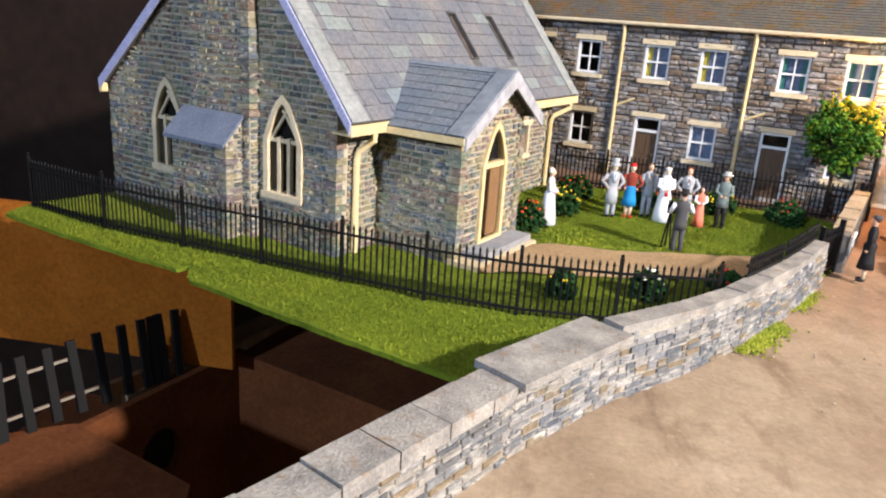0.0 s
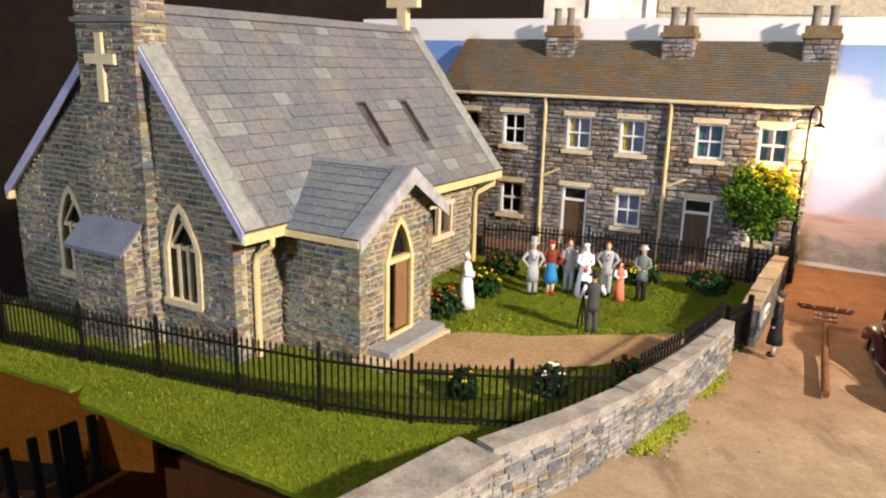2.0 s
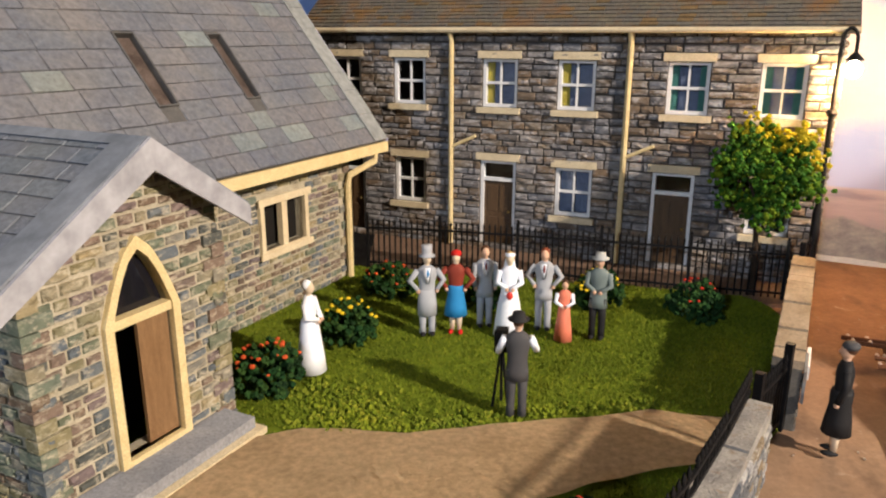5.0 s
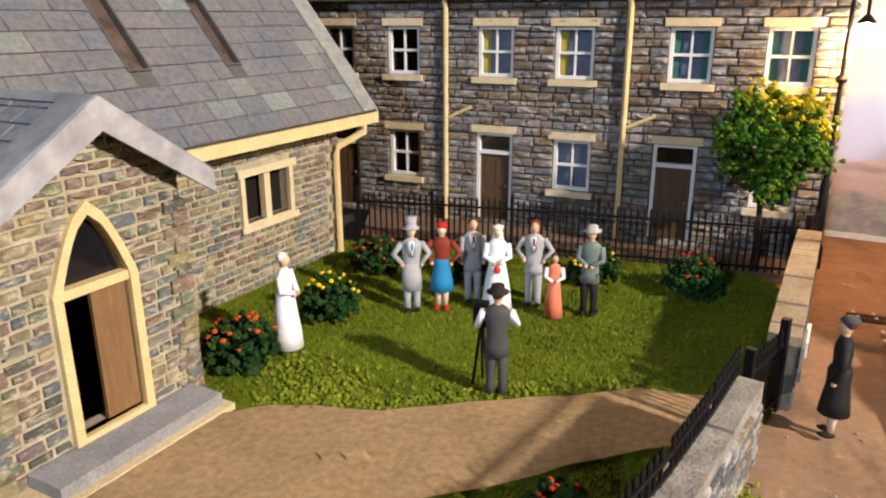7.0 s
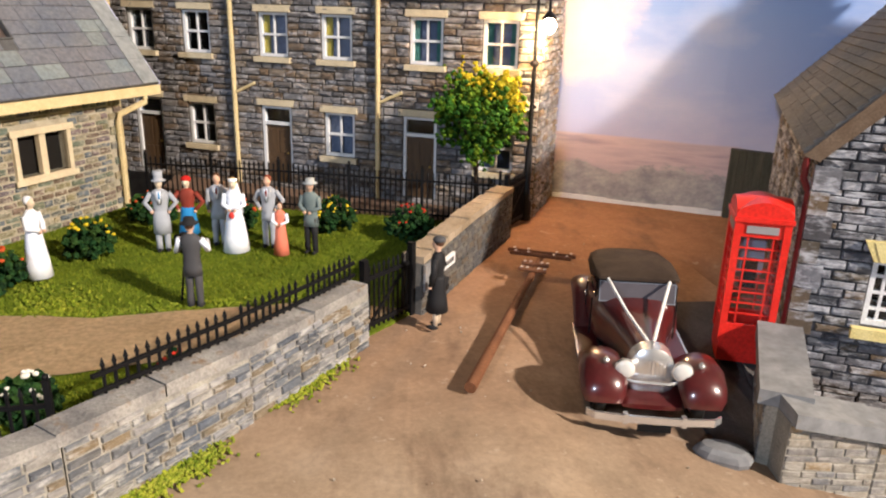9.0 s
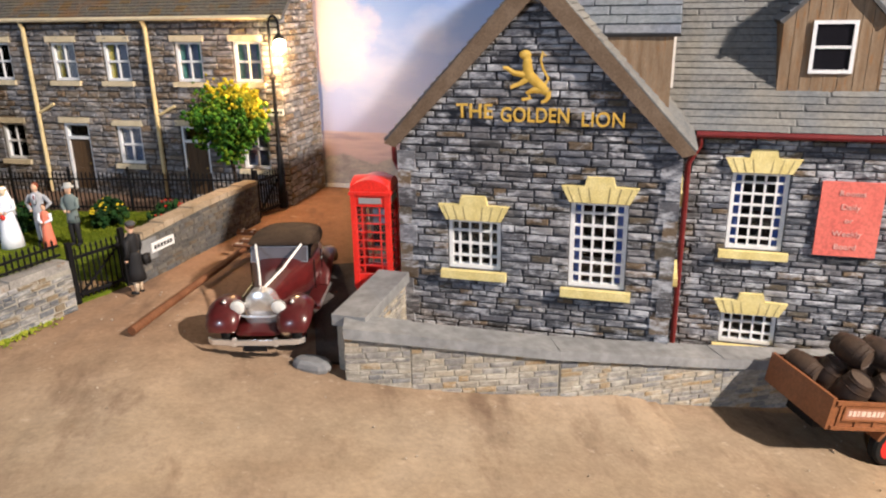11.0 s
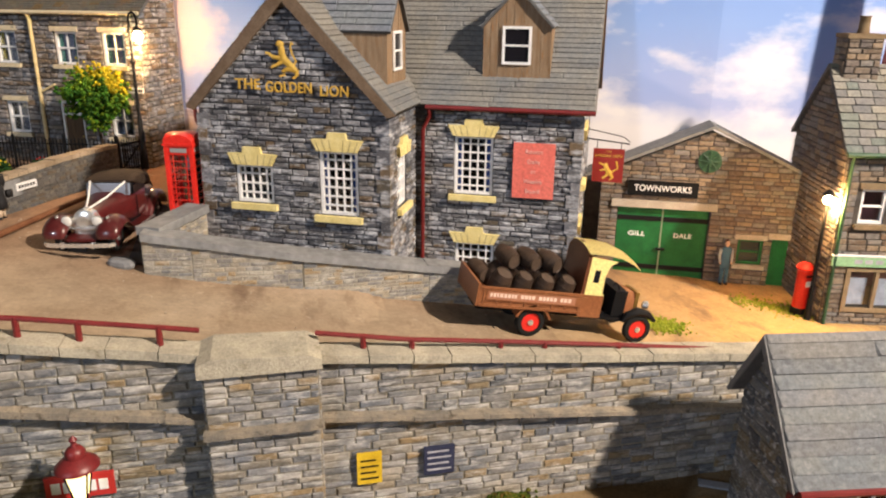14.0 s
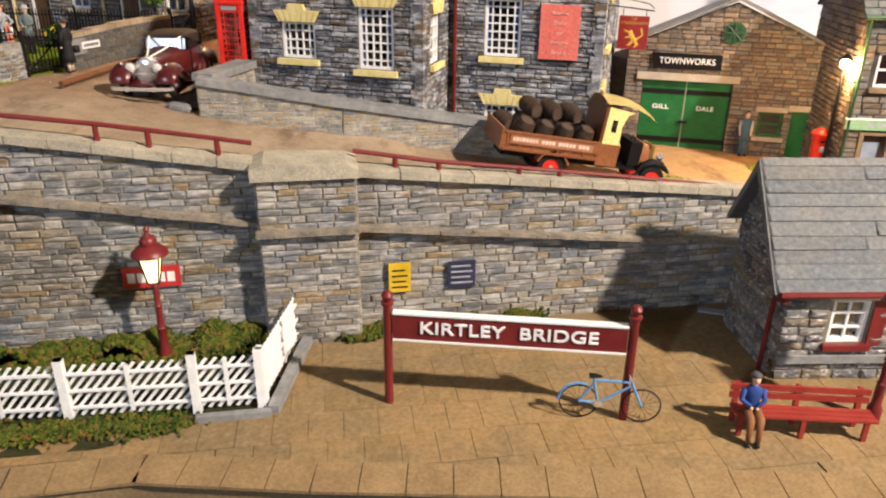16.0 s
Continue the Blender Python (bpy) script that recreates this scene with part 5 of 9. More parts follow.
def dormer(m, w, base, eave, peak, back, lights, n):
    """A boarded dormer in its own frame: its face at y = 0, running back to `back`."""
    d = part("dormer", prism(bmesh.new(), [(-w / 2, base), (w / 2, base), (w / 2, eave), (0, peak), (-w / 2, eave)], 0.03, back, "y"), M_WOOD, pub, "weathered boarded dormer with a small white window", m)
    rng, u = random.Random(n), -w / 2
    while u < w / 2 - 0.02:
        b = min(rng.uniform(0.2, 0.34), w / 2 - u)
        top = lambda x: eave + (peak - eave) * (1 - abs(x) / (w / 2))
        j = rng.uniform(-0.012, 0.0)
        part("board", prism(bmesh.new(), [(u + 0.008, base), (u + b - 0.008, base), (u + b - 0.008, top(u + b)), (u + 0.008, top(u))] if u + b <= 0.001 or u >= -0.001 else [(u + 0.008, base), (u + b - 0.008, base), (u + b - 0.008, top(u + b)), (0, peak), (u + 0.008, top(u))], j, 0.028, "y"), M_WOOD, d)
        u += b
    ww, hh = w * 0.35, (eave - base) * 0.62
    win = part("window", ring(rect(-ww / 2 - 0.08, ww / 2 + 0.08, base + 0.42, base + 0.58 + hh), rect(-ww / 2, ww / 2, base + 0.5, base + 0.5 + hh), -0.07, -0.015), M_WHITE, d)
    bm = box(bmesh.new(), -ww / 2, ww / 2, -0.06, -0.02, base + 0.47 + hh / 2, base + 0.53 + hh / 2)
    part("glazing_bar", bm, M_WHITE, win)
    part("pane", box(bmesh.new(), -ww / 2, ww / 2, -0.019, -0.014, base + 0.5, base + 0.5 + hh), M_DARKGLASS, win)
    dp = math.degrees(math.atan2(peak - eave, w / 2))
    ln = math.hypot(peak - eave, w / 2) + 0.14
    cc, ss = math.cos(radians(dp)), math.sin(radians(dp))
    for k, (mm) in enumerate((m @ slope(w / 2 + 0.12 * cc, -0.14, eave - 0.12 * ss + 0.05, dp, 90), m @ slope(-w / 2 - 0.12 * cc, back, eave - 0.12 * ss + 0.05, dp, -90))):
        roof_plane(pub, "dormer_roof", mm, rect(0, back + 0.14, 0, ln), [], M_SLATE_B, 0.24, 0.8, 1.6, 0.08, 0.04, 0, n + k)


dormer(P(8.12, 3.46, 0), 2.14, 4.4, 6.0, 7.12, 2.9, 1, 221)
dormer(P(4.66, 1.92, 0, rz=90), 2.0, 4.25, 5.85, 7.02, 2.9, 1, 225)
stack = part("chimney", box(bmesh.new(), 3.6, 4.7, 6.2, 7.0, 6.0, 9.6), M_PUB_CORE, pub)

# lettering and emblem on the gable
M_GOLD = plain("gold_paint", (0.62, 0.38, 0.05), (0.75, 0.5, 0.1), 4.0, 0.4, 0.1, metal=0.2)


def words(name, body, size, m, material, parent=None, depth=0.02, squeeze=1.0, align="CENTER", bold=0.0, width=0.0):
    cu = bpy.data.curves.new(name, "FONT")
    cu.body, cu.size, cu.extrude, cu.align_x, cu.align_y, cu.offset = body, size * S, depth * S, align, "CENTER", bold * S
    cu.space_character = 1.05
    ob = new(name, cu)
    me = bpy.data.meshes.new_from_object(ob)
    bpy.data.objects.remove(ob)
    xs = [v.co.x for v in me.vertices]
    if width:
        squeeze = width * S / (max(xs) - min(xs))
    me.transform(Matrix.Diagonal((squeeze, 1, 1, 1)))
    me.materials.append(material)
    ob = new(name, me)
    ob.parent, ob.matrix_basis = parent, m @ pose(0, 0, 0, 90)
    return ob


words("lettering", "THE", 0.42, P(0.74, -0.13, 4.3), M_GOLD, pub, 0.02, bold=0.006, width=0.78)
words("lettering", "GOLDEN", 0.42, P(2.02, -0.13, 4.24), M_GOLD, pub, 0.02, bold=0.006, width=1.42)
words("lettering", "LION", 0.42, P(3.41, -0.13, 4.18), M_GOLD, pub, 0.02, bold=0.003, width=0.85)
bm = bmesh.new()
tube(bm, [(2.24, -0.1, 4.72), (2.1, -0.1, 4.86), (1.88, -0.1, 5.06), (1.84, -0.1, 5.24), (1.84, -0.1, 5.4)], [0.094, 0.101, 0.115, 0.108, 0.079], 10)
ball(bm, (1.8, -0.1, 5.46), 0.11, (1.15, 1, 0.9), 10, 6)
tube(bm, [(1.8, -0.1, 5.06), (1.56, -0.1, 5.1), (1.42, -0.1, 5.2), (1.34, -0.1, 5.2)], [0.065, 0.054, 0.04, 0.036], 8)
tube(bm, [(1.84, -0.1, 4.98), (1.68, -0.1, 4.88), (1.56, -0.1, 4.84), (1.5, -0.1, 4.8)], [0.065, 0.043, 0.04, 0.036], 8)
tube(bm, [(2.16, -0.1, 4.78), (1.98, -0.1, 4.76), (1.84, -0.1, 4.7), (1.92, -0.1, 4.6), (1.74, -0.1, 4.56)], [0.086, 0.065, 0.043, 0.036, 0.032], 8)
tube(bm, [(2.26, -0.1, 4.74), (2.28, -0.1, 4.62), (2.22, -0.1, 4.54), (2.14, -0.1, 4.52)], [0.086, 0.054, 0.036, 0.032], 8)
tube(bm, [(2.2, -0.1, 4.86), (2.27, -0.1, 5.0), (2.16, -0.1, 5.18), (2.11, -0.1, 5.36), (2.16, -0.1, 5.52), (2.21, -0.1, 5.44)], [0.029, 0.029, 0.025, 0.025, 0.032, 0.022], 8)
bmesh.ops.scale(bm, vec=(1, 0.25, 1), verts=bm.verts)
bmesh.ops.translate(bm, verts=bm.verts, vec=(0, -0.07, 0))
part("emblem", bm, M_GOLD, pub, "gold painted heraldic emblem shape", smooth=True)
poster = part("notice_board", box(bmesh.new(), 8.22, 9.54, Y2 - 0.13, Y2 - 0.07, 0.68, 2.46), M_CORAL, pub, "coral red notice board with white lettering")
for i, wd in enumerate(("Rooms", "Daily", "or", "Weekly", "Board")):
    words("notice_word", wd, 0.19, P(8.88, Y2 - 0.14, 2.19 - i * 0.32), M_PINKW, poster, 0.006)


# ---- scenery board behind the houses ----
M_SKY, nt, bs = shader("painted_sky")
w = place_of(nt)
sep = nt.nodes.new("ShaderNodeSeparateXYZ")
nt.links.new(w, sep.inputs[0])
zz = sep.outputs[2]


def over(nt, value, a, b):
    r = nt.nodes.new("ShaderNodeMapRange")
    r.inputs[1].default_value, r.inputs[2].default_value = a, b
    nt.links.new(value, r.inputs[0])
    return r.outputs[0]


def plus(nt, a, b, k):
    n = nt.nodes.new("ShaderNodeMath")
    n.operation = "MULTIPLY_ADD"
    nt.links.new(b, n.inputs[0]), nt.links.new(a, n.inputs[2])
    n.inputs[1].default_value = k
    return n.outputs[0]


sky = ramp_of(nt, over(nt, zz, 1.5, 9.0), [(0.0, (0.37, 0.38, 0.58)), (0.22, (0.28, 0.35, 0.61)), (0.6, (0.19, 0.31, 0.63)), (1.0, (0.11, 0.23, 0.58))])
away = over(nt, sep.outputs[0], 20.0, 30.0)
cloud = ramp_of(nt, noise_of(nt, place_of(nt, (0.16, 0.16, 0.34)), 1.6, 6.0, 0.55), [(0.46, (0, 0, 0)), (0.66, (1, 1, 1))])
cloud = mix_of(nt, ramp_of(nt, away, [(0.0, (0.25, 0.25, 0.25)), (1.0, (1, 1, 1))]), (0, 0, 0), cloud)
sky = mix_of(nt, cloud, sky, (0.7, 0.69, 0.73))
bank = ramp_of(nt, plus(nt, over(nt, zz, 0.0, 4.0), noise_of(nt, place_of(nt, (0.2, 0.2, 0.3)), 1.2, 5.0), 0.6), [(0.72, (1, 1, 1)), (1.0, (0, 0, 0))])
sky = mix_of(nt, mix_of(nt, away, (0, 0, 0), bank), sky, (0.68, 0.66, 0.69))
# the one pink-white cloud beside the terrace
puff = nt.nodes.new("ShaderNodeVectorMath")
puff.operation, puff.inputs[1].default_value = "DISTANCE", (15.6, 30.2, 5.5)
nt.links.new(place_of(nt), puff.inputs[0])
puff = ramp_of(nt, plus(nt, over(nt, puff.outputs["Value"], 0.0, 3.0), noise_of(nt, place_of(nt, (0.5, 0.5, 0.8)), 1.4, 5.0, 0.6), -0.7), [(0.0, (1, 1, 1)), (0.3, (0, 0, 0))])
sky = mix_of(nt, puff, sky, (0.6, 0.51, 0.57))
hill = noise_of(nt, place_of(nt, (0.14, 0.14, 0)), 1.2, 3.0)
land = ramp_of(nt, noise_of(nt, place_of(nt, (0.3, 0.3, 2.6)), 1.2, 5.0, 0.6), [(0.32, (0.3, 0.26, 0.32)), (0.5, (0.47, 0.39, 0.43)), (0.7, (0.37, 0.32, 0.38))])
bush = ramp_of(nt, noise_of(nt, place_of(nt, (0.7, 0.7, 2.6)), 2.0, 6.0, 0.7), [(0.48, (0, 0, 0)), (0.62, (1, 1, 1))])
land = mix_of(nt, mix_of(nt, ramp_of(nt, over(nt, zz, 0.3, 1.8), [(0.2, (1, 1, 1)), (0.6, (0.1, 0.1, 0.1))]), (0, 0, 0), bush), land, (0.22, 0.21, 0.25))
clump = noise_of(nt, place_of(nt, (0.55, 0.55, 0.9)), 1.1, 5.0, 0.65)
thicket = ramp_of(nt, plus(nt, over(nt, zz, 0.0, 2.0), clump, -1.0), [(0.0, (1, 1, 1)), (0.06, (0, 0, 0))])
leaf = ramp_of(nt, noise_of(nt, place_of(nt, (1.0, 1.0, 1.4)), 2.6, 5.0, 0.7), [(0.35, (0.2, 0.21, 0.24)), (0.7, (0.4, 0.4, 0.4))])
land = mix_of(nt, thicket, land, leaf)
low = plus(nt, zz, over(nt, sep.outputs[0], 20.0, 45.0), 5.0)
line = ramp_of(nt, plus(nt, over(nt, low, 1.15, 3.15), hill, 0.12), [(0.5, (1, 1, 1)), (0.53, (0, 0, 0))])
sky = mix_of(nt, line, sky, land)
strip = ramp_of(nt, over(nt, zz, 8.0, 9.0), [(0.29, (0, 0, 0)), (0.3, (1, 1, 1))])
sky = mix_of(nt, strip, sky, (0.78, 0.78, 0.81))
nt.links.new(sky, bs.inputs["Base Color"])
bs.inputs["Roughness"].default_value = 0.55
BACK = [(-14, 44.0), (15.0, 30.5), (19.5, 28.2), (26, 25.5), (36, 22.0), (46, 20.0), (60, 18.6)]
bm = bmesh.new()
fr = [(x, y) for x, y in BACK]
prism(bm, fr + [(x, y + 0.35) for x, y in fr[::-1]], -5.0, 9.25, "z")
edge = bmesh.new()
for (a, b), (c, d) in zip(BACK[1:3], BACK[2:4]):
    for k in range(10):
        (xa, ya), (xc, yc) = ((a + (c - a) * f, b + (d - b) * f - 0.06) for f in (k / 10, (k + 1) / 10))
        top = gz(xa, ya - 0.3) + 0.09 + 0.03 * math.sin(k * 0.9)
        prism(edge, [(xa, ya), (xc, yc), (xc, yc + 0.04), (xa, ya + 0.04)], top - 0.5, top, "z")
tagged(part("backdrop_edge", edge, M_WHITE, None), "white paper edge along the foot of the scenic board", "trim", kind="structure")
tagged(part("backdrop", bm, M_SKY, None), "printed scenic board of sky, clouds and moorland with a white top strip", "backdrop", kind="structure")

# ---- the garage round the layout ----
M_BLOCK = plain("block_wall", (0.36, 0.33, 0.26), (0.44, 0.40, 0.32), 0.12, 0.9, 0.5, 0.3, fine=20)
M_JOINT = plain("block_joint", (0.36, 0.33, 0.27), (0.44, 0.40, 0.33), 0.3, 0.9)
M_ROOM = plain("garage_plaster", (0.12, 0.115, 0.11), (0.17, 0.165, 0.16), 0.03, 0.9, 0.1)
M_BROWNBLACK = plain("dark_cupboard", (0.012, 0.008, 0.006), (0.02, 0.013, 0.01), 0.1, 0.6, 0.05)
M_BROWNBLACK.node_tree.nodes["Principled BSDF"].inputs["Specular IOR Level"].default_value = 0.08
M_PANEL = plain("white_panel", (0.68, 0.68, 0.68), (0.75, 0.75, 0.75), 0.1, 0.5, 0.02)
YB = 47.0
for nm, lab, b in (("wall_back", "blockwork garage wall", (-130, 150, YB, YB + 6, -75, 125)), ("wall_front", "plain garage wall", (-130, 150, -140, -134, -75, 125)), ("wall_left", "plain garage wall", (-136, -130, -134, YB, -75, 125)), ("wall_right", "plain garage wall", (150, 156, -134, YB, -75, 125))):
    tagged(part(nm, box(bmesh.new(), *b), M_BLOCK if nm == "wall_back" else M_ROOM, None), lab, "wall", kind="structure")
tagged(part("floor", box(bmesh.new(), -130, 150, -134, YB, -80, -75), M_ROOM, None), "grey concrete garage floor", "floor", kind="structure")
tagged(part("ceiling", box(bmesh.new(), -130, 150, -134, YB, 125, 130), M_ROOM, None), "plain garage ceiling", "ceiling", kind="structure")
# cupboard added, its black standing in for the unlit garage behind
cup = thing("cupboard", "dark brown-black cupboard behind the layout", "cupboard", P(-40, YB - 8.0, 0))
part("body", box(bmesh.new(), -60, 45.5, 0.5, 7.5, -75, 60), M_BROWNBLACK, cup)
for a in (-60, -25, 10):
    part("door", box(bmesh.new(), a, a + 34.6, 0.0, 0.5, -74, 59), M_BROWNBLACK, cup, bevel=0.1)
pan = thing("door_panel", "white painted door panel with raised mouldings", "panel", P(9.1, YB - 1.2, 0))
part("panel", box(bmesh.new(), -3.2, 3.2, 0.3, 1.15, -75, 45), M_PANEL, pan)
for a in (-3.2, -0.6, 2.6):
    part("moulding", box(bmesh.new(), a, a + 0.55, 0.0, 0.298, -74, 44), M_PANEL, pan, bevel=0.08)
for r, z in enumerate((-8.0, 10.4, 28.8)):
    jt = part("mortar_joint", box(bmesh.new(), 12.6, 149, YB - 0.12, YB - 0.004, z, z + 0.8), M_JOINT, None)
    tagged(jt, "pale mortar joint of the block wall", "trim", kind="structure")
    for k in range(5):
        x = 20.5 + 36 * k + (18 if r % 2 else 0)
        tagged(part("mortar_joint", box(bmesh.new(), x, x + 0.8, YB - 0.1, YB - 0.004, z + 0.82, z + 18.3), M_JOINT, None), "pale mortar joint of the block wall", "trim", kind="structure")

# ---- retaining wall, its pier, rail and the platform below ----
PZ = -5.2
ret = thing("retaining_wall", "tall grey stone retaining wall with a string course and a pier", "wall", P(0, 10.3, 0), kind="structure")


def rtop(x):
    return lerp_line([(4, 1.5), (11.2, 0.35), (17.2, -0.62), (19.5, -0.86), (30, -1.88), (34, -2.2)], x)


for a, b, n, near in ((9.9, 17.2, 301, (13, -2)), (19.5, 31.0, 302, (23, -2))):
    outer = [(a, PZ - 0.1), (b, PZ - 0.1), (b, rtop(b))] + [(x, rtop(x)) for x in ((11.2,) if a < 10 else ())] + [(a, rtop(a))]
    wall = part("wall_length", slab(bmesh.new(), outer, [], 0.4), M_WALL_CORE, ret)
    laid("stone", wall, outer, [], 0.17, 0.3, 0.85, 0.045, M_WALL, 300, n, near=near, rough=1.5, vary=0.28)
    x = a
    rng = random.Random(n)
    while x < b - 0.1:
        ln = min(rng.uniform(0.8, 1.15), b - x)
        za, zb, j2 = rtop(x), rtop(x + ln), rng.uniform(-0.03, 0.03)
        part("coping_stone", prism(bmesh.new(), [(x + 0.012, za), (x + ln - 0.012, zb), (x + ln - 0.012, zb + 0.2 + 0.4 * j2), (x + 0.012, za + 0.2 + 0.4 * j2)], -0.2 + 0.6 * j2, 0.5, "y"), M_COPE_R, ret, bevel=0.04)
        za, zb = za - 1.4, zb - 1.4
        part("string_stone", prism(bmesh.new(), [(x + 0.005, za), (x + ln - 0.005, zb), (x + ln - 0.005, zb + 0.13 + j2), (x + 0.005, za + 0.12 + j2)], -0.3 + j2, 0.0, "y"), M_STRING, ret, bevel=0.045)
        x += ln
pier = part("pier", box(bmesh.new(), 17.15, 19.5, -0.55, 0.4, PZ - 0.1, -0.7), M_WALL_CORE, ret, "stone pier with a slab cap")
for m, wd, n in ((P(17.15, -0.55, 0), 2.35, 311), (P(19.5, -0.55, 0, rz=90), 0.55, 312), (P(17.15, 0, 0, rz=-90), 0.55, 313)):
    f = part("pier_face", slab(bmesh.new(), rect(0, wd, PZ - 0.1, -0.7), [], 0.02), M_WALL_CORE, pier, m=m @ P(0, -0.004, 0))
    laid("stone", f, rect(0, wd, PZ - 0.1, -0.7), [], 0.17, 0.3, 0.75, 0.045, M_WALL, 90 if n == 311 else 0, n, rough=1.5, vary=0.28)
part("cap", prism(bmesh.new(), [(17.05, -0.72), (19.58, -0.72), (19.58, -0.5), (19.3, -0.38), (17.35, -0.3), (17.05, -0.42)], -0.72, 0.55, "y"), M_COPE_R, pier, "broad stone cap slab", bevel=0.05)
part("band", box(bmesh.new(), 17.08, 19.57, -0.8, -0.55, -2.12, -1.98), M_STRING, pier, bevel=0.04)

rail = thing("railing", "low maroon pipe railing along the wall coping", "railing", P(0, 10.5, 0))
POSTS = (11.48, 13.65, 14.77, 16.3, 20.55, 21.66, 23.78, 24.88, 26.81, 28.0, 30.0)
for pts in ([(9.9, 1.02), (11.5, 0.84), (13.7, 0.55), (16.3, 0.12), (17.1, -0.02)], [(19.5, -0.3), (21.6, -0.66), (23.8, -0.92), (26.8, -1.3), (30.6, -1.84)]):
    part("rail", tube(bmesh.new(), [(x, 0, z) for x, z in pts], 0.06, 8), M_MAROON, rail, smooth=True)
    for x in [q for q in POSTS if pts[0][0] < q < pts[-1][0]]:
        part("post", cyl(bmesh.new(), (x, 0, rtop(x)), (x, 0, lerp_line(pts, x) + 0.04), 0.075, 0.065, 8), M_MAROON, rail)

EDGE_P = [(4, 5.6), (12.3, 4.95), (14.8, 5.0), (18.2, 4.2), (29.0, 2.1), (44, -0.8)]
bm = sheet("platform", steps(4, 44, 80), lambda x: lerp_line(EDGE_P, x), lambda x: 10.35, 20, lambda x, y: PZ - 0.03, M_SLABJ, 0.9, 0.01)
plat = tagged(part("platform", bm, M_SLABJ, None), "tan paved station platform", "platform", kind="structure")


# ---- works, shop, station hut, shed ----
works = thing("works_building", "brown stone workshop with green double gates and name board", "workshop", P(34.74, 19.45, 0, rz=-25))
wf = [(-4.0, -4.2), (4.2, -4.2), (4.2, 0.45), (-0.13, 2.3), (-4.0, 0.6)]
wh = [rect(-3.3, 0.12, -3.6, -0.72), rect(1.25, 2.15, -2.7, -1.72), rect(2.45, 3.7, -3.55, -1.66)]
stone_wall(works, "wall_front", P(0, 0, 0), wf, wh, 0.3, M_TERR_CORE, M_WORKS, 0.17, 0.3, 0.6, 0.045, 300, 401, [0.0, 0.0, 0.0])
part("wall_back", box(bmesh.new(), -4.0, 4.2, 1.2, 1.35, -4.2, 0.4), M_TERR_CORE, works)
for sgn in (-1, 1):
    e = -0.13 + sgn * 4.45
    part("roof_edge", prism(bmesh.new(), [(e, 0.42 if sgn > 0 else 0.52), (-0.13, 2.52), (-0.13, 2.4), (e, 0.3 if sgn > 0 else 0.4)], -0.16, 1.4, "y"), M_SLATE_CORE2, works, "grey felt roof edge")
for a, b in ((-3.28, -1.62), (-1.56, 0.1)):
    gate = part("gate", box(bmesh.new(), a, b, 0.1, 0.16, -3.58, -0.74), M_GREEN, works, "dark green boarded gate")
    for z in (-3.2, -1.25):
        part("strap", box(bmesh.new(), a, b, 0.06, 0.098, z, z + 0.18), M_IRON, gate)
    words("lettering", "GILL" if a < -3 else "DALE", 0.24, P((a + b) / 2 - 0.05, 0.092, -1.8), M_WHITE, gate, 0.006, width=0.66, bold=0.006)
part("meeting_strip", box(bmesh.new(), -1.615, -1.565, 0.085, 0.14, -3.58, -0.74), flat("worn_strip", (0.22, 0.28, 0.19), 0.8), works, "pale worn strip between the gates")
part("latch", box(bmesh.new(), -1.75, -1.4, 0.0, 0.09, -2.4, -2.32), M_IRON, works)
part("gate_lintel", box(bmesh.new(), -3.55, 0.35, -0.12, 0.05, -0.7, -0.42), M_TRIM2, works, bevel=0.02)
sb = part("name_board", box(bmesh.new(), -3.0, -0.42, -0.14, -0.07, -0.22, 0.36), M_BLACK, works, "black board with white lettering")
words("lettering", "TOWNWORKS", 0.33, P(-1.71, -0.15, 0.07), M_WHITE, sb, 0.01, width=2.1, bold=0.004)
ro = part("rose_window", lathe(bmesh.new(), [(0.42, -0.1), (0.42, -0.06), (0.33, -0.1)], 24, (-0.13, 0, 1.2), "y"), M_GREEN2, works, "green cast round ventilator")
for k in range(4):
    a = k * math.pi / 4
    part("spoke", tube(bmesh.new(), [(-0.13 - 0.36 * math.cos(a), -0.12, 1.2 - 0.36 * math.sin(a)), (-0.13 + 0.36 * math.cos(a), -0.12, 1.2 + 0.36 * math.sin(a))], 0.03, 6), M_GREEN2, ro)
sash(works, 1.25, -2.7, 0.9, 0.98, 0.1, (1, 2), None, M_TRIM2, M_TRIM2, paint=M_GREEN)
dr = part("side_door", box(bmesh.new(), 2.47, 3.68, 0.08, 0.14, -3.55, -1.68), M_GREEN, works, "green boarded side door")
part("mark", box(bmesh.new(), 3.05, 3.16, 0.07, 0.079, -2.1, -1.94), M_WHITE, dr)
part("door_lintel", box(bmesh.new(), 2.3, 3.85, -0.1, 0.04, -1.63, -1.4), M_TRIM2, works)

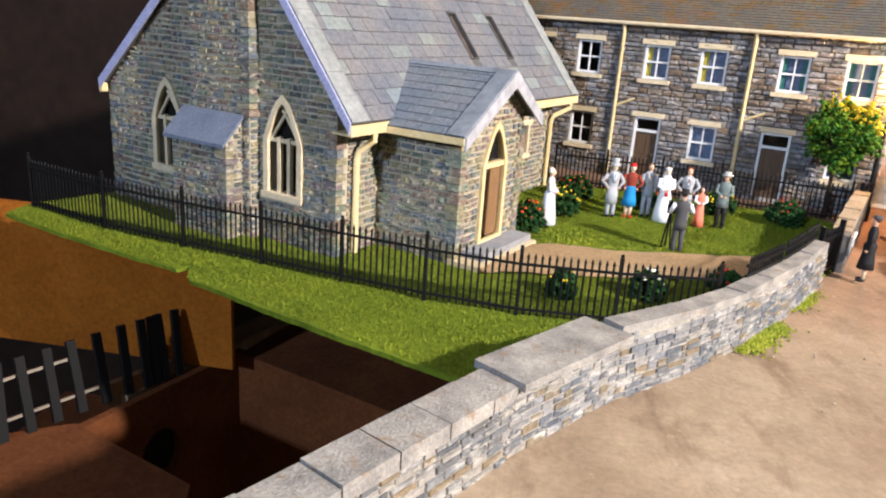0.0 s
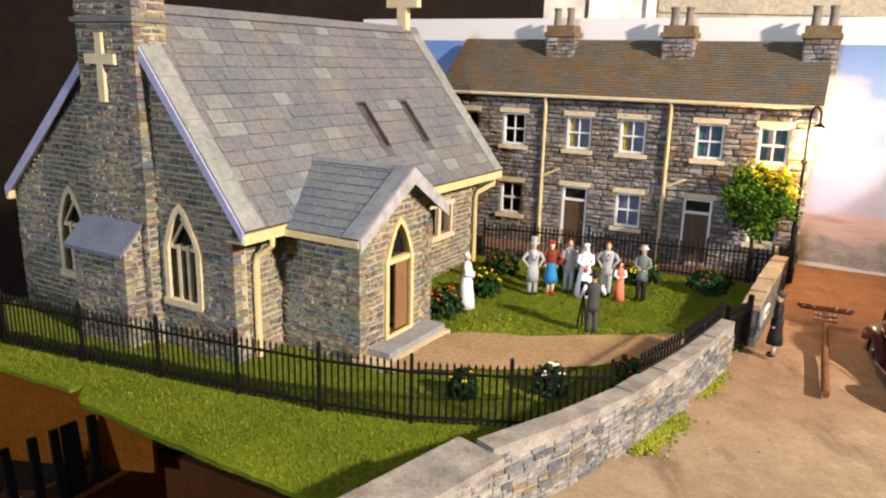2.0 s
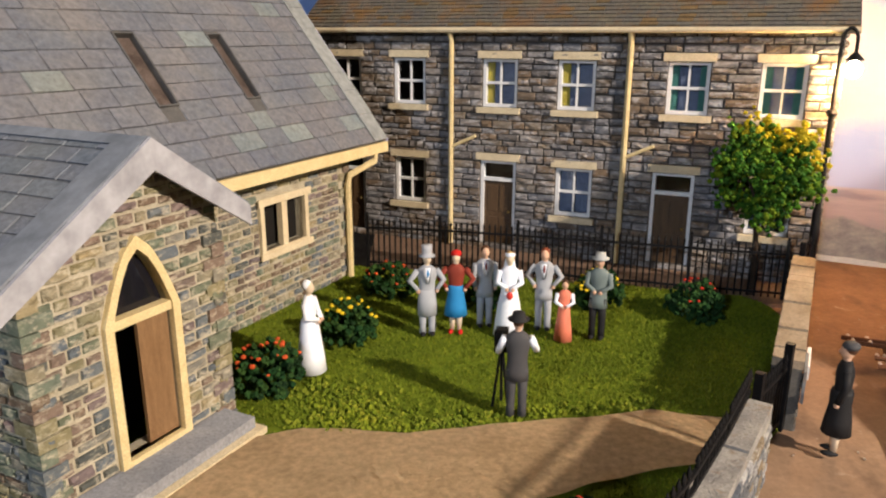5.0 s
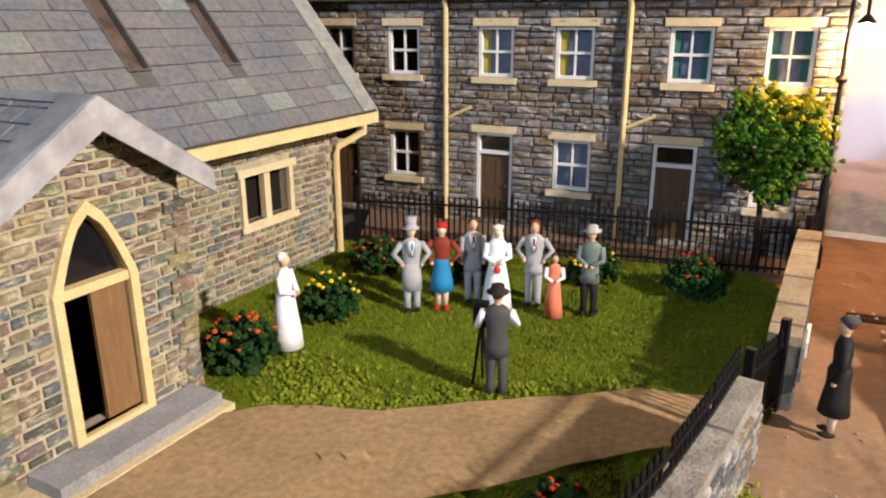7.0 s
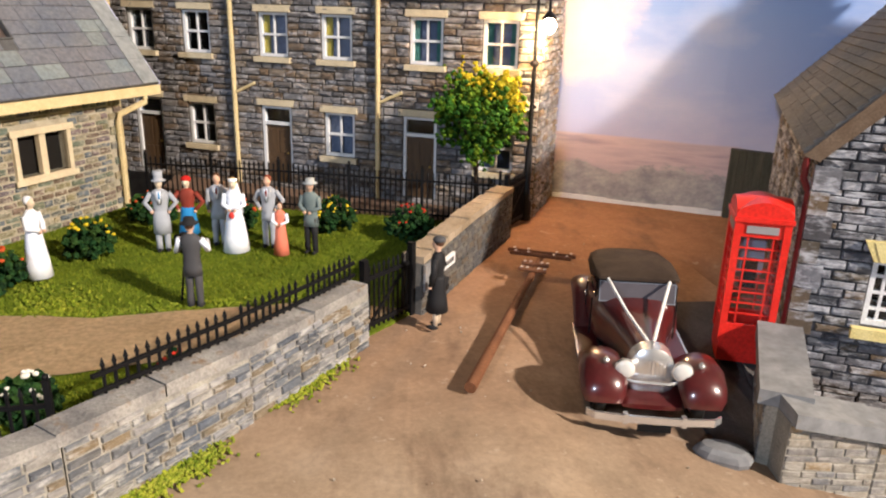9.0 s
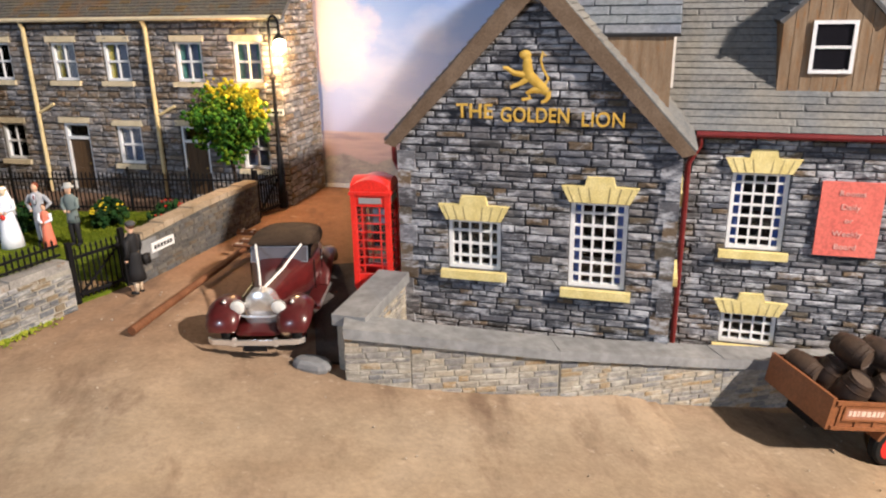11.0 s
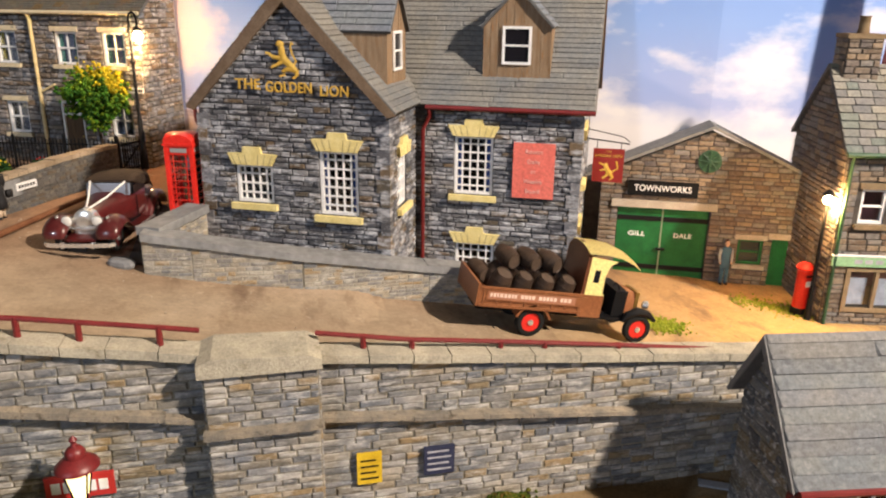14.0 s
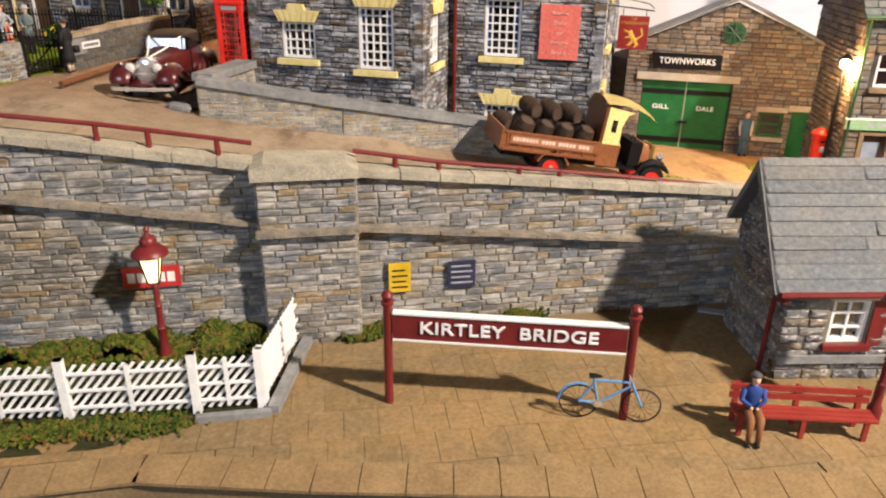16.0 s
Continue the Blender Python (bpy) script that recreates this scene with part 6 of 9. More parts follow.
shop = thing("shop_house", "brown stone shop house with slate roof and green fascia", "shop", P(36.75, 14.9, 0, rz=-18))
hh = [rect(0.4, 1.2, 0.0, 1.15), rect(0.5, 3.1, -2.9, -1.62), rect(4.0, 4.8, 0.0, 1.15)]
stone_wall(shop, "wall_front", P(0, 0, 0), rect(-0.25, 7.0, -4.0, 2.35), hh, 0.3, M_TERR_CORE, M_WORKS, 0.19, 0.35, 0.75, 0.05, 160, 411, [0.15, 0.12, 0.15])
hs = [(0, -4.0), (4.4, -4.0), (4.4, 2.35), (2.2, 4.75), (0, 2.35)]
stone_wall(shop, "wall_side", P(-0.25, 4.4, 0, rz=-90), [(4.4 - u, z) for u, z in hs][::-1], [], 0.3, M_TERR_CORE, M_WORKS, 0.19, 0.35, 0.75, 0.05, 0, 412)
rp = math.degrees(math.atan2(2.4, 2.2))
roof_plane(shop, "roof", slope(-0.4, -0.2, 2.3, rp, 0), rect(0, 7.5, 0, 3.5), [], M_SLATE_S, 0.3, 0.35, 0.6, 0.1, 0.05, 120, 413)
roof_plane(shop, "roof", slope(7.1, 4.6, 2.3, rp, 180), rect(0, 7.5, 0, 3.5), [], M_SLATE_S, 0.3, 0.35, 0.6, 0.1, 0.05, 0, 414)
part("gutter", tube(bmesh.new(), [(-0.4, -0.28, 2.28), (7.1, -0.28, 2.28)], 0.08, 8), M_GREEN2, shop, "dark green gutter")
downpipe(shop, [(-0.12, -0.2, 2.2), (-0.12, -0.12, 2.0), (-0.12, -0.12, -4.0)], 0.06, M_GREEN2)
ch = part("chimney", box(bmesh.new(), -0.1, 1.0, 1.75, 2.6, 4.0, 5.7), M_TERR_CORE, shop, "stone chimney with one pot")
for mm, wd, n in ((P(-0.1, 1.75, 4.0), 1.1, 1), (P(-0.1, 2.6, 4.0, rz=-90), 0.85, 3)):
    f = part("chimney_face", slab(bmesh.new(), rect(0, wd, 0, 1.7), [], 0.02), M_TERR_CORE, ch, m=mm @ P(0, -0.004, 0))
    laid("stone", f, rect(0, wd, 0, 1.7), [], 0.19, 0.3, 0.6, 0.05, M_WORKS, 0, 420 + n)
part("cap", box(bmesh.new(), -0.16, 1.06, 1.68, 2.66, 5.7, 5.85), M_RUST, ch, bevel=0.03)
part("chimney_pot", lathe(bmesh.new(), [(0.2, 5.85), (0.17, 6.0), (0.16, 6.35), (0.19, 6.4), (0.13, 6.4)], 12, (0.5, 2.2, 0)), M_RUST, ch, smooth=True)
sash(shop, 0.4, 0.0, 0.8, 1.15, 0.1, (1, 2), None, M_OAKT, M_OAKT)
sash(shop, 4.0, 0.0, 0.8, 1.15, 0.1, (1, 2), None, M_OAKT, M_OAKT)
sw = part("shop_window", ring(rect(0.35, 3.25, -3.05, -1.5), rect(0.5, 3.1, -2.9, -1.62), -0.08, 0.1), M_OAKT, shop, "oak-framed three-light shop window")
for u in (1.3, 2.2):
    part("mullion", box(bmesh.new(), u, u + 0.12, -0.06, 0.09, -2.9, -1.62), M_OAKT, sw)
part("pane", box(bmesh.new(), 0.5, 3.1, 0.05, 0.07, -2.9, -1.62), M_GLASS, sw).visible_shadow = False
for u in (0.55, 1.45, 2.36):
    part("blind", box(bmesh.new(), u + 0.05, u + 0.6, 0.14, 0.16, -2.85, -1.9), M_PALE, sw)
fa = part("fascia", box(bmesh.new(), -0.2, 6.8, -0.16, -0.07, -1.42, -1.08), M_FASCIA, shop, "pale green fascia board with a white edge")
part("fascia_edge", box(bmesh.new(), -0.22, 6.82, -0.18, -0.06, -1.08, -1.03), M_WHITE, fa)
for k in range(7):
    part("mark", box(bmesh.new(), 0.5 + 0.33 * k, 0.74 + 0.33 * k, -0.168, -0.159, -1.32, -1.18), M_PALE, fa)

mill = thing("mill_chimney", "tall pink-red tapered factory chimney behind the shop", "chimney", P(41.6, 18.6, -3.5))
part("shaft", lathe(bmesh.new(), [(1.25, 0), (0.95, 5.0), (0.72, 10.0), (0.55, 14.0)], 24), M_PINK, mill, smooth=True)
part("cap_ring", lathe(bmesh.new(), [(0.56, 13.6), (0.7, 13.7), (0.7, 14.05), (0.56, 14.1)], 24), M_PINK, mill, smooth=True)

hut = thing("station_hut", "grey stone station hut with a slate roof and maroon trim", "hut", P(29.05, 6.35, 0, rz=-8))
hz, he, hr, hd, hy, hb2 = PZ - 0.05, -2.7, -0.3, 2.9, 1.8, -2.0
hho = [rect(1.15, 2.05, -4.2, -3.05), rect(3.4, 4.4, -5.2, -3.05)]
stone_wall(hut, "wall_front", P(0.1, 0, 0), rect(0, 8.0, hz, he), hho, 0.25, M_WALL_CORE, M_HUT, 0.26, 0.4, 0.8, 0.06, 120, 431, [0.08, 0.05])
hg = [(0, hz), (hd, hz), (hd, hb2), (hy, hr), (0, he)]
stone_wall(hut, "wall_side", P(0.1, hd, 0, rz=-90), [(hd - u, z) for u, z in hg][::-1], [], 0.25, M_WALL_CORE, M_HUT, 0.26, 0.4, 0.8, 0.06, 60, 432)
hp, hp2 = math.degrees(math.atan2(hr - he, hy)), math.degrees(math.atan2(hr - hb2, hd - hy))
hl, hl2 = math.hypot(hr - he, hy) + 0.28, math.hypot(hr - hb2, hd - hy) + 0.2
roof_plane(hut, "roof", slope(-0.25, -0.16, he - 0.1, hp, 0), rect(0, 8.4, 0, hl), [], M_SLATE_H, 0.34, 2.2, 4.6, 0.1, 0.045, 90, 433, label="pale grey slate roof")
roof_plane(hut, "roof", slope(8.15, hd + 0.12, hb2 - 0.1, hp2, 180), rect(0, 8.4, 0, hl2), [], M_SLATE_H, 0.34, 0.8, 1.6, 0.1, 0.05, 0, 434)
part("verge", prism(bmesh.new(), [(-0.18, he - 0.14), (hy, hr + 0.1), (hd + 0.14, hb2 - 0.14), (hd + 0.0, hb2 - 0.14), (hy, hr - 0.2), (-0.05, he - 0.16)], -0.3, -0.26, "x"), M_LEDGE, hut)
part("gutter", tube(bmesh.new(), [(-0.2, -0.24, he - 0.12), (8.1, -0.24, he - 0.12)], 0.08, 8), M_MAROON, hut, "maroon gutter")
downpipe(hut, [(0.0, -0.2, he - 0.3), (-0.02, 0.35, he - 0.5), (-0.02, 0.4, hz)], 0.06, M_MAROON)
sash(hut, 1.25, -4.2, 0.9, 1.15, 0.1, (2, 3), None, M_MAROON, M_TRIM2)
part("shutter", box(bmesh.new(), 2.2, 2.55, -0.07, -0.02, -4.25, -3.0), M_MAROON, hut)
part("bench_band", box(bmesh.new(), 0.12, 8.0, -0.14, -0.07, hz + 0.55, hz + 0.75), M_COPE_G, hut)

shed = thing("shed", "dark grey-green boarded shed end beside the scenic board", "shed", P(19.75, 27.75, 0, rz=-22))
for k in range(9):
    part("board", box(bmesh.new(), 0.22 * k, 0.22 * k + 0.21, 0.005 * (k % 2), 0.3, -0.1, 2.0 - 0.01 * k), M_SHED, shed, bevel=0.01)


# ---- fences and gates ----
def make_mesh(name, bm, material):
    me = bpy.data.meshes.new(name)
    bmesh.ops.recalc_face_normals(bm, faces=bm.faces)
    bm.to_mesh(me), bm.free()
    me.transform(Matrix.Scale(S, 4))
    me.materials.append(material)
    return me


def picket_mesh(h, r=0.024):
    bm = bmesh.new()
    cyl(bm, (0, 0, 0.03), (0, 0, h - 0.1), r, r, 6)
    cyl(bm, (0, 0, h - 0.1), (0, 0, h), r * 1.5, 0.004, 6)
    return make_mesh("picket", bm, M_BLACK)


def post_mesh(h, r=0.038):
    bm = box(bmesh.new(), -r, r, -r, r, -0.05, h)
    ball(bm, (0, 0, h + 0.04), r * 1.1, seg=8, rings=5)
    return make_mesh("post", bm, M_BLACK)


def iron_fence(name, label, pts, base, h, gap, low=0.12, group="", post=True, rail2=None):
    fence = thing(name, label, "fence", P(*pts[0], 0), group)
    ox, oy = pts[0]
    pk, ps = picket_mesh(h), post_mesh(h + 0.08)
    for i, ((a, b), (c, d)) in enumerate(zip(pts, pts[1:])):
        ln, ang = math.hypot(c - a, d - b), math.degrees(math.atan2(d - b, c - a))
        za, zb = base(a, b), base(c, d)
        for z in (low, h - 0.28 if rail2 is None else rail2):
            part("rail", prism(bmesh.new(), [(0, za + z), (ln, zb + z), (ln, zb + z + 0.05), (0, za + z + 0.05)], -0.025, 0.025, "y"), M_BLACK, fence, m=P(a - ox, b - oy, 0, rz=ang))
        n = max(2, round(ln / gap))
        for k in range(1, n):
            ob = new("picket", pk)
            f = k / n
            ob.parent, ob.matrix_basis = fence, P(a - ox + (c - a) * f, b - oy + (d - b) * f, za + (zb - za) * f)
        if post:
            for q in ((a, b, za),) + (((c, d, zb),) if i == len(pts) - 2 else ()):
                ob = new("post", ps)
                ob.parent, ob.matrix_basis = fence, P(q[0] - ox, q[1] - oy, q[2], rz=ang)
    return fence


iron_fence("iron_fence", "black iron railing fence across the churchyard lawn", [(-12.15, 20.1), (-9.3, 18.75), (-6.81, 17.92), (-4.6, 17.22), (-2.52, 16.56), (-0.55, 15.97), (1.46, 15.57), (3.5, 15.53), (5.55, 15.72)], lambda x, y: 0.05, 1.4, 0.148)
iron_fence("iron_fence", "black iron railing fence in front of the terrace", [(2.95, 29.4), (4.85, 29.05), (6.81, 28.52), (8.8, 27.95), (10.8, 27.35), (12.85, 26.75)], lambda x, y: 0.06, 1.35, 0.15)
iron_fence("wall_railing", "short black spiked railing on the churchyard wall", [(6.05, 15.75), (7.4, 17.45), (8.25, 18.65), (9.05, 19.85)], lambda x, y: lerp_line([(5.75, 1.24), (7.45, 1.19), (9.12, 1.16)], x), 0.5, 0.15, 0.06, rail2=0.28, post=False)


def iron_gate(label, a, b, h):
    ln, ang = math.dist(a, b), math.degrees(math.atan2(b[1] - a[1], b[0] - a[0]))
    g = thing("iron_gate", label, "gate", P(*a, 0.06, rz=ang))
    for u in (0.0, ln):
        part("gate_post", box(bmesh.new(), u - 0.06, u + 0.06, -0.06, 0.06, -0.06, h + 0.12), M_BLACK, g, bevel=0.02)
    for z in (0.1, h - 0.3):
        part("rail", box(bmesh.new(), 0.09, ln - 0.09, -0.03, 0.03, z, z + 0.07), M_BLACK, g)
    part("brace", prism(bmesh.new(), [(0.1, 0.15), (0.18, 0.15), (ln - 0.1, h - 0.3), (ln - 0.18, h - 0.3)], -0.02, 0.02, "y"), M_BLACK, g)
    me, n = picket_mesh(h, 0.024), round(ln / 0.13)
    for k in range(1, n):
        ob = new("picket", me)
        ob.parent, ob.matrix_basis = g, P(ln * k / n, 0, 0)
    return g


iron_gate("black iron gate with a diagonal brace, shut", (9.22, 19.95), (10.12, 20.95), 1.3)
iron_gate("black iron gate beside the terrace corner", (12.95, 26.3), (13.75, 27.45), 1.4)

# plank joints of the platform: paving slabs, nearest the sign as pieces
rng = random.Random(9)
slab_me = make_mesh("paving_slab", box(bmesh.new(), -0.375, 0.375, -0.495, 0.495, 0, 0.04), M_SLAB)
bm_rest, row = bmesh.new(), 0
count = 0
for j in range(11):
    for i in range(44):
        u, v = 10.5 + 0.76 * i + (0.38 if j % 2 else 0), 0.55 + j * 1.0
        x, y = u, 9.9 - v - (u - 12) * 0.03
        if y < lerp_line(EDGE_P, x) + 0.62 or y > 9.85 or x > 38 or (x < 17.6 and y > 7.2):
            continue
        z = PZ - 0.028 + rng.uniform(-0.006, 0.006)
        if count < 300 and x < 33:
            ob = new("paving_slab", slab_me)
            ob.parent, ob.matrix_basis = plat, P(x, y, z, rng.uniform(-0.4, 0.4), rng.uniform(-0.4, 0.4), -2)
            count += 1
        else:
            box(bm_rest, x - 0.37, x + 0.37, y - 0.49, y + 0.49, z, z + 0.05)
part("paving_rest", bm_rest, M_SLAB, plat, kind="stuff")
for (a, b), (c, d) in zip(EDGE_P[1:], EDGE_P[2:]):
    n = max(1, round(math.hypot(c - a, d - b) / 0.95))
    for k in range(n):
        x, y, ang = a + (c - a) * (k + 0.5) / n, b + (d - b) * (k + 0.5) / n + 0.36, math.degrees(math.atan2(d - b, c - a))
        w = math.hypot(c - a, d - b) / n
        part("edge_slab", box(bmesh.new(), -w / 2 + 0.01, w / 2 - 0.01, -0.46, 0.42, 0, 0.07), M_SLAB_E, plat, m=P(x, y, PZ - 0.022, rz=ang), bevel=0.015)

# trackbed in front of the platform
bm = sheet("trackbed", steps(-4, 46, 60), lambda x: -9.0, lambda x: lerp_line(EDGE_P, x) + 0.3 if x > 4 else 5.9, 30, lambda x, y: PZ - 1.0, M_BALLAST, 0.4, 0.05, 3.0)
tagged(part("trackbed", bm, M_BALLAST, None), "dark ballast beside the platform", "trackbed", kind="structure")


# white lattice fence at the platform's end
def lattice(name, pts, label, flip=1):
    f = thing(name, label, "fence", P(*pts[0], PZ), "platform fence")
    ox, oy = pts[0]
    for (a, b), (c, d) in zip(pts, pts[1:]):
        ln, ang = math.hypot(c - a, d - b), math.degrees(math.atan2(d - b, c - a))
        m = P(a - ox, b - oy, 0, rz=ang)
        for u in (0.0, ln):
            part("post", box(bmesh.new(), u - 0.09, u + 0.09, -0.09, 0.09, 0, 1.55), M_WHITE, f, m=m, bevel=0.03)
        for z in (0.3, 0.72, 1.14):
            part("rail", box(bmesh.new(), 0.09, ln - 0.09, -0.03, 0.03, z, z + 0.06), M_WHITE, f, m=m)
        part("stile", box(bmesh.new(), ln / 2 - 0.05, ln / 2 + 0.05, -0.045, -0.032, 0.2, 1.38), M_WHITE, f, m=m)
        n = int((ln + 1.0) / 0.2)
        for k in range(n):
            u = -0.75 + k * 0.2
            p, q = (u, 0.12), (u + 1.05 * flip, 1.36)
            if p[0] < 0.1:
                p = (0.1, 0.12 + (0.1 - p[0]) * 1.24 / 1.05)
            if q[0] > ln - 0.1:
                q = (ln - 0.1, 1.36 - (q[0] - ln + 0.1) * 1.24 / 1.05)
            if q[1] - p[1] > 0.15:
                part("slat", prism(bmesh.new(), [(p[0] - 0.036, p[1]), (p[0] + 0.036, p[1] - 0.02), (q[0] + 0.036, q[1]), (q[0] - 0.036, q[1] + 0.02)], 0.032, 0.06, "y"), M_WHITE, f, m=m)
    return f


lattice("lattice_fence", [(7.6, 7.55), (10.3, 7.4), (13.0, 7.22), (15.7, 7.08), (17.1, 7.02)], "white lattice fence along the platform garden")
lattice("lattice_fence", [(17.14, 7.1), (17.98, 10.1)], "white lattice fence running up to the retaining wall")
gk = thing("garden_kerb", "grey stone kerb round the platform garden", "kerb", P(17.2, 6.9, PZ), kind="structure")
part("kerb", box(bmesh.new(), 0.05, 0.3, -0.1, 3.2, -0.03, 0.22), M_COPE_G, gk, m=P(0, 0, 0, rz=-14.5), bevel=0.03)
part("kerb", box(bmesh.new(), -1.5, 0.1, -0.25, -0.08, -0.03, 0.16), M_COPE_G, gk, bevel=0.03)
bm = sheet("garden", steps(4, 17.5, 40), lambda x: 7.0 - (0.9 if x < 14 else 0.9 * max(0, 1 - (x - 14) / 1.5)), lambda x: 10.28, 16, lambda x, y: PZ + 0.03, M_SOIL, 0.1, 0.1, 1.2)
tagged(part("garden_bed", bm, M_SOIL, None, smooth=True), "dark green planted bed below the wall", "garden", kind="structure")


# ---- vehicles ----
def loft(bm, rings):
    rows = [[bm.verts.new(p) for p in r] for r in rings]
    n = len(rows[0])
    for a, b in zip(rows, rows[1:]):
        for i in range(n):
            bm.faces.new((a[i], a[(i + 1) % n], b[(i + 1) % n], b[i]))
    bm.faces.new(rows[0][::-1]), bm.faces.new(rows[-1])
    return bm


def hoop(y, cx, cz, hw, hh, n=16, power=2.6, flat_foot=None):
    out = []
    for i in range(n):
        a = i * math.tau / n
        c, s = math.cos(a), math.sin(a)
        x, z = cx + hw * math.copysign(abs(c) ** (2 / power), c), cz + hh * math.copysign(abs(s) ** (2 / power), s)
        out.append((x, y, max(z, flat_foot) if flat_foot is not None else z))
    return out


def wheel(parent, at, r, w, rim_mat, axis="x", tyre_mat=None):
    t = part("wheel", lathe(bmesh.new(), [(r * 0.66, -w / 2), (r * 0.9, -w / 2), (r, -w * 0.3), (r, w * 0.3), (r * 0.9, w / 2), (r * 0.66, w / 2), (r * 0.66, -w / 2)], 24, at, axis, False), tyre_mat or M_TYRE, parent, "black rubber tyre", smooth=True)
    part("rim", lathe(bmesh.new(), [(r * 0.1, -w * 0.36), (r * 0.66, -w * 0.3), (r * 0.66, w * 0.3), (r * 0.1, w * 0.36)], 20, at, axis), rim_mat, t, smooth=True)
    part("hub", lathe(bmesh.new(), [(r * 0.06, -w * 0.55), (r * 0.2, -w * 0.5), (r * 0.2, w * 0.5), (r * 0.06, w * 0.55)], 12, at, axis), M_CHROME, t, smooth=True)
    return t


M_TYRE = flat("tyre_rubber", (0.012, 0.012, 0.012), 0.7)
M_CHROME = flat("chrome", (0.78, 0.78, 0.78), 0.25, 0.8)
M_CAR = plain("car_maroon", (0.06, 0.009, 0.010), (0.08, 0.012, 0.012), 0.6, 0.28, 0.0, coat=0.8)
M_HOOD = plain("soft_top", (0.03, 0.021, 0.016), (0.055, 0.038, 0.027), 3.0, 0.8)
M_RIBBON = flat("white_ribbon", (0.8, 0.79, 0.76), 0.6)

# the wedding car: nose towards -y in its own frame
M_CARGLASS = flat("hazy_windscreen", (0.085, 0.08, 0.095), 0.2)


def wing(name, s, pts, angles, halves, rises):
    """A mudguard arching over a wheel: a swelling shell drawn along its line."""
    rings = []
    for (x, y, z), a, hw, up in zip(pts, angles, halves, rises):
        lift = Vector((0, math.sin(radians(a)), math.cos(radians(a))))
        rings.append([Vector((s * x, y, z)) + Vector((hw * math.cos(q), 0, 0)) + lift * (up * math.sin(q) if math.sin(q) > 0 else 0.04 * math.sin(q)) for q in [i * math.tau / 16 for i in range(16)]])
    part(name, loft(bmesh.new(), rings), M_CAR, car, smooth=True)


car = thing("wedding_car", "maroon vintage car with black hood and white wedding ribbons", "car", P(13.92, 19.12, -0.27, rz=-11.5))
body = loft(bmesh.new(), [hoop(-1.62, 0, 0.78, 0.27, 0.36, power=3), hoop(-1.2, 0, 0.8, 0.33, 0.38, power=3), hoop(-0.5, 0, 0.82, 0.48, 0.42, power=3), hoop(-0.12, 0, 0.85, 0.64, 0.48, power=3), hoop(0.1, 0, 0.84, 0.71, 0.48, power=3.4), hoop(0.9, 0, 0.82, 0.75, 0.47, power=3.4), hoop(1.5, 0, 0.8, 0.73, 0.5, power=3), hoop(2.15, 0, 0.76, 0.58, 0.44), hoop(2.6, 0, 0.68, 0.36, 0.26)])
part("body", body, M_CAR, car, smooth=True)
part("chassis", box(bmesh.new(), -0.58, 0.58, -1.6, 2.3, 0.26, 0.45), M_BLACK, car)
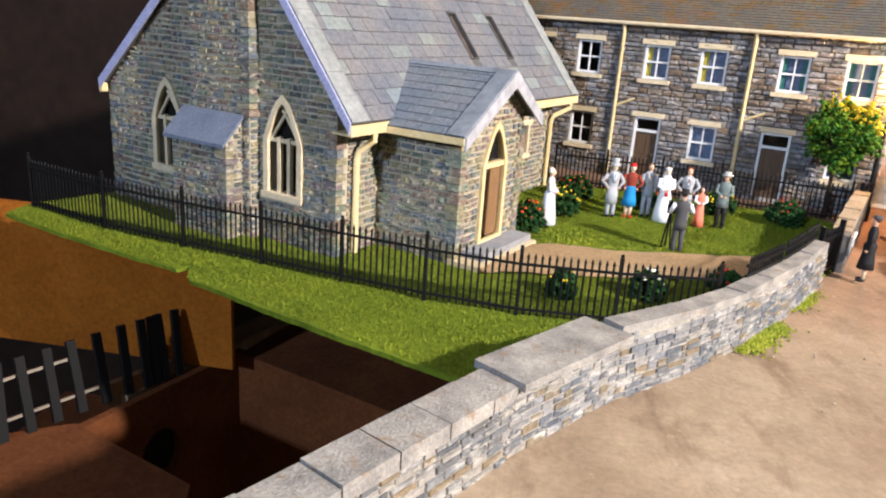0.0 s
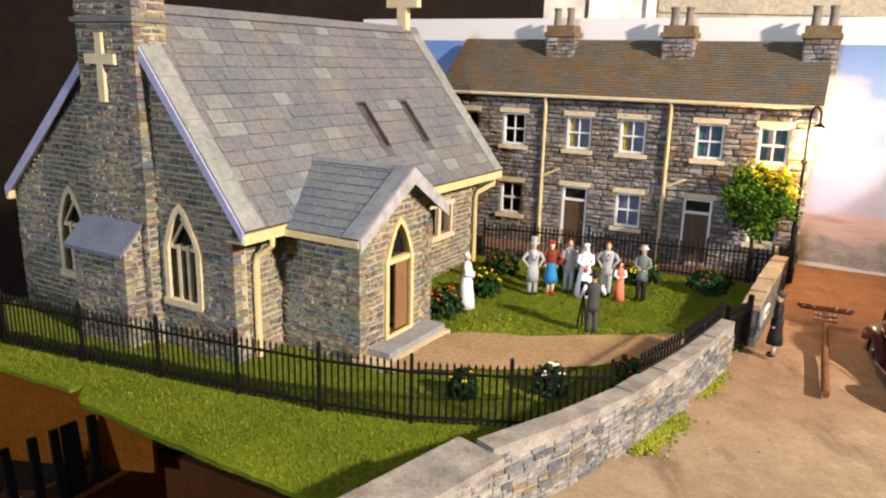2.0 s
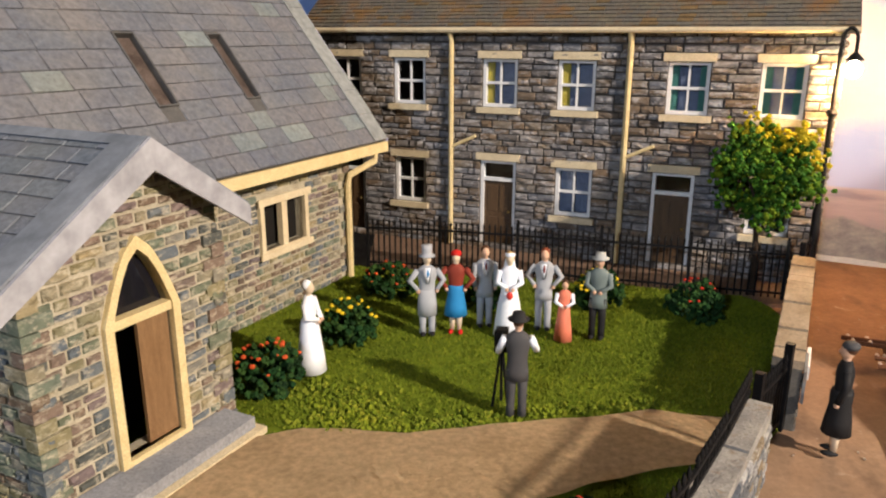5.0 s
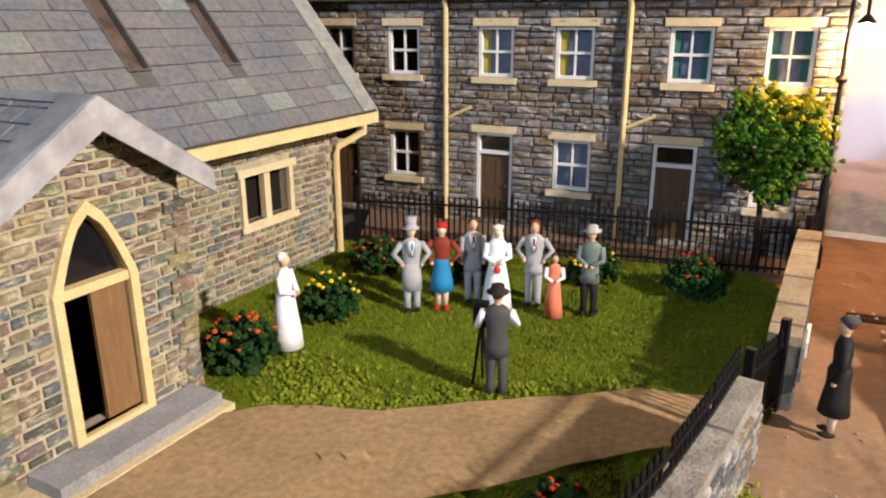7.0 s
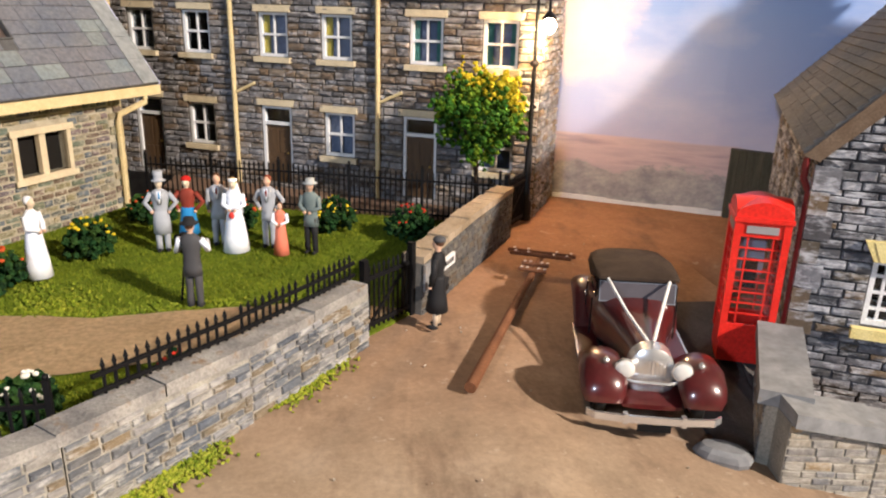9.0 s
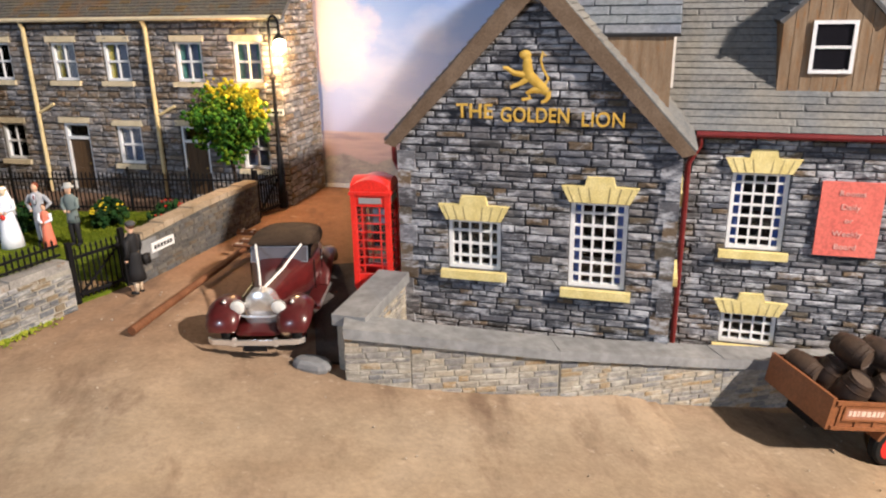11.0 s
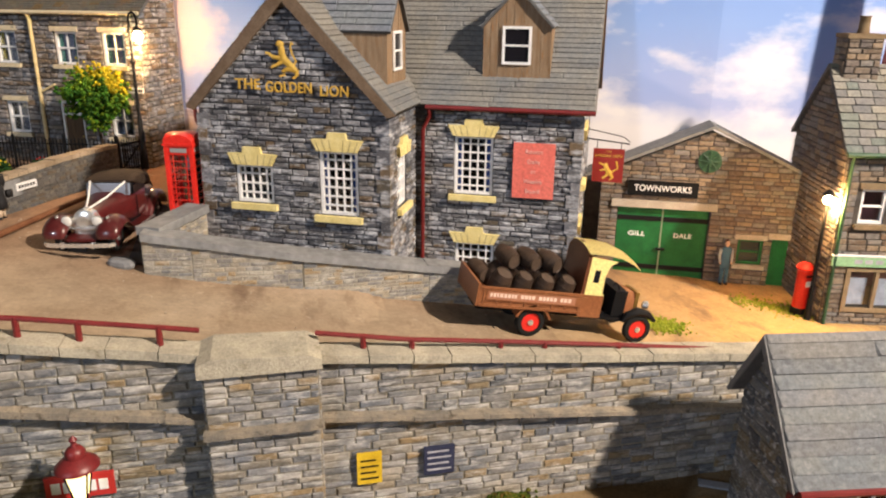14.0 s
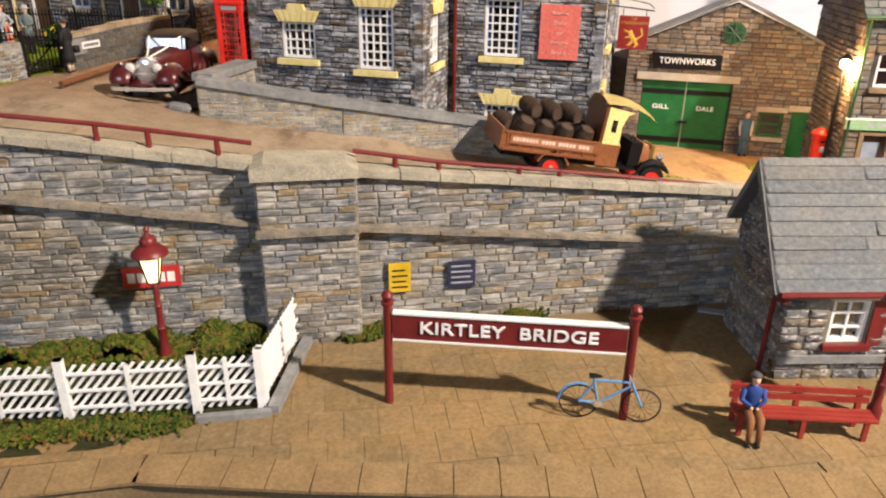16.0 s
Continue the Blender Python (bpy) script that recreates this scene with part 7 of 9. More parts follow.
for s in (-1, 1):
    wing("front_wing", s, [(0.72, -2.26, 0.5), (0.73, -2.2, 0.62), (0.73, -2.06, 0.73), (0.73, -1.82, 0.82), (0.73, -1.54, 0.82), (0.73, -1.24, 0.69), (0.74, -0.94, 0.52), (0.75, -0.6, 0.39), (0.76, -0.3, 0.36)], [-70, -58, -36, -10, 14, 36, 38, 24, 8], [0.27, 0.33, 0.36, 0.36, 0.33, 0.29, 0.25, 0.21, 0.19], [0.06, 0.13, 0.2, 0.25, 0.24, 0.19, 0.12, 0.05, 0.02])
    wing("rear_wing", s, [(0.74, 0.75, 0.36), (0.74, 0.95, 0.52), (0.73, 1.2, 0.76), (0.73, 1.55, 0.86), (0.72, 1.95, 0.8), (0.7, 2.3, 0.58), (0.68, 2.48, 0.38)], [-40, -48, -30, 0, 28, 55, 75], [0.19, 0.22, 0.25, 0.26, 0.25, 0.22, 0.18], [0.03, 0.1, 0.16, 0.18, 0.17, 0.13, 0.08])
    part("running_board", box(bmesh.new(), s * 0.76 - 0.2, s * 0.76 + 0.2, -0.6, 0.95, 0.3, 0.36), M_CAR, car, bevel=0.02)
    part("step_strip", box(bmesh.new(), s * 0.95 - 0.02, s * 0.95 + 0.02, -0.5, 0.9, 0.33, 0.368), M_CHROME, car)
    for y in (-1.68, 1.65):
        wheel(car, (s * 0.74, y, 0.36), 0.36, 0.19, M_CAR)
    lampm = part("headlight", lathe(bmesh.new(), [(0.04, 0.2), (0.1, 0.15), (0.15, 0.04), (0.165, 0.0), (0.155, -0.025)], 20, (s * 0.42, -2.0, 0.95), "y"), M_CHROME, car, "large chrome headlight", smooth=True)
    part("lens", lathe(bmesh.new(), [(0.15, -0.02), (0.11, -0.05), (0.04, -0.06)], 16, (s * 0.42, -2.0, 0.95), "y"), M_LENS, lampm, smooth=True)
    part("ribbon", tube(bmesh.new(), [(s * 0.52, -0.02, 1.64), (s * 0.27, -0.8, 1.36), (s * 0.03, -1.6, 1.2)], 0.028, 6), M_RIBBON, car)
    part("door_line", box(bmesh.new(), s * 0.735 - 0.012, s * 0.735 + 0.012, 0.18, 0.2, 0.5, 1.2), M_BLACK, car)
    part("door_line", box(bmesh.new(), s * 0.745 - 0.012, s * 0.745 + 0.012, 0.98, 1.0, 0.5, 1.2), M_BLACK, car)
    part("door_handle", tube(bmesh.new(), [(s * 0.78, 0.8, 1.02), (s * 0.78, 0.93, 1.02)], 0.02, 6), M_CHROME, car)
    part("side_window", box(bmesh.new(), s * 0.69 - 0.01, s * 0.69 + 0.01, 0.1, 1.0, 1.24, 1.5), M_DARKGLASS, car)
    part("overrider", box(bmesh.new(), s * 0.42 - 0.035, s * 0.42 + 0.035, -2.5, -2.4, 0.3, 0.46), M_CHROME, car, bevel=0.02)
    part("side_lamp", ball(bmesh.new(), (s * 0.7, -1.95, 1.05), 0.05, (1, 1.4, 1)), M_CHROME, car, smooth=True)
gr = part("radiator", loft(bmesh.new(), [hoop(-1.9, 0, 0.75, 0.26, 0.38, power=2.4), hoop(-1.84, 0, 0.78, 0.35, 0.45, power=2.4), hoop(-1.6, 0, 0.79, 0.36, 0.46, power=2.4)]), M_CHROME, car, "chrome radiator shell", smooth=True)
for k in range(7):
    h = 0.34 - 0.02 * abs(k - 3) ** 1.5
    part("slat", box(bmesh.new(), -0.19 + k * 0.06, -0.165 + k * 0.06, -1.93, -1.89, 0.74 - h, 0.74 + h), M_CHROME, gr)
part("mascot", ball(bmesh.new(), (0, -1.7, 1.26), 0.045, (0.7, 1.3, 1)), M_CHROME, car, smooth=True)
part("bumper", loft(bmesh.new(), [[(x, y + a, 0.38 + b) for a, b in ((-0.035, -0.055), (0.02, -0.05), (0.02, 0.05), (-0.035, 0.055))] for x, y in ((-0.98, -2.3), (-0.86, -2.41), (-0.4, -2.46), (0.4, -2.46), (0.86, -2.41), (0.98, -2.3))]), M_CHROME, car, "chrome front bumper")
part("lamp_bar", tube(bmesh.new(), [(-0.48, -1.95, 0.78), (-0.25, -2.02, 0.74), (0.25, -2.02, 0.74), (0.48, -1.95, 0.78)], 0.026, 6), M_CHROME, car, smooth=True)
part("apron", loft(bmesh.new(), [hoop(-2.2, 0, 0.44, 0.45, 0.04), hoop(-2.05, 0, 0.46, 0.5, 0.08), hoop(-1.7, 0, 0.5, 0.5, 0.1)]), M_CAR, car, smooth=True)
ws = part("windscreen", ring(rect(-0.65, 0.65, 1.27, 1.63), rect(-0.634, 0.634, 1.286, 1.615), -0.014, 0.014), M_LEAD, car, "grey-framed windscreen", P(0, -0.36, 0, -14))
part("pane", box(bmesh.new(), -0.634, 0.634, -0.005, 0.005, 1.286, 1.615), M_CARGLASS, ws)
part("hood", loft(bmesh.new(), [hoop(-0.02, 0, 1.65, 0.68, 0.03, power=4), hoop(0.04, 0, 1.65, 0.71, 0.06, power=4), hoop(0.35, 0, 1.62, 0.73, 0.13, power=4), hoop(0.9, 0, 1.52, 0.74, 0.25, power=4), hoop(1.5, 0, 1.44, 0.72, 0.28, power=3), hoop(1.85, 0, 1.26, 0.6, 0.18)]), M_HOOD, car, "raised black fabric hood", smooth=True)
# black box added behind the windscreen as the cabin's painted shade
part("cabin_lining", box(bmesh.new(), -0.6, 0.6, 0.2, 1.0, 1.1, 1.57), M_BLACK, car)
part("spare_wheel", lathe(bmesh.new(), [(0.2, -0.08), (0.34, -0.08), (0.36, 0), (0.34, 0.08), (0.2, 0.08)], 20, (0, 2.64, 0.85), "y"), M_TYRE, car, smooth=True)
part("number_plate", box(bmesh.new(), -0.24, 0.24, -2.5, -2.475, 0.2, 0.31), M_BLACK, car)

# the brewery lorry: nose towards +x in its own frame
M_LORRY = plain("lorry_brown", (0.20, 0.075, 0.03), (0.25, 0.1, 0.042), 1.0, 0.4, 0.05)
M_SCRIPT = plain("sign_script", (0.62, 0.45, 0.36), (0.74, 0.57, 0.47), 2.0, 0.6)
M_LORRY_C = plain("lorry_cream", (0.73, 0.63, 0.245), (0.78, 0.68, 0.28), 1.0, 0.4, 0.03)
M_LORRY_T = plain("lorry_tan_strip", (0.3, 0.13, 0.075), (0.37, 0.175, 0.105), 2.0, 0.5)
M_RED = plain("wheel_red", (0.55, 0.02, 0.015), (0.65, 0.03, 0.02), 2.0, 0.35, 0.0)
lorry = thing("brewery_lorry", "brown and cream vintage lorry loaded with wooden barrels", "lorry", P(25.58, 14.55, gz(25.72, 14.5) + 0.02, 0, 9.3, 0))
part("chassis", box(bmesh.new(), -1.5, 3.6, -0.42, 0.42, 0.55, 0.75), M_BLACK, lorry)
part("bed", box(bmesh.new(), -1.65, 1.42, -0.95, 0.95, 0.82, 0.92), M_LORRY, lorry, bevel=0.01)
for y0, y1 in ((-0.98, -0.9), (0.9, 0.98)):
    sd = part("side_board", box(bmesh.new(), -1.65, 1.42, y0, y1, 0.92, 1.42), M_LORRY, lorry, bevel=0.01)
    for k in range(8):
        part("stake", box(bmesh.new(), -1.55 + 0.41 * k, -1.48 + 0.41 * k, y0 - 0.03 if y0 < 0 else y1, y0 if y0 < 0 else y1 + 0.03, 0.84, 1.44), M_LORRY, sd)
    for z0, z1 in ((0.86, 0.93), (1.38, 1.45)):
        part("ledge", box(bmesh.new(), -1.65, 1.42, (y0 - 0.045) if y0 < 0 else y1, y0 if y0 < 0 else y1 + 0.045, z0, z1), M_LORRY, sd, bevel=0.01)
    if y0 < 0:
        part("name_strip", box(bmesh.new(), -1.42, 1.2, y0 - 0.045, y0 - 0.031, 1.1, 1.33), M_LORRY_T, sd)
        part("strip_frame", ring(rect(-1.47, 1.55, 1.06, 1.36), rect(-1.42, 1.2, 1.1, 1.33), y0 - 0.055, y0 - 0.02), M_LORRY, sd)
        u, rr = -1.36, random.Random(4)
        while u < 1.08:
            wl = rr.uniform(0.05, 0.1)
            part("mark", box(bmesh.new(), u, u + wl, y0 - 0.053, y0 - 0.044, 1.165, 1.275), M_SCRIPT, sd)
            u += wl + (0.03 if rr.random() < 0.85 else 0.12)
part("tail_board", box(bmesh.new(), -1.73, -1.655, -0.98, 0.98, 0.85, 1.5), M_LORRY, lorry, bevel=0.01)
part("head_board", prism(bmesh.new(), [(-0.74, 0.92), (0.74, 0.92), (0.74, 2.46), (0.5, 2.68), (0, 2.78), (-0.5, 2.68), (-0.74, 2.46)], 1.46, 1.54, "x"), M_LORRY_D, lorry)
cab = part("cab_side", prism(bmesh.new(), [(1.5, 0.66), (2.2, 0.66), (2.2, 1.35), (2.13, 1.42), (2.08, 2.48), (1.55, 2.52)], -0.74, -0.68, "y"), M_LORRY, lorry)
part("cab_side", prism(bmesh.new(), [(1.5, 0.66), (2.2, 0.66), (2.2, 1.35), (2.13, 1.42), (2.08, 2.48), (1.55, 2.52)], 0.68, 0.74, "y"), M_LORRY, lorry)
for y0, y1 in ((-0.755, -0.742), (0.742, 0.755)):
    bm = slab(bmesh.new(), [(1.56, 1.36), (2.19, 1.36), (2.12, 1.44), (2.09, 1.95), (2.2, 2.3), (2.4, 2.42), (1.56, 2.5)], [rect(1.74, 1.92, 1.74, 2.12)], y1 - y0)
    part("cream_panel", bm, M_LORRY_C, lorry, "cream cab panel with a small window", m=P(0, y0, 0))
    part("side_glass", box(bmesh.new(), 1.74, 1.92, y0 + 0.002, y0 + 0.008, 1.74, 2.12), M_DARKGLASS, lorry)
bm = bmesh.new()
prof = [(1.42, 0.06), (2.0, 0.06), (2.45, 0.0), (2.85, -0.14), (3.12, -0.3)]
rows = []
for x, dz in prof:
    rows.append([bm.verts.new((x, -0.84 + 0.21 * k, 2.5 + dz + 0.2 * math.cos((k - 4) / 4 * 1.35))) for k in range(9)])
for a, b in zip(rows, rows[1:]):
    for k in range(8):
        bm.faces.new((a[k], a[k + 1], b[k + 1], b[k]))
bmesh.ops.solidify(bm, geom=bm.faces[:], thickness=0.06)
part("cab_roof", bm, M_LORRY_C, lorry, "curved cream cab roof", smooth=True)
part("cab_floor", box(bmesh.new(), 1.6, 3.1, -0.72, 0.72, 0.62, 0.7), M_BLACK, lorry)
# black box fills the open driver's gap, standing in for its shade
part("scuttle", box(bmesh.new(), 2.62, 3.02, -0.62, 0.62, 0.72, 1.5), M_BLACK, lorry, bevel=0.04)
part("seat", box(bmesh.new(), 1.65, 2.1, -0.66, 0.66, 0.7, 1.15), M_BLACK, lorry, bevel=0.05)
part("steering_wheel", lathe(bmesh.new(), [(0.19, -0.015), (0.22, 0), (0.19, 0.015), (0.19, -0.015)], 16, (2.75, -0.35, 1.45), "x", False), M_BLACK, lorry)
part("bonnet", loft(bmesh.new(), [[(3.04, *p) for p in ((-0.42, 0.75), (0.42, 0.75), (0.42, 1.35), (0.28, 1.5), (-0.28, 1.5), (-0.42, 1.35))], [(3.46, *p) for p in ((-0.34, 0.78), (0.34, 0.78), (0.34, 1.22), (0.22, 1.38), (-0.22, 1.38), (-0.34, 1.22))]]), M_LORRY, lorry, smooth=True)
part("radiator", box(bmesh.new(), 3.46, 3.57, -0.36, 0.36, 0.7, 1.42), M_BRASS, lorry, bevel=0.04)
for s in (-1, 1):
    wheel(lorry, (0.05, s * 0.78, 0.43), 0.43, 0.24, M_RED, "y")
    wheel(lorry, (3.48, s * 0.76, 0.43), 0.43, 0.2, M_RED, "y")
    part("mudguard", tube(bmesh.new(), [(2.92, s * 0.8, 0.62), (3.06, s * 0.8, 0.85), (3.36, s * 0.8, 0.98), (3.7, s * 0.8, 0.93), (4.0, s * 0.8, 0.72)], [0.05, 0.12, 0.14, 0.12, 0.05], 8), M_BLACK, lorry, smooth=True)
    arc = [(0.05 - math.cos(radians(a)), math.sin(radians(a))) for a in range(20, 165, 12)]
    bm = prism(bmesh.new(), [(0.05 + (x - 0.05) * 0.5, 0.43 + z * 0.5) for x, z in arc] + [(0.05 + (x - 0.05) * 0.56, 0.43 + z * 0.56) for x, z in arc[::-1]], s * 0.8 - 0.18, s * 0.8 + 0.18, "y")
    part("mudguard", bm, M_LORRY, lorry, "brown mudguard arched over the rear wheel")
    part("headlight", lathe(bmesh.new(), [(0.05, -0.12), (0.12, -0.05), (0.14, 0.03), (0.05, 0.06)], 14, (3.72, s * 0.55, 1.12), "x"), M_CHROME, lorry, smooth=True)
    part("axle", cyl(bmesh.new(), (0.05 if s < 0 else 3.48, -0.7, 0.43), (0.05 if s < 0 else 3.48, 0.7, 0.43), 0.05), M_BLACK, lorry)
part("front_apron", prism(bmesh.new(), [(2.9, 0.6), (3.7, 0.6), (3.7, 0.72), (2.9, 0.74)], -0.5, 0.5, "y"), M_BLACK, lorry)

M_BARREL = plain("barrel_stave", (0.032, 0.019, 0.012), (0.055, 0.033, 0.021), 3.0, 0.6, 0.2)
lm = P(25.58, 14.55, gz(25.72, 14.5) + 0.02, 0, 9.3, 0)
M_HEAD = plain("barrel_head", (0.055, 0.036, 0.025), (0.085, 0.058, 0.042), 4.0, 0.6, 0.2)
first = None
STANDING = [(-0.98 + 0.66 * i, -0.5) for i in range(4)] + [(-0.9 + 0.66 * i, 0.3) for i in range(4)]
LYING = [(-0.68 + 0.66 * i, 0.08, 2.04 - 0.01 * i) for i in range(3)] + [(-1.3, 0.5, 1.42)]
for k, (x, y, z, tip) in enumerate([(x, y, 1.4, 112) for x, y in STANDING] + [(*p, 0) for p in LYING]):
    m = lm @ P(x, y, z, rz=26 + 5 * math.sin(k * 2.1)) @ pose(0, 0, 0, tip if tip else 9) @ Matrix.Scale(0.9, 4)
    if first is None:
        first = thing("barrel", "dark brown wooden ale barrel with iron hoops", "barrel", m, "barrels on the lorry")
        part("cask", lathe(bmesh.new(), [(0.02, -0.4), (0.25, -0.4), (0.27, -0.44), (0.31, -0.3), (0.355, -0.1), (0.355, 0.1), (0.31, 0.3), (0.27, 0.44), (0.25, 0.4), (0.02, 0.4)], 20, axis="y"), M_BARREL, first, smooth=True)
        for h in (-0.405, 0.405):
            part("head", lathe(bmesh.new(), [(0.01, h - 0.012), (0.235, h - 0.01), (0.235, h + 0.01), (0.01, h + 0.012)], 18, axis="y"), M_HEAD, first, "round barrel head")
        for h, r in ((-0.36, 0.296), (-0.2, 0.337), (0.2, 0.337), (0.36, 0.296)):
            part("hoop", lathe(bmesh.new(), [(r - 0.02, h - 0.022), (r + 0.006, h - 0.022), (r + 0.006, h + 0.022), (r - 0.02, h + 0.022), (r - 0.02, h - 0.022)], 20, axis="y", cap=False), M_BARREL, first, smooth=True)
    else:
        copy_thing(first, m)

# ---- phone box ----
M_PHONE = plain("phone_red", (0.62, 0.02, 0.012), (0.72, 0.03, 0.02), 1.5, 0.3, 0.03)
pb = thing("phone_box", "bright red telephone box with glazed sides on dark paving", "phone box", P(16.18, 19.55, 0.02, rz=-20) @ Matrix.Diagonal((0.87, 0.84, 0.98, 1)))
part("plinth", box(bmesh.new(), -0.5, 0.5, -0.5, 0.5, -0.3, 0.1), M_PHONE, pb, bevel=0.02)
for x in (-1, 1):
    for y in (-1, 1):
        part("corner_post", box(bmesh.new(), x * 0.46 - 0.07, x * 0.46 + 0.07, y * 0.46 - 0.07, y * 0.46 + 0.07, 0.1, 2.4), M_PHONE, pb, bevel=0.015)
for k in range(4):
    m = pose(0, 0, 0, 0, 0, 90 * k)
    part("head_panel", box(bmesh.new(), -0.388, 0.388, -0.5, -0.42, 2.12, 2.4), M_PHONE, pb, m=m)
    part("kick_panel", box(bmesh.new(), -0.388, 0.388, -0.5, -0.42, 0.1, 0.45), M_PHONE, pb, m=m)
    part("telephone_sign", box(bmesh.new(), -0.3, 0.3, -0.53, -0.501, 2.2, 2.33), M_OPAL, pb, m=m)
    for r in range(1, 8):
        z = 0.45 + r * 1.67 / 8
        part("glazing_bar", box(bmesh.new(), -0.388, 0.388, -0.48, -0.44, z - 0.013, z + 0.013), M_PHONE, pb, m=m)
    for u in (-0.24, 0.24):
        part("glazing_bar", box(bmesh.new(), u - 0.014, u + 0.014, -0.482, -0.442, 0.45, 2.12), M_PHONE, pb, m=m)
    part("pane", box(bmesh.new(), -0.388, 0.388, -0.465, -0.459, 0.45, 2.12), M_GLASS, pb, m=m).visible_shadow = False
part("cornice", box(bmesh.new(), -0.56, 0.56, -0.56, 0.56, 2.4, 2.48), M_PHONE, pb, bevel=0.02)
bm, n = bmesh.new(), 14
vault = lambda q: 2.56 + 0.2 * math.cos(q * math.pi / 1.12) ** 0.8 if abs(q) < 0.5 else 2.56
ks = [-0.53 + 1.06 * i / n for i in range(n + 1)]
top = [[bm.verts.new((x, y, max(vault(x), vault(y)) + 0.03 * math.cos(x * 2.6) * math.cos(y * 2.6))) for y in ks] for x in ks]
foot = [[bm.verts.new((x, y, 2.47)) for y in (ks[0], ks[-1])] for x in ks]
for i in range(n):
    for k in range(n):
        bm.faces.new((top[i][k], top[i + 1][k], top[i + 1][k + 1], top[i][k + 1]))
    for e, k in ((0, 0), (1, n)):
        bm.faces.new((foot[i][e], foot[i + 1][e], top[i + 1][k], top[i][k]))
for i in (0, n):
    bm.faces.new([top[i][k] for k in range(n + 1)] + [foot[i][1], foot[i][0]])
part("dome", bm, M_PHONE, pb, "domed red roof with curved pediments")
part("telephone", box(bmesh.new(), -0.15, 0.15, 0.25, 0.4, 0.95, 1.5), M_BLACK, pb, bevel=0.02)
part("notice", box(bmesh.new(), -0.28, 0.28, 0.41, 0.43, 1.2, 1.9), M_PALE, pb)

base = tagged(part("dark_paving", sheet("dark", steps(14.6, 17.0, 10), lambda x: 16.9 - (x - 14.6) * 0.1 if x < 16.2 else 19.0, lambda x: 21.3, 8, lambda x, y: gz(x, y) + 0.035, M_BALLAST, 0.12, 0.01), M_PAVED, None), "dark paved strip under the telephone box", "pavement", kind="structure")
bm = ball(bmesh.new(), (0, 0, 0.06), 1.0, (0.46, 0.23, 0.2), 12, 8)
for v in bm.verts:
    v.co += 0.05 * Vector((noise.noise(v.co * 3.1), noise.noise(v.co * 3.3 + Vector((5, 0, 0))), 0.7 * noise.noise(v.co * 2.9 + Vector((0, 7, 0)))))
    v.co.z = min(v.co.z, 0.2 + 0.1 * v.co.x * -1)
kb = part("kerb_stone", bm, M_COPE_G, None, m=P(14.52, 16.62, gz(14.52, 16.62), rz=-24))
tagged(kb, "loose grey kerb stone at the corner of the yard wall", "kerb stone")

# ---- posts, lamps and signs ----
M_POLE = plain("creosoted_pole", (0.12, 0.05, 0.025), (0.2, 0.09, 0.045), 2.0, 0.7, 0.3, stretch=(1, 1, 0.4))
tp_ = thing("telegraph_pole", "brown wooden telegraph pole lying unplanted across the road", "telegraph pole", P(10.86, 17.78, 0.12))
d = Vector((13.3 - 10.86, 23.45 - 17.78, 0.2))
part("pole", cyl(bmesh.new(), (0, 0, 0), d, 0.1, 0.07, 12), M_POLE, tp_, smooth=True)
side = Vector((d.y, -d.x, 0)).normalized()
for f, ln in ((0.985, 0.78), (0.955, 0.7), (0.86, 0.3), (0.8, 0.3)):
    c = d * f + Vector((0, 0, 0.1))
    arm = part("cross_arm", cyl(bmesh.new(), c - side * ln, c + side * ln, 0.045, n=6), M_POLE, tp_)
    for k in range(-2, 3):
        if k:
            q = c + side * (ln * 0.42 * k)
            part("insulator", cyl(bmesh.new(), q, q + d.normalized() * 0.16, 0.045, 0.03, 8), M_INSUL, arm)
lampn = thing("street_lamp", "tall black swan-neck street lamp glowing warm", "street lamp", P(13.72, 27.35, 0.05))
part("column", lathe(bmesh.new(), [(0.16, 0), (0.16, 0.5), (0.1, 0.6), (0.1, 2.0), (0.07, 2.1), (0.05, 5.2), (0.045, 5.86)], 12), M_BLACK, lampn, smooth=True)
part("collar", lathe(bmesh.new(), [(0.09, 4.2), (0.13, 4.28), (0.09, 4.36)], 12), M_BLACK, lampn, smooth=True)
part("swan_neck", tube(bmesh.new(), [(0.15 * (1 - math.cos(a)), -0.04 * (1 - math.cos(a)), 5.86 + 0.27 * math.sin(a)) for a in [i * math.pi / 10 for i in range(11)]] + [(0.3, -0.08, 5.6)], 0.04, 8), M_BLACK, lampn, smooth=True)
part("shade", lathe(bmesh.new(), [(0.04, 5.62), (0.08, 5.58), (0.2, 5.44), (0.18, 5.44)], 14, (0.3, -0.08, 0)), M_BLACK, lampn, smooth=True)
part("bulb", ball(bmesh.new(), (0.3, -0.08, 5.24), 0.19, (0.95, 0.95, 1.05)), M_BULB, lampn, "glowing warm bulb", smooth=True)
lamp("street_lamp_light", "POINT", P(14.06, 27.02, 4.9), 0.14, (1.0, 0.55, 0.22), 0.002)

wl = thing("wall_lamp", "small black wall lamp glowing warm on the shop corner", "wall lamp", P(36.3, 15.25, 0))
part("column", lathe(bmesh.new(), [(0.12, -3.5), (0.09, -3.0), (0.06, -2.0), (0.05, 0.5)], 10), M_BLACK, wl, smooth=True)
part("shade", lathe(bmesh.new(), [(0.04, 1.05), (0.2, 0.88), (0.18, 0.88)], 12), M_BLACK, wl, smooth=True)
part("bulb", ball(bmesh.new(), (0, 0, 0.72), 0.15), M_BULB, wl, smooth=True)
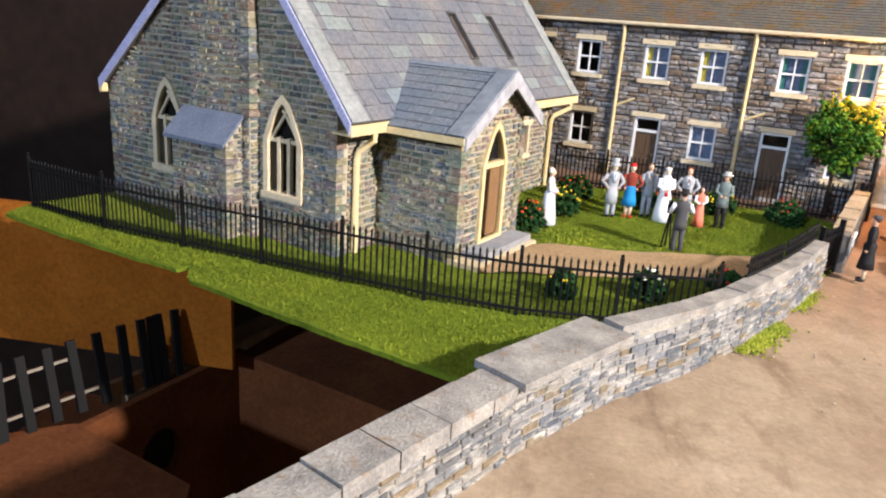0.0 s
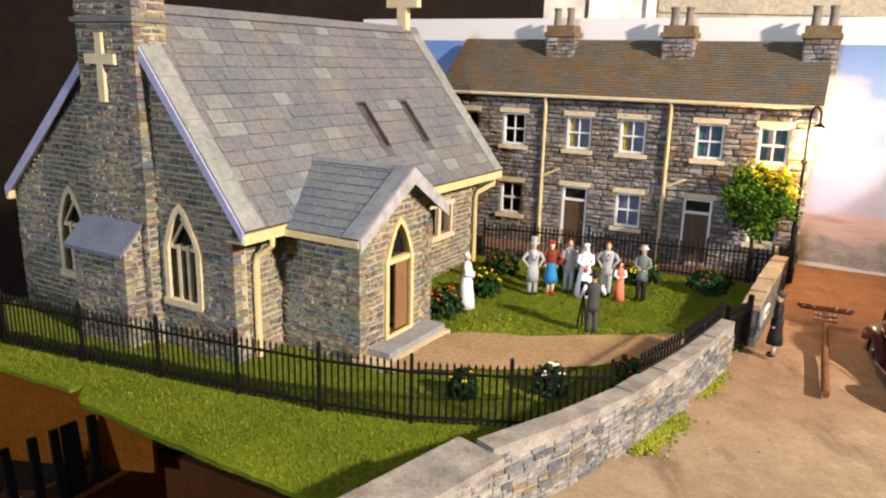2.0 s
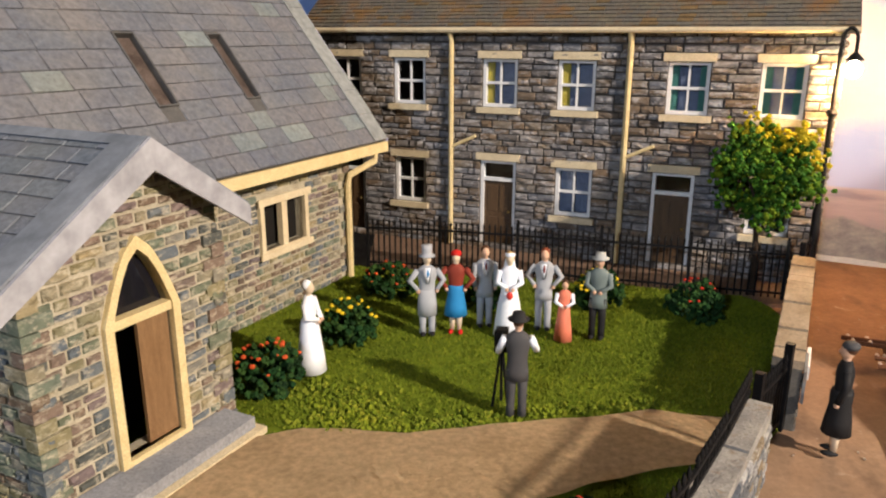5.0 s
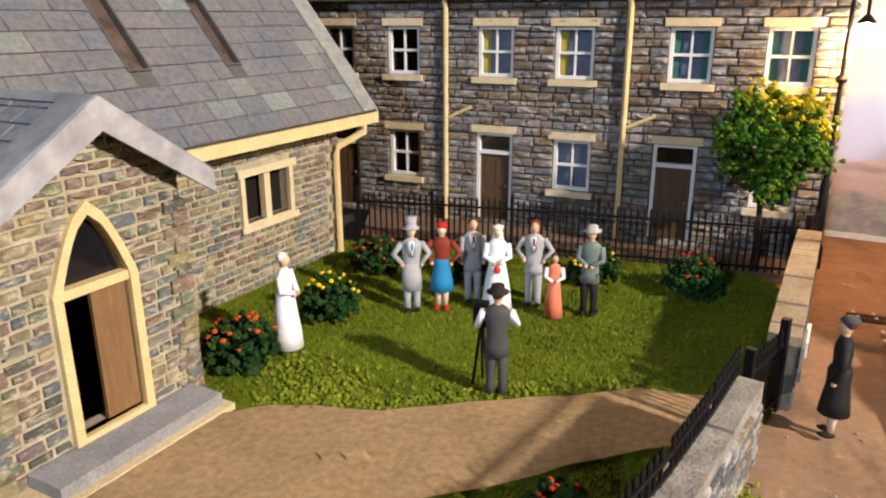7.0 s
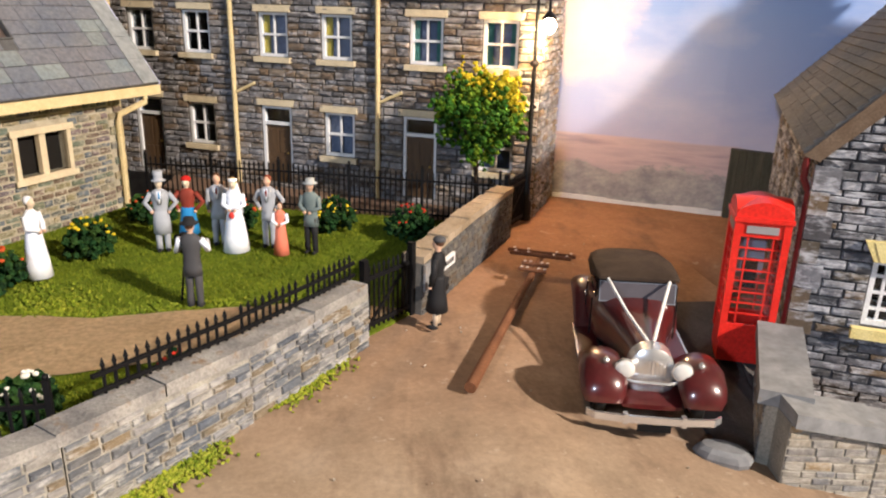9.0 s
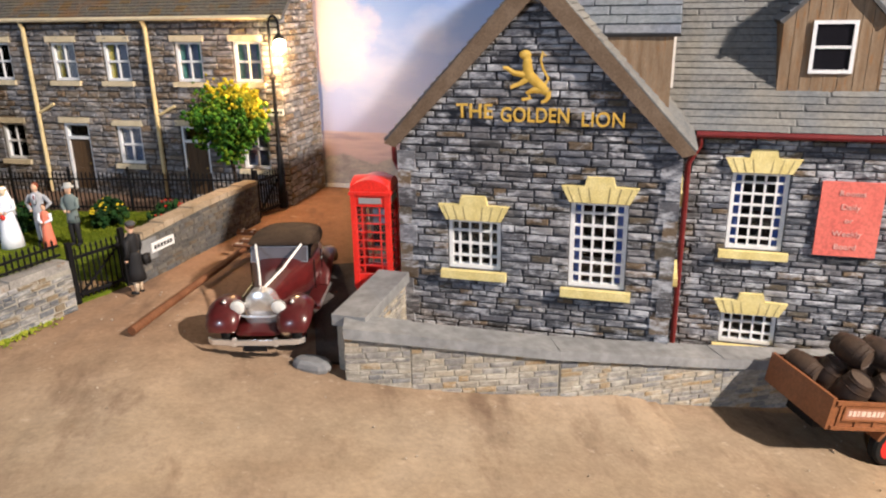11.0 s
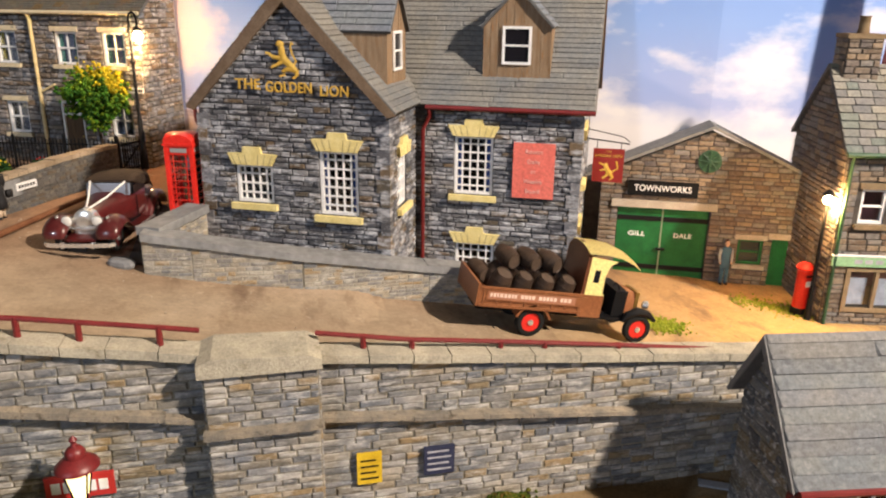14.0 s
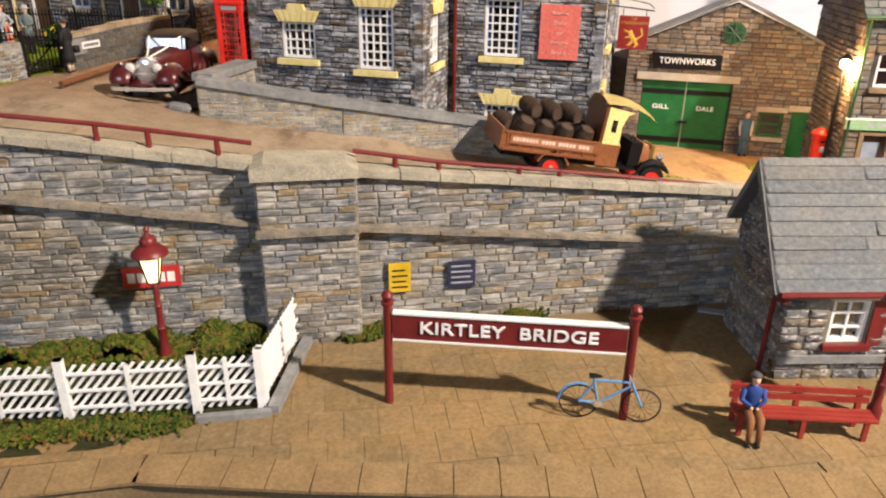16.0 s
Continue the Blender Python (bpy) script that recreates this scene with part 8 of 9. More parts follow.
lamp("wall_lamp_light", "POINT", P(36.2, 15.05, 0.6), 0.22, (1.0, 0.55, 0.2), 0.002)


def platform_lamp(x, y, group):
    l = thing("platform_lamp", "maroon platform lamp with a lit four-sided lantern", "lamp", P(x, y, PZ), group)
    part("column", lathe(bmesh.new(), [(0.16, 0), (0.16, 0.3), (0.11, 0.4), (0.1, 0.9), (0.12, 0.94), (0.085, 1.0), (0.08, 1.5), (0.1, 1.54), (0.075, 1.58), (0.07, 2.05), (0.12, 2.1), (0.08, 2.16)], 12), M_MAROON, l, smooth=True)
    for q in range(4):
        a = q * math.pi / 2 + math.pi / 4
        part("lantern_bar", cyl(bmesh.new(), (0.165 * math.cos(a), 0.165 * math.sin(a), 2.18), (0.325 * math.cos(a), 0.325 * math.sin(a), 2.92), 0.022, n=6), M_BLACK, l)
    g = part("lantern_glass", lathe(bmesh.new(), [(0.15, 2.2), (0.31, 2.9)], 4, axis="z"), M_LANTERN, l, "glowing pale yellow lantern glass")
    g.matrix_basis = pose(0, 0, 0, 0, 0, 45) @ Matrix.Identity(4)
    part("lantern_top", lathe(bmesh.new(), [(0.43, 2.9), (0.42, 2.95), (0.34, 3.03), (0.23, 3.12), (0.19, 3.14), (0.2, 3.24), (0.15, 3.32), (0.08, 3.36), (0.05, 3.45), (0.08, 3.51), (0.02, 3.6)], 16), M_MAROON, l, smooth=True)
    part("base_ring", lathe(bmesh.new(), [(0.12, 2.12), (0.16, 2.16), (0.12, 2.2)], 12), M_MAROON, l, smooth=True)
    return l


platform_lamp(14.65, 9.45, "platform lamps")
platform_lamp(30.5, 4.5, "platform lamps")

sg = thing("station_sign", "maroon station name board with white letters on two posts", "sign", P(19.93, 6.83, PZ, rz=-15.9))
for u in (0.0, 5.25):
    part("post", lathe(bmesh.new(), [(0.1, -0.03), (0.1, 2.5), (0.14, 2.52), (0.14, 2.58), (0.06, 2.6), (0.12, 2.68), (0.13, 2.74), (0.08, 2.82), (0.02, 2.84)], 12, (u, 0, 0)), M_MAROON, sg, smooth=True)
board = part("board", box(bmesh.new(), 0.12, 5.13, -0.07, 0.07, 1.72, 2.32), M_MAROON, sg)
for z in (1.68, 2.32):
    part("edging", box(bmesh.new(), 0.12, 5.13, -0.1, 0.1, z, z + 0.04), M_WHITE, board)
words("lettering", "KIRTLEY  BRIDGE", 0.4, P(2.62, -0.085, 2.02), M_WHITE, board, 0.02, width=3.8, bold=0.005)

M_BLUE = flat("cycle_blue", (0.12, 0.28, 0.55), 0.35)
bk = thing("bicycle", "pale blue bicycle leaning by the sign post", "bicycle", P(23.97, 5.57, PZ + 0.03, rz=-17))
for u in (0.0, 1.35):
    w_ = part("wheel", lathe(bmesh.new(), [(0.40, -0.02), (0.43, 0), (0.40, 0.02), (0.40, -0.02)], 28, (u, 0, 0.43), "y", False), M_TYRE, bk, smooth=True)
    for q in range(8):
        a = q * math.pi / 8
        part("spoke", cyl(bmesh.new(), (u - 0.4 * math.cos(a), 0, 0.43 - 0.4 * math.sin(a)), (u + 0.4 * math.cos(a), 0, 0.43 + 0.4 * math.sin(a)), 0.004, n=4), M_TYRE, w_)
for a, b in (((0, 0, 0.43), (0.42, 0, 0.42)), ((0, 0, 0.43), (0.32, 0, 0.95)), ((0.42, 0, 0.42), (0.27, 0, 1.08)), ((0.42, 0, 0.42), (1.08, 0, 0.9)), ((0.3, 0, 1.0), (1.06, 0, 1.0)), ((1.04, 0, 1.12), (1.35, 0, 0.43))):
    part("tube", cyl(bmesh.new(), a, b, 0.03, n=8), M_BLUE, bk)
part("mudguard", tube(bmesh.new(), [(-0.45 * math.cos(a), 0, 0.43 + 0.47 * math.sin(a)) for a in (0.0, 0.5, 1.0, 1.5, 1.9)], 0.03, 6), M_BLUE, bk)
part("saddle", loft(bmesh.new(), [hoop(0, 0, 0, 0.1, 0.03, 10), hoop(0.15, 0, 0.01, 0.07, 0.03, 10), hoop(0.28, 0, 0, 0.03, 0.02, 10)]), M_BLACK, bk, m=P(0.18, 0, 1.1, rz=-90))
part("handlebar", tube(bmesh.new(), [(1.0, -0.25, 1.1), (1.04, -0.1, 1.15), (1.04, 0.1, 1.15), (1.0, 0.25, 1.1)], 0.02, 6), M_CHROME, bk)
part("chain_wheel", lathe(bmesh.new(), [(0.06, -0.01), (0.1, 0), (0.06, 0.01)], 16, (0.42, -0.05, 0.42), "y"), M_CHROME, bk)

M_BENCH = plain("bench_red", (0.22, 0.025, 0.02), (0.3, 0.04, 0.03), 2.0, 0.4, 0.1)
bench = thing("platform_bench", "dark red slatted platform bench before the hut", "bench", P(27.12, 4.71, PZ, rz=-14))
for u in (0.15, 1.45, 2.75):
    part("leg", prism(bmesh.new(), [(-0.28, 0), (-0.2, 0), (-0.2, 0.42), (0.18, 0.42), (0.24, 0), (0.32, 0), (0.36, 1.0), (0.28, 1.0), (0.22, 0.5), (-0.28, 0.5)], u - 0.05, u + 0.05, "x"), M_BENCH, bench)
for k, y in enumerate((-0.3, -0.14, 0.02)):
    part("seat_slat", box(bmesh.new(), 0.0, 2.95, y, y + 0.14, 0.5, 0.55), M_BENCH, bench)
for z in (0.64, 0.84):
    part("back_slat", box(bmesh.new(), 0.0, 2.95, 0.24, 0.29, z, z + 0.14), M_BENCH, bench)

for x0, x1, z0, z1, mt, lab in ((20.3, 20.88, -4.1, -3.28, M_ENAMEL_Y, "yellow enamel advertisement with dark marks"), (21.88, 22.62, -4.08, -3.32, M_ENAMEL_B, "dark blue enamel advertisement with pale marks"), (13.75, 15.12, -3.5, -2.95, M_ENAMEL_R, "red and white enamel advertisement plate")):
    ad = thing("enamel_sign", lab, "sign", P(x0, 10.18, z0), "enamel signs on the wall")
    part("plate", box(bmesh.new(), 0, x1 - x0, -0.03, 0.03, 0, z1 - z0), mt, ad, bevel=0.01)
    if mt is M_ENAMEL_R:
        for k in range(5):
            part("mark", box(bmesh.new(), 0.12 + 0.235 * k, 0.3 + 0.235 * k, -0.042, -0.031, 0.14, 0.4), M_WHITE, ad)
    else:
        for k in range(4):
            part("mark", box(bmesh.new(), 0.08, (x1 - x0) - 0.08 - 0.06 * (k % 2), -0.038, -0.031, 0.12 + 0.16 * k, 0.165 + 0.16 * k), M_BLACK if mt is M_ENAMEL_Y else M_PALE, ad)

hs_ = thing("hanging_sign", "dark red hanging pub sign with a gold emblem", "sign", P(29.68, 18.95, -0.42, rz=-26))
part("board", box(bmesh.new(), 0.0, 1.05, -0.04, 0.04, 1.2, 2.36), M_SIGNRED, hs_, bevel=0.015)
part("bracket", tube(bmesh.new(), [(-0.45, 0.05, 2.7), (0.5, 0, 2.62), (1.2, 0, 2.55)], 0.025, 6), M_IRON, hs_)
part("bracket_curl", tube(bmesh.new(), [(-0.45, 0.05, 3.05), (0.4, 0, 2.9), (1.0, 0, 2.78), (1.2, 0, 2.62)], 0.018, 6), M_IRON, hs_)
for u in (0.12, 0.93):
    part("hanger", cyl(bmesh.new(), (u, 0, 2.34), (u, 0, 2.62), 0.015, n=5), M_IRON, hs_)
words("lettering", "THE", 0.11, P(0.52, -0.05, 2.26), M_GOLD, hs_, 0.006)
words("lettering", "GOLDEN LION", 0.13, P(0.52, -0.05, 2.12), M_GOLD, hs_, 0.006, width=0.92)
bm = bmesh.new()
for pts, r in (([(0.62, 1.5), (0.5, 1.65), (0.42, 1.85)], [0.1, 0.09, 0.08]), ([(0.45, 1.78), (0.22, 1.86)], [0.04, 0.03]), ([(0.48, 1.66), (0.26, 1.6)], [0.04, 0.03]), ([(0.6, 1.52), (0.7, 1.36), (0.6, 1.28)], [0.08, 0.05, 0.03]), ([(0.55, 1.52), (0.45, 1.38), (0.36, 1.33)], [0.07, 0.04, 0.03]), ([(0.66, 1.55), (0.86, 1.7), (0.8, 1.95)], [0.03, 0.03, 0.04])):
    tube(bm, [(u, -0.04, z) for u, z in pts], r, 6)
bmesh.ops.scale(bm, vec=(1, 0.3, 1), verts=bm.verts)
part("emblem", bm, M_GOLD, hs_, m=P(0, -0.03, 0))

px_ = thing("post_box", "red pillar post box with a black foot on the grass", "post box", P(36.35, 15.75, -3.42))
part("foot", lathe(bmesh.new(), [(0.3, -0.1), (0.3, 0.18), (0.27, 0.2)], 16), M_BLACK, px_)
part("pillar", lathe(bmesh.new(), [(0.25, 0.2), (0.25, 1.55), (0.3, 1.58), (0.31, 1.64), (0.27, 1.7), (0.15, 1.8), (0.02, 1.82)], 20), M_PHONE, px_, smooth=True)
part("slot", box(bmesh.new(), -0.13, 0.13, -0.262, -0.24, 1.35, 1.41), M_BLACK, px_)
part("notice_plate", box(bmesh.new(), -0.1, 0.1, -0.262, -0.24, 1.0, 1.2), M_WHITE, px_)
st = part("lane_plate", box(bmesh.new(), 0, 0.85, -0.03, 0.03, 0, 0.24), M_WHITE, None, m=P(10.42, 21.5, 0.66, rz=61.6) @ P(0, -0.29, 0))
tagged(st, "small white lane name plate on the stone wall", "sign")
for k in range(6):
    part("mark", box(bmesh.new(), 0.08 + 0.12 * k, 0.16 + 0.12 * k, -0.037, -0.029, 0.07, 0.17), M_BLACK, st)

pk = part("plank", box(bmesh.new(), 0, 1.35, -0.13, 0.13, 0, 0.06), M_LEDGE2, None, m=P(29.1, 9.85, PZ + 0.02, rz=-28), bevel=0.01)
tagged(pk, "grey loose plank on the platform by the wall foot", "plank")


# ---- painted model figures ----
def paint(name, c, rough=0.6):
    return flat("paint_" + name, c, rough)


PT = {"grey": (0.37, 0.39, 0.43), "dark": (0.02, 0.02, 0.022), "white": (0.82, 0.86, 0.95), "skin": (0.62, 0.40, 0.28), "pale": (0.68, 0.56, 0.42), "red": (0.5, 0.02, 0.015), "brown_red": (0.22, 0.04, 0.025),
      "blue": (0.03, 0.22, 0.5), "coral": (0.75, 0.22, 0.14), "hair": (0.09, 0.045, 0.025), "ginger": (0.22, 0.06, 0.03), "fair": (0.6, 0.42, 0.16), "charcoal": (0.07, 0.07, 0.075), "navy": (0.03, 0.06, 0.22), "slate": (0.16, 0.2, 0.2), "overall": (0.06, 0.13, 0.2), "felt": (0.4, 0.42, 0.42), "wood": (0.2, 0.09, 0.04), "flower": (0.6, 0.05, 0.04)}
PT = {k: paint(k, v) for k, v in PT.items()}


def figure(label, x, y, rz, legs="grey", coat="grey", head="skin", hair="hair", hat=None, skirt=None, arms=None, sleeve=None, shoes="dark", extra=(), h=1.0, z=0.06, sit=False, group="wedding figures"):
    """A small painted figure as one mesh on a thin base."""
    slots, bm = [], bmesh.new()

    def add(shape, key):
        if key not in slots:
            slots.append(key)
        old = set(bm.faces)
        shape(bm)
        for f in bm.faces:
            if f not in old:
                f.material_index, f.smooth = slots.index(key), True

    if skirt:
        key, z0, r0 = skirt
        add(lambda b: lathe(b, [(r0, z0), (r0 * 0.88, z0 + (1.0 - z0) * 0.35), (r0 * 0.72, z0 + (1.0 - z0) * 0.7), (0.16, 1.0), (0.14, 1.06)], 16), key)
        if z0 > 0.2:
            for s in (-1, 1):
                add(lambda b: tube(b, [(s * 0.07, 0, 0.08), (s * 0.07, 0.0, 0.3), (s * 0.07, 0, 0.6)], [0.045, 0.062, 0.07], 8), "pale")
    elif sit:
        for s in (-1, 1):
            add(lambda b: tube(b, [(s * 0.1, -0.02, 0.62), (s * 0.1, -0.42, 0.6), (s * 0.1, -0.48, 0.35), (s * 0.1, -0.5, 0.06)], [0.12, 0.1, 0.07, 0.05], 8), legs)
    else:
        for s in (-1, 1):
            add(lambda b: tube(b, [(s * 0.095, 0, 0.04), (s * 0.095, -0.012, 0.22), (s * 0.092, -0.02, 0.48), (s * 0.08, 0, 0.88)], [0.07, 0.068, 0.078, 0.1], 8), legs)
    fy = -0.5 if sit else -0.05
    for s in (-1, 1):
        add(lambda b: ball(b, (s * 0.1, fy, 0.045), 0.09, (0.62, 1.4, 0.5), 8, 5), shoes)
    zo = -0.3 if sit else 0.0
    suit = skirt is None and not sit
    trunk = ((0.68, 0.185, 0.13), (0.84, 0.178, 0.125), (1.0, 0.158, 0.112), (1.16, 0.168, 0.116), (1.3, 0.2, 0.125), (1.4, 0.205, 0.115), (1.46, 0.15, 0.095), (1.51, 0.07, 0.07)) if suit else ((0.9, 0.16, 0.12), (1.02, 0.142, 0.108), (1.16, 0.155, 0.116), (1.3, 0.182, 0.125), (1.4, 0.185, 0.11), (1.46, 0.13, 0.09), (1.51, 0.065, 0.065))
    if sit:
        trunk = ((0.86, 0.2, 0.15),) + trunk[1:]
    add(lambda b: loft(b, [[(hw * math.cos(q), hd * math.sin(q), zz + zo) for q in [i * math.tau / 14 for i in range(14)]] for zz, hw, hd in trunk]), coat)
    if suit and coat == "grey":
        add(lambda b: prism(b, [(-0.055, 1.47), (0.055, 1.47), (0.012, 1.18), (-0.012, 1.18)], -0.134, -0.09, "y"), "white")
        for s in (-1, 1):
            add(lambda b: prism(b, [(s * 0.055, 1.48), (s * 0.11, 1.44), (s * 0.09, 1.3), (s * 0.015, 1.14)], -0.142, -0.1, "y"), coat)
    add(lambda b: cyl(b, (0, 0, 1.48 + zo), (0, -0.01, 1.58 + zo), 0.052, n=8), head)
    add(lambda b: ball(b, (0, -0.015, 1.645 + zo), 0.1, (0.84, 0.98, 1.2), 12, 9), head)
    add(lambda b: ball(b, (0, -0.112, 1.635 + zo), 0.02, (0.8, 1, 1.3), 6, 5), head)
    if hair:
        add(lambda b: ball(b, (0, 0.02, 1.69 + zo), 0.105, (0.92, 0.96, 0.95), 12, 8), hair)
    if hat == "top":
        add(lambda b: lathe(b, [(0.165, 1.7), (0.17, 1.715), (0.105, 1.72), (0.1, 1.8), (0.112, 1.93), (0.02, 1.93)], 16), "grey")
    elif hat == "brim":
        add(lambda b: lathe(b, [(0.17, 1.7 + zo), (0.175, 1.715 + zo), (0.112, 1.735 + zo), (0.098, 1.82 + zo), (0.02, 1.83 + zo)], 16), "felt" if legs == "dark" else "dark")
    elif hat == "cap":
        add(lambda b: ball(b, (0, 0.01, 1.72 + zo), 0.115, (1, 1.05, 0.66), 10, 6), "red")
    elif hat == "beret":
        add(lambda b: ball(b, (0, 0.02, 1.73 + zo), 0.12, (1, 1.05, 0.6), 10, 6), "charcoal")
    elif hat == "veil":
        add(lambda b: lathe(b, [(0.1, 1.7), (0.108, 1.75), (0.02, 1.775)], 12), "white")
        add(lambda b: tube(b, [(0, 0.08, 1.72), (0, 0.13, 1.4), (0, 0.18, 0.9)], [0.07, 0.13, 0.17], 8), "white")
    for side, pts in zip((-1, 1), arms or ([(0.19, 0, 1.4), (0.235, 0.01, 1.15), (0.21, -0.06, 0.9)],) * 2):
        add(lambda b: tube(b, [(side * p[0], p[1], p[2] + zo) for p in pts], [0.068, 0.058, 0.043], 8), sleeve or coat)
        add(lambda b: ball(b, (side * pts[-1][0], pts[-1][1] - 0.01, pts[-1][2] - 0.03 + zo), 0.042, seg=8, rings=5), "skin" if head != "white" else "pale")
    for shape, key in extra:
        add(shape, key)
    bmesh.ops.recalc_face_normals(bm, faces=bm.faces)
    me = bpy.data.meshes.new("figurine")
    bm.to_mesh(me), bm.free()
    me.transform(Matrix.Scale(S * h, 4))
    for key in slots:
        me.materials.append(PT[key])
    ob = new("figurine", me)
    ob.matrix_basis = P(x, y, z, rz=rz)
    return tagged(ob, label, "figurine", group)


hip = ([(0.19, 0, 1.4), (0.35, 0.05, 1.17), (0.19, -0.06, 1.0)],) * 2
front = ([(0.19, 0, 1.4), (0.24, -0.05, 1.15), (0.06, -0.2, 1.08)],) * 2
raised = ([(0.2, 0, 1.4), (0.29, -0.08, 1.18), (0.2, -0.3, 1.3)], [(0.2, 0, 1.4), (0.3, -0.04, 1.14), (0.24, -0.27, 1.22)])
tail = lambda b: loft(b, [[(w_ * math.cos(q), d_ * math.sin(q), z_) for q in [i * math.tau / 12 for i in range(12)]] for z_, w_, d_ in ((0.45, 0.2, 0.15), (0.7, 0.195, 0.14), (1.0, 0.165, 0.118))])
tie = lambda b: ball(b, (0, -0.134, 1.37), 0.034, (0.7, 0.5, 2.6), 8, 5)
figure("painted figurine in grey morning suit and top hat", 4.53, 24.75, 8, hat="top", head="pale", hair=None, arms=hip, extra=((tail, "grey"), (tie, "blue")))
figure("painted figurine in red-brown jacket and blue skirt", 5.12, 24.85, -6, coat="brown_red", skirt=("blue", 0.42, 0.24), hat="cap", head="pale", arms=hip, shoes="red")
figure("painted figurine in grey suit with a buttonhole", 5.74, 25.2, 4, hair="hair", extra=((tie, "brown_red"),))
figure("painted figurine in a long white wedding dress", 6.2, 24.72, -4, coat="white", skirt=("white", 0.02, 0.31), hat="veil", hair="fair", head="pale", arms=front, sleeve="white", extra=((lambda b: ball(b, (0, -0.28, 0.95), 0.07, (1, 0.8, 1.2), 8, 6), "flower"),))
figure("painted figurine in grey suit with dark red tie", 6.95, 25.0, -12, hair="ginger", arms=hip, extra=((tie, "brown_red"),))
figure("small painted child figurine in a coral dress", 7.28, 24.42, -8, coat="coral", skirt=("coral", 0.02, 0.26), hair="hair", arms=front, sleeve="white", h=0.72)
figure("painted figurine in grey waistcoat, felt hat, dark trousers", 7.98, 24.52, -20, legs="dark", coat="slate", hat="brim", hair=None, arms=front, head="skin")
figure("painted figurine in a long white robe", 2.42, 23.0, 75, coat="white", skirt=("white", 0.05, 0.27), hair="white", head="pale", arms=front, sleeve="white")
figure("painted figurine of a photographer in dark waistcoat, seen behind tripod", 5.97, 21.3, 172, legs="charcoal", coat="charcoal", hat="brim", hair="hair", arms=raised, sleeve="white", group="churchyard figures")
figure("painted figurine in a long black coat and beret", 10.55, 20.15, -115, legs="pale", coat="dark", skirt=("dark", 0.36, 0.21), hat="beret", hair="hair", head="skin", h=1.0, group="street figures", extra=((lambda b: box(b, -0.5, -0.3, -0.06, 0.06, 0.62, 0.86), "dark"),))
figure("painted figurine in a blue coat seated on the bench", 27.42, 4.5, -16, legs="wood", coat="navy", hair="charcoal", hat="beret", head="skin", arms=front, sit=True, z=PZ + 0.02, group="platform figures")
figure("painted figurine of a worker in blue overalls", 35.35, 18.8, -15, legs="overall", coat="overall", sleeve="felt", hair="hair", z=gz(35.3, 18.8) + 0.0, h=1.0, group="works figures")
trip = thing("plate_camera", "black bellows plate camera on a wooden tripod", "camera", P(5.76, 21.72, 0.06, rz=-10))
part("bellows", box(bmesh.new(), -0.1, 0.1, -0.16, 0.14, 1.12, 1.36), M_BLACK, trip, bevel=0.03)
part("cloth", prism(bmesh.new(), [(-0.22, 1.05), (-0.14, 1.05), (-0.14, 1.4), (-0.22, 1.38)], -0.11, 0.11, "x"), M_BLACK, trip)
for a in (90, 210, 330):
    part("tripod_leg", cyl(bmesh.new(), (0, 0, 1.12), (0.15 * math.cos(radians(a)), 0.15 * math.sin(radians(a)), 0), 0.024, n=6), M_BLACK, trip)

# ---- plants ----
def leaf_mat(name, cols, worn):
    return stones_of(name, cols, worn, 0.85, 0.35)


M_TREE = leaf_mat("tree_foliage", [(0.035, 0.12, 0.01), (0.06, 0.16, 0.012), (0.025, 0.08, 0.008), (0.09, 0.18, 0.012), (0.03, 0.10, 0.015), (0.12, 0.19, 0.01)], (0.2, 0.26, 0.02))
M_BUSH = leaf_mat("bush_foliage", [(0.012, 0.045, 0.012), (0.02, 0.06, 0.015), (0.01, 0.03, 0.01), (0.03, 0.07, 0.015)], (0.05, 0.1, 0.02))
M_MOSS = leaf_mat("weed_foliage", [(0.24, 0.29, 0.02), (0.32, 0.35, 0.03), (0.17, 0.23, 0.015), (0.36, 0.38, 0.045)], (0.46, 0.44, 0.08))
M_IVY = leaf_mat("garden_foliage", [(0.045, 0.075, 0.01), (0.07, 0.1, 0.012), (0.025, 0.045, 0.008), (0.11, 0.115, 0.018), (0.14, 0.085, 0.022), (0.055, 0.08, 0.012)], (0.2, 0.17, 0.045))
M_TRUNK = plain("bark", (0.03, 0.02, 0.014), (0.05, 0.035, 0.025), 3.0, 0.9, 0.5)


def clump(rng, c, r, verts, faces):
    """One irregular crumb of foliage: a jittered octahedron cut finer."""
    k = len(verts)
    base = [(1, 0, 0), (-1, 0, 0), (0, 1, 0), (0, -1, 0), (0, 0, 1), (0, 0, -1), (0.6, 0.6, 0.6), (-0.6, 0.6, 0.6), (0.6, -0.6, 0.6), (-0.6, -0.6, 0.6), (0.6, 0.6, -0.6), (-0.6, 0.6, -0.6), (0.6, -0.6, -0.6), (-0.6, -0.6, -0.6)]
    for x, y, z in base:
        j = r * rng.uniform(0.6, 1.25)
        verts.append((c[0] + x * j, c[1] + y * j, c[2] + z * j))
    for a, b, e in ((0, 2, 4), (2, 1, 4), (1, 3, 4), (3, 0, 4), (2, 0, 5), (1, 2, 5), (3, 1, 5), (0, 3, 5)):
        m = {(0, 2, 4): 6, (2, 1, 4): 7, (1, 3, 4): 9, (3, 0, 4): 8, (2, 0, 5): 10, (1, 2, 5): 11, (3, 1, 5): 13, (0, 3, 5): 12}[(a, b, e)]
        faces += [(k + a, k + b, k + m), (k + b, k + e, k + m), (k + e, k + a, k + m)]


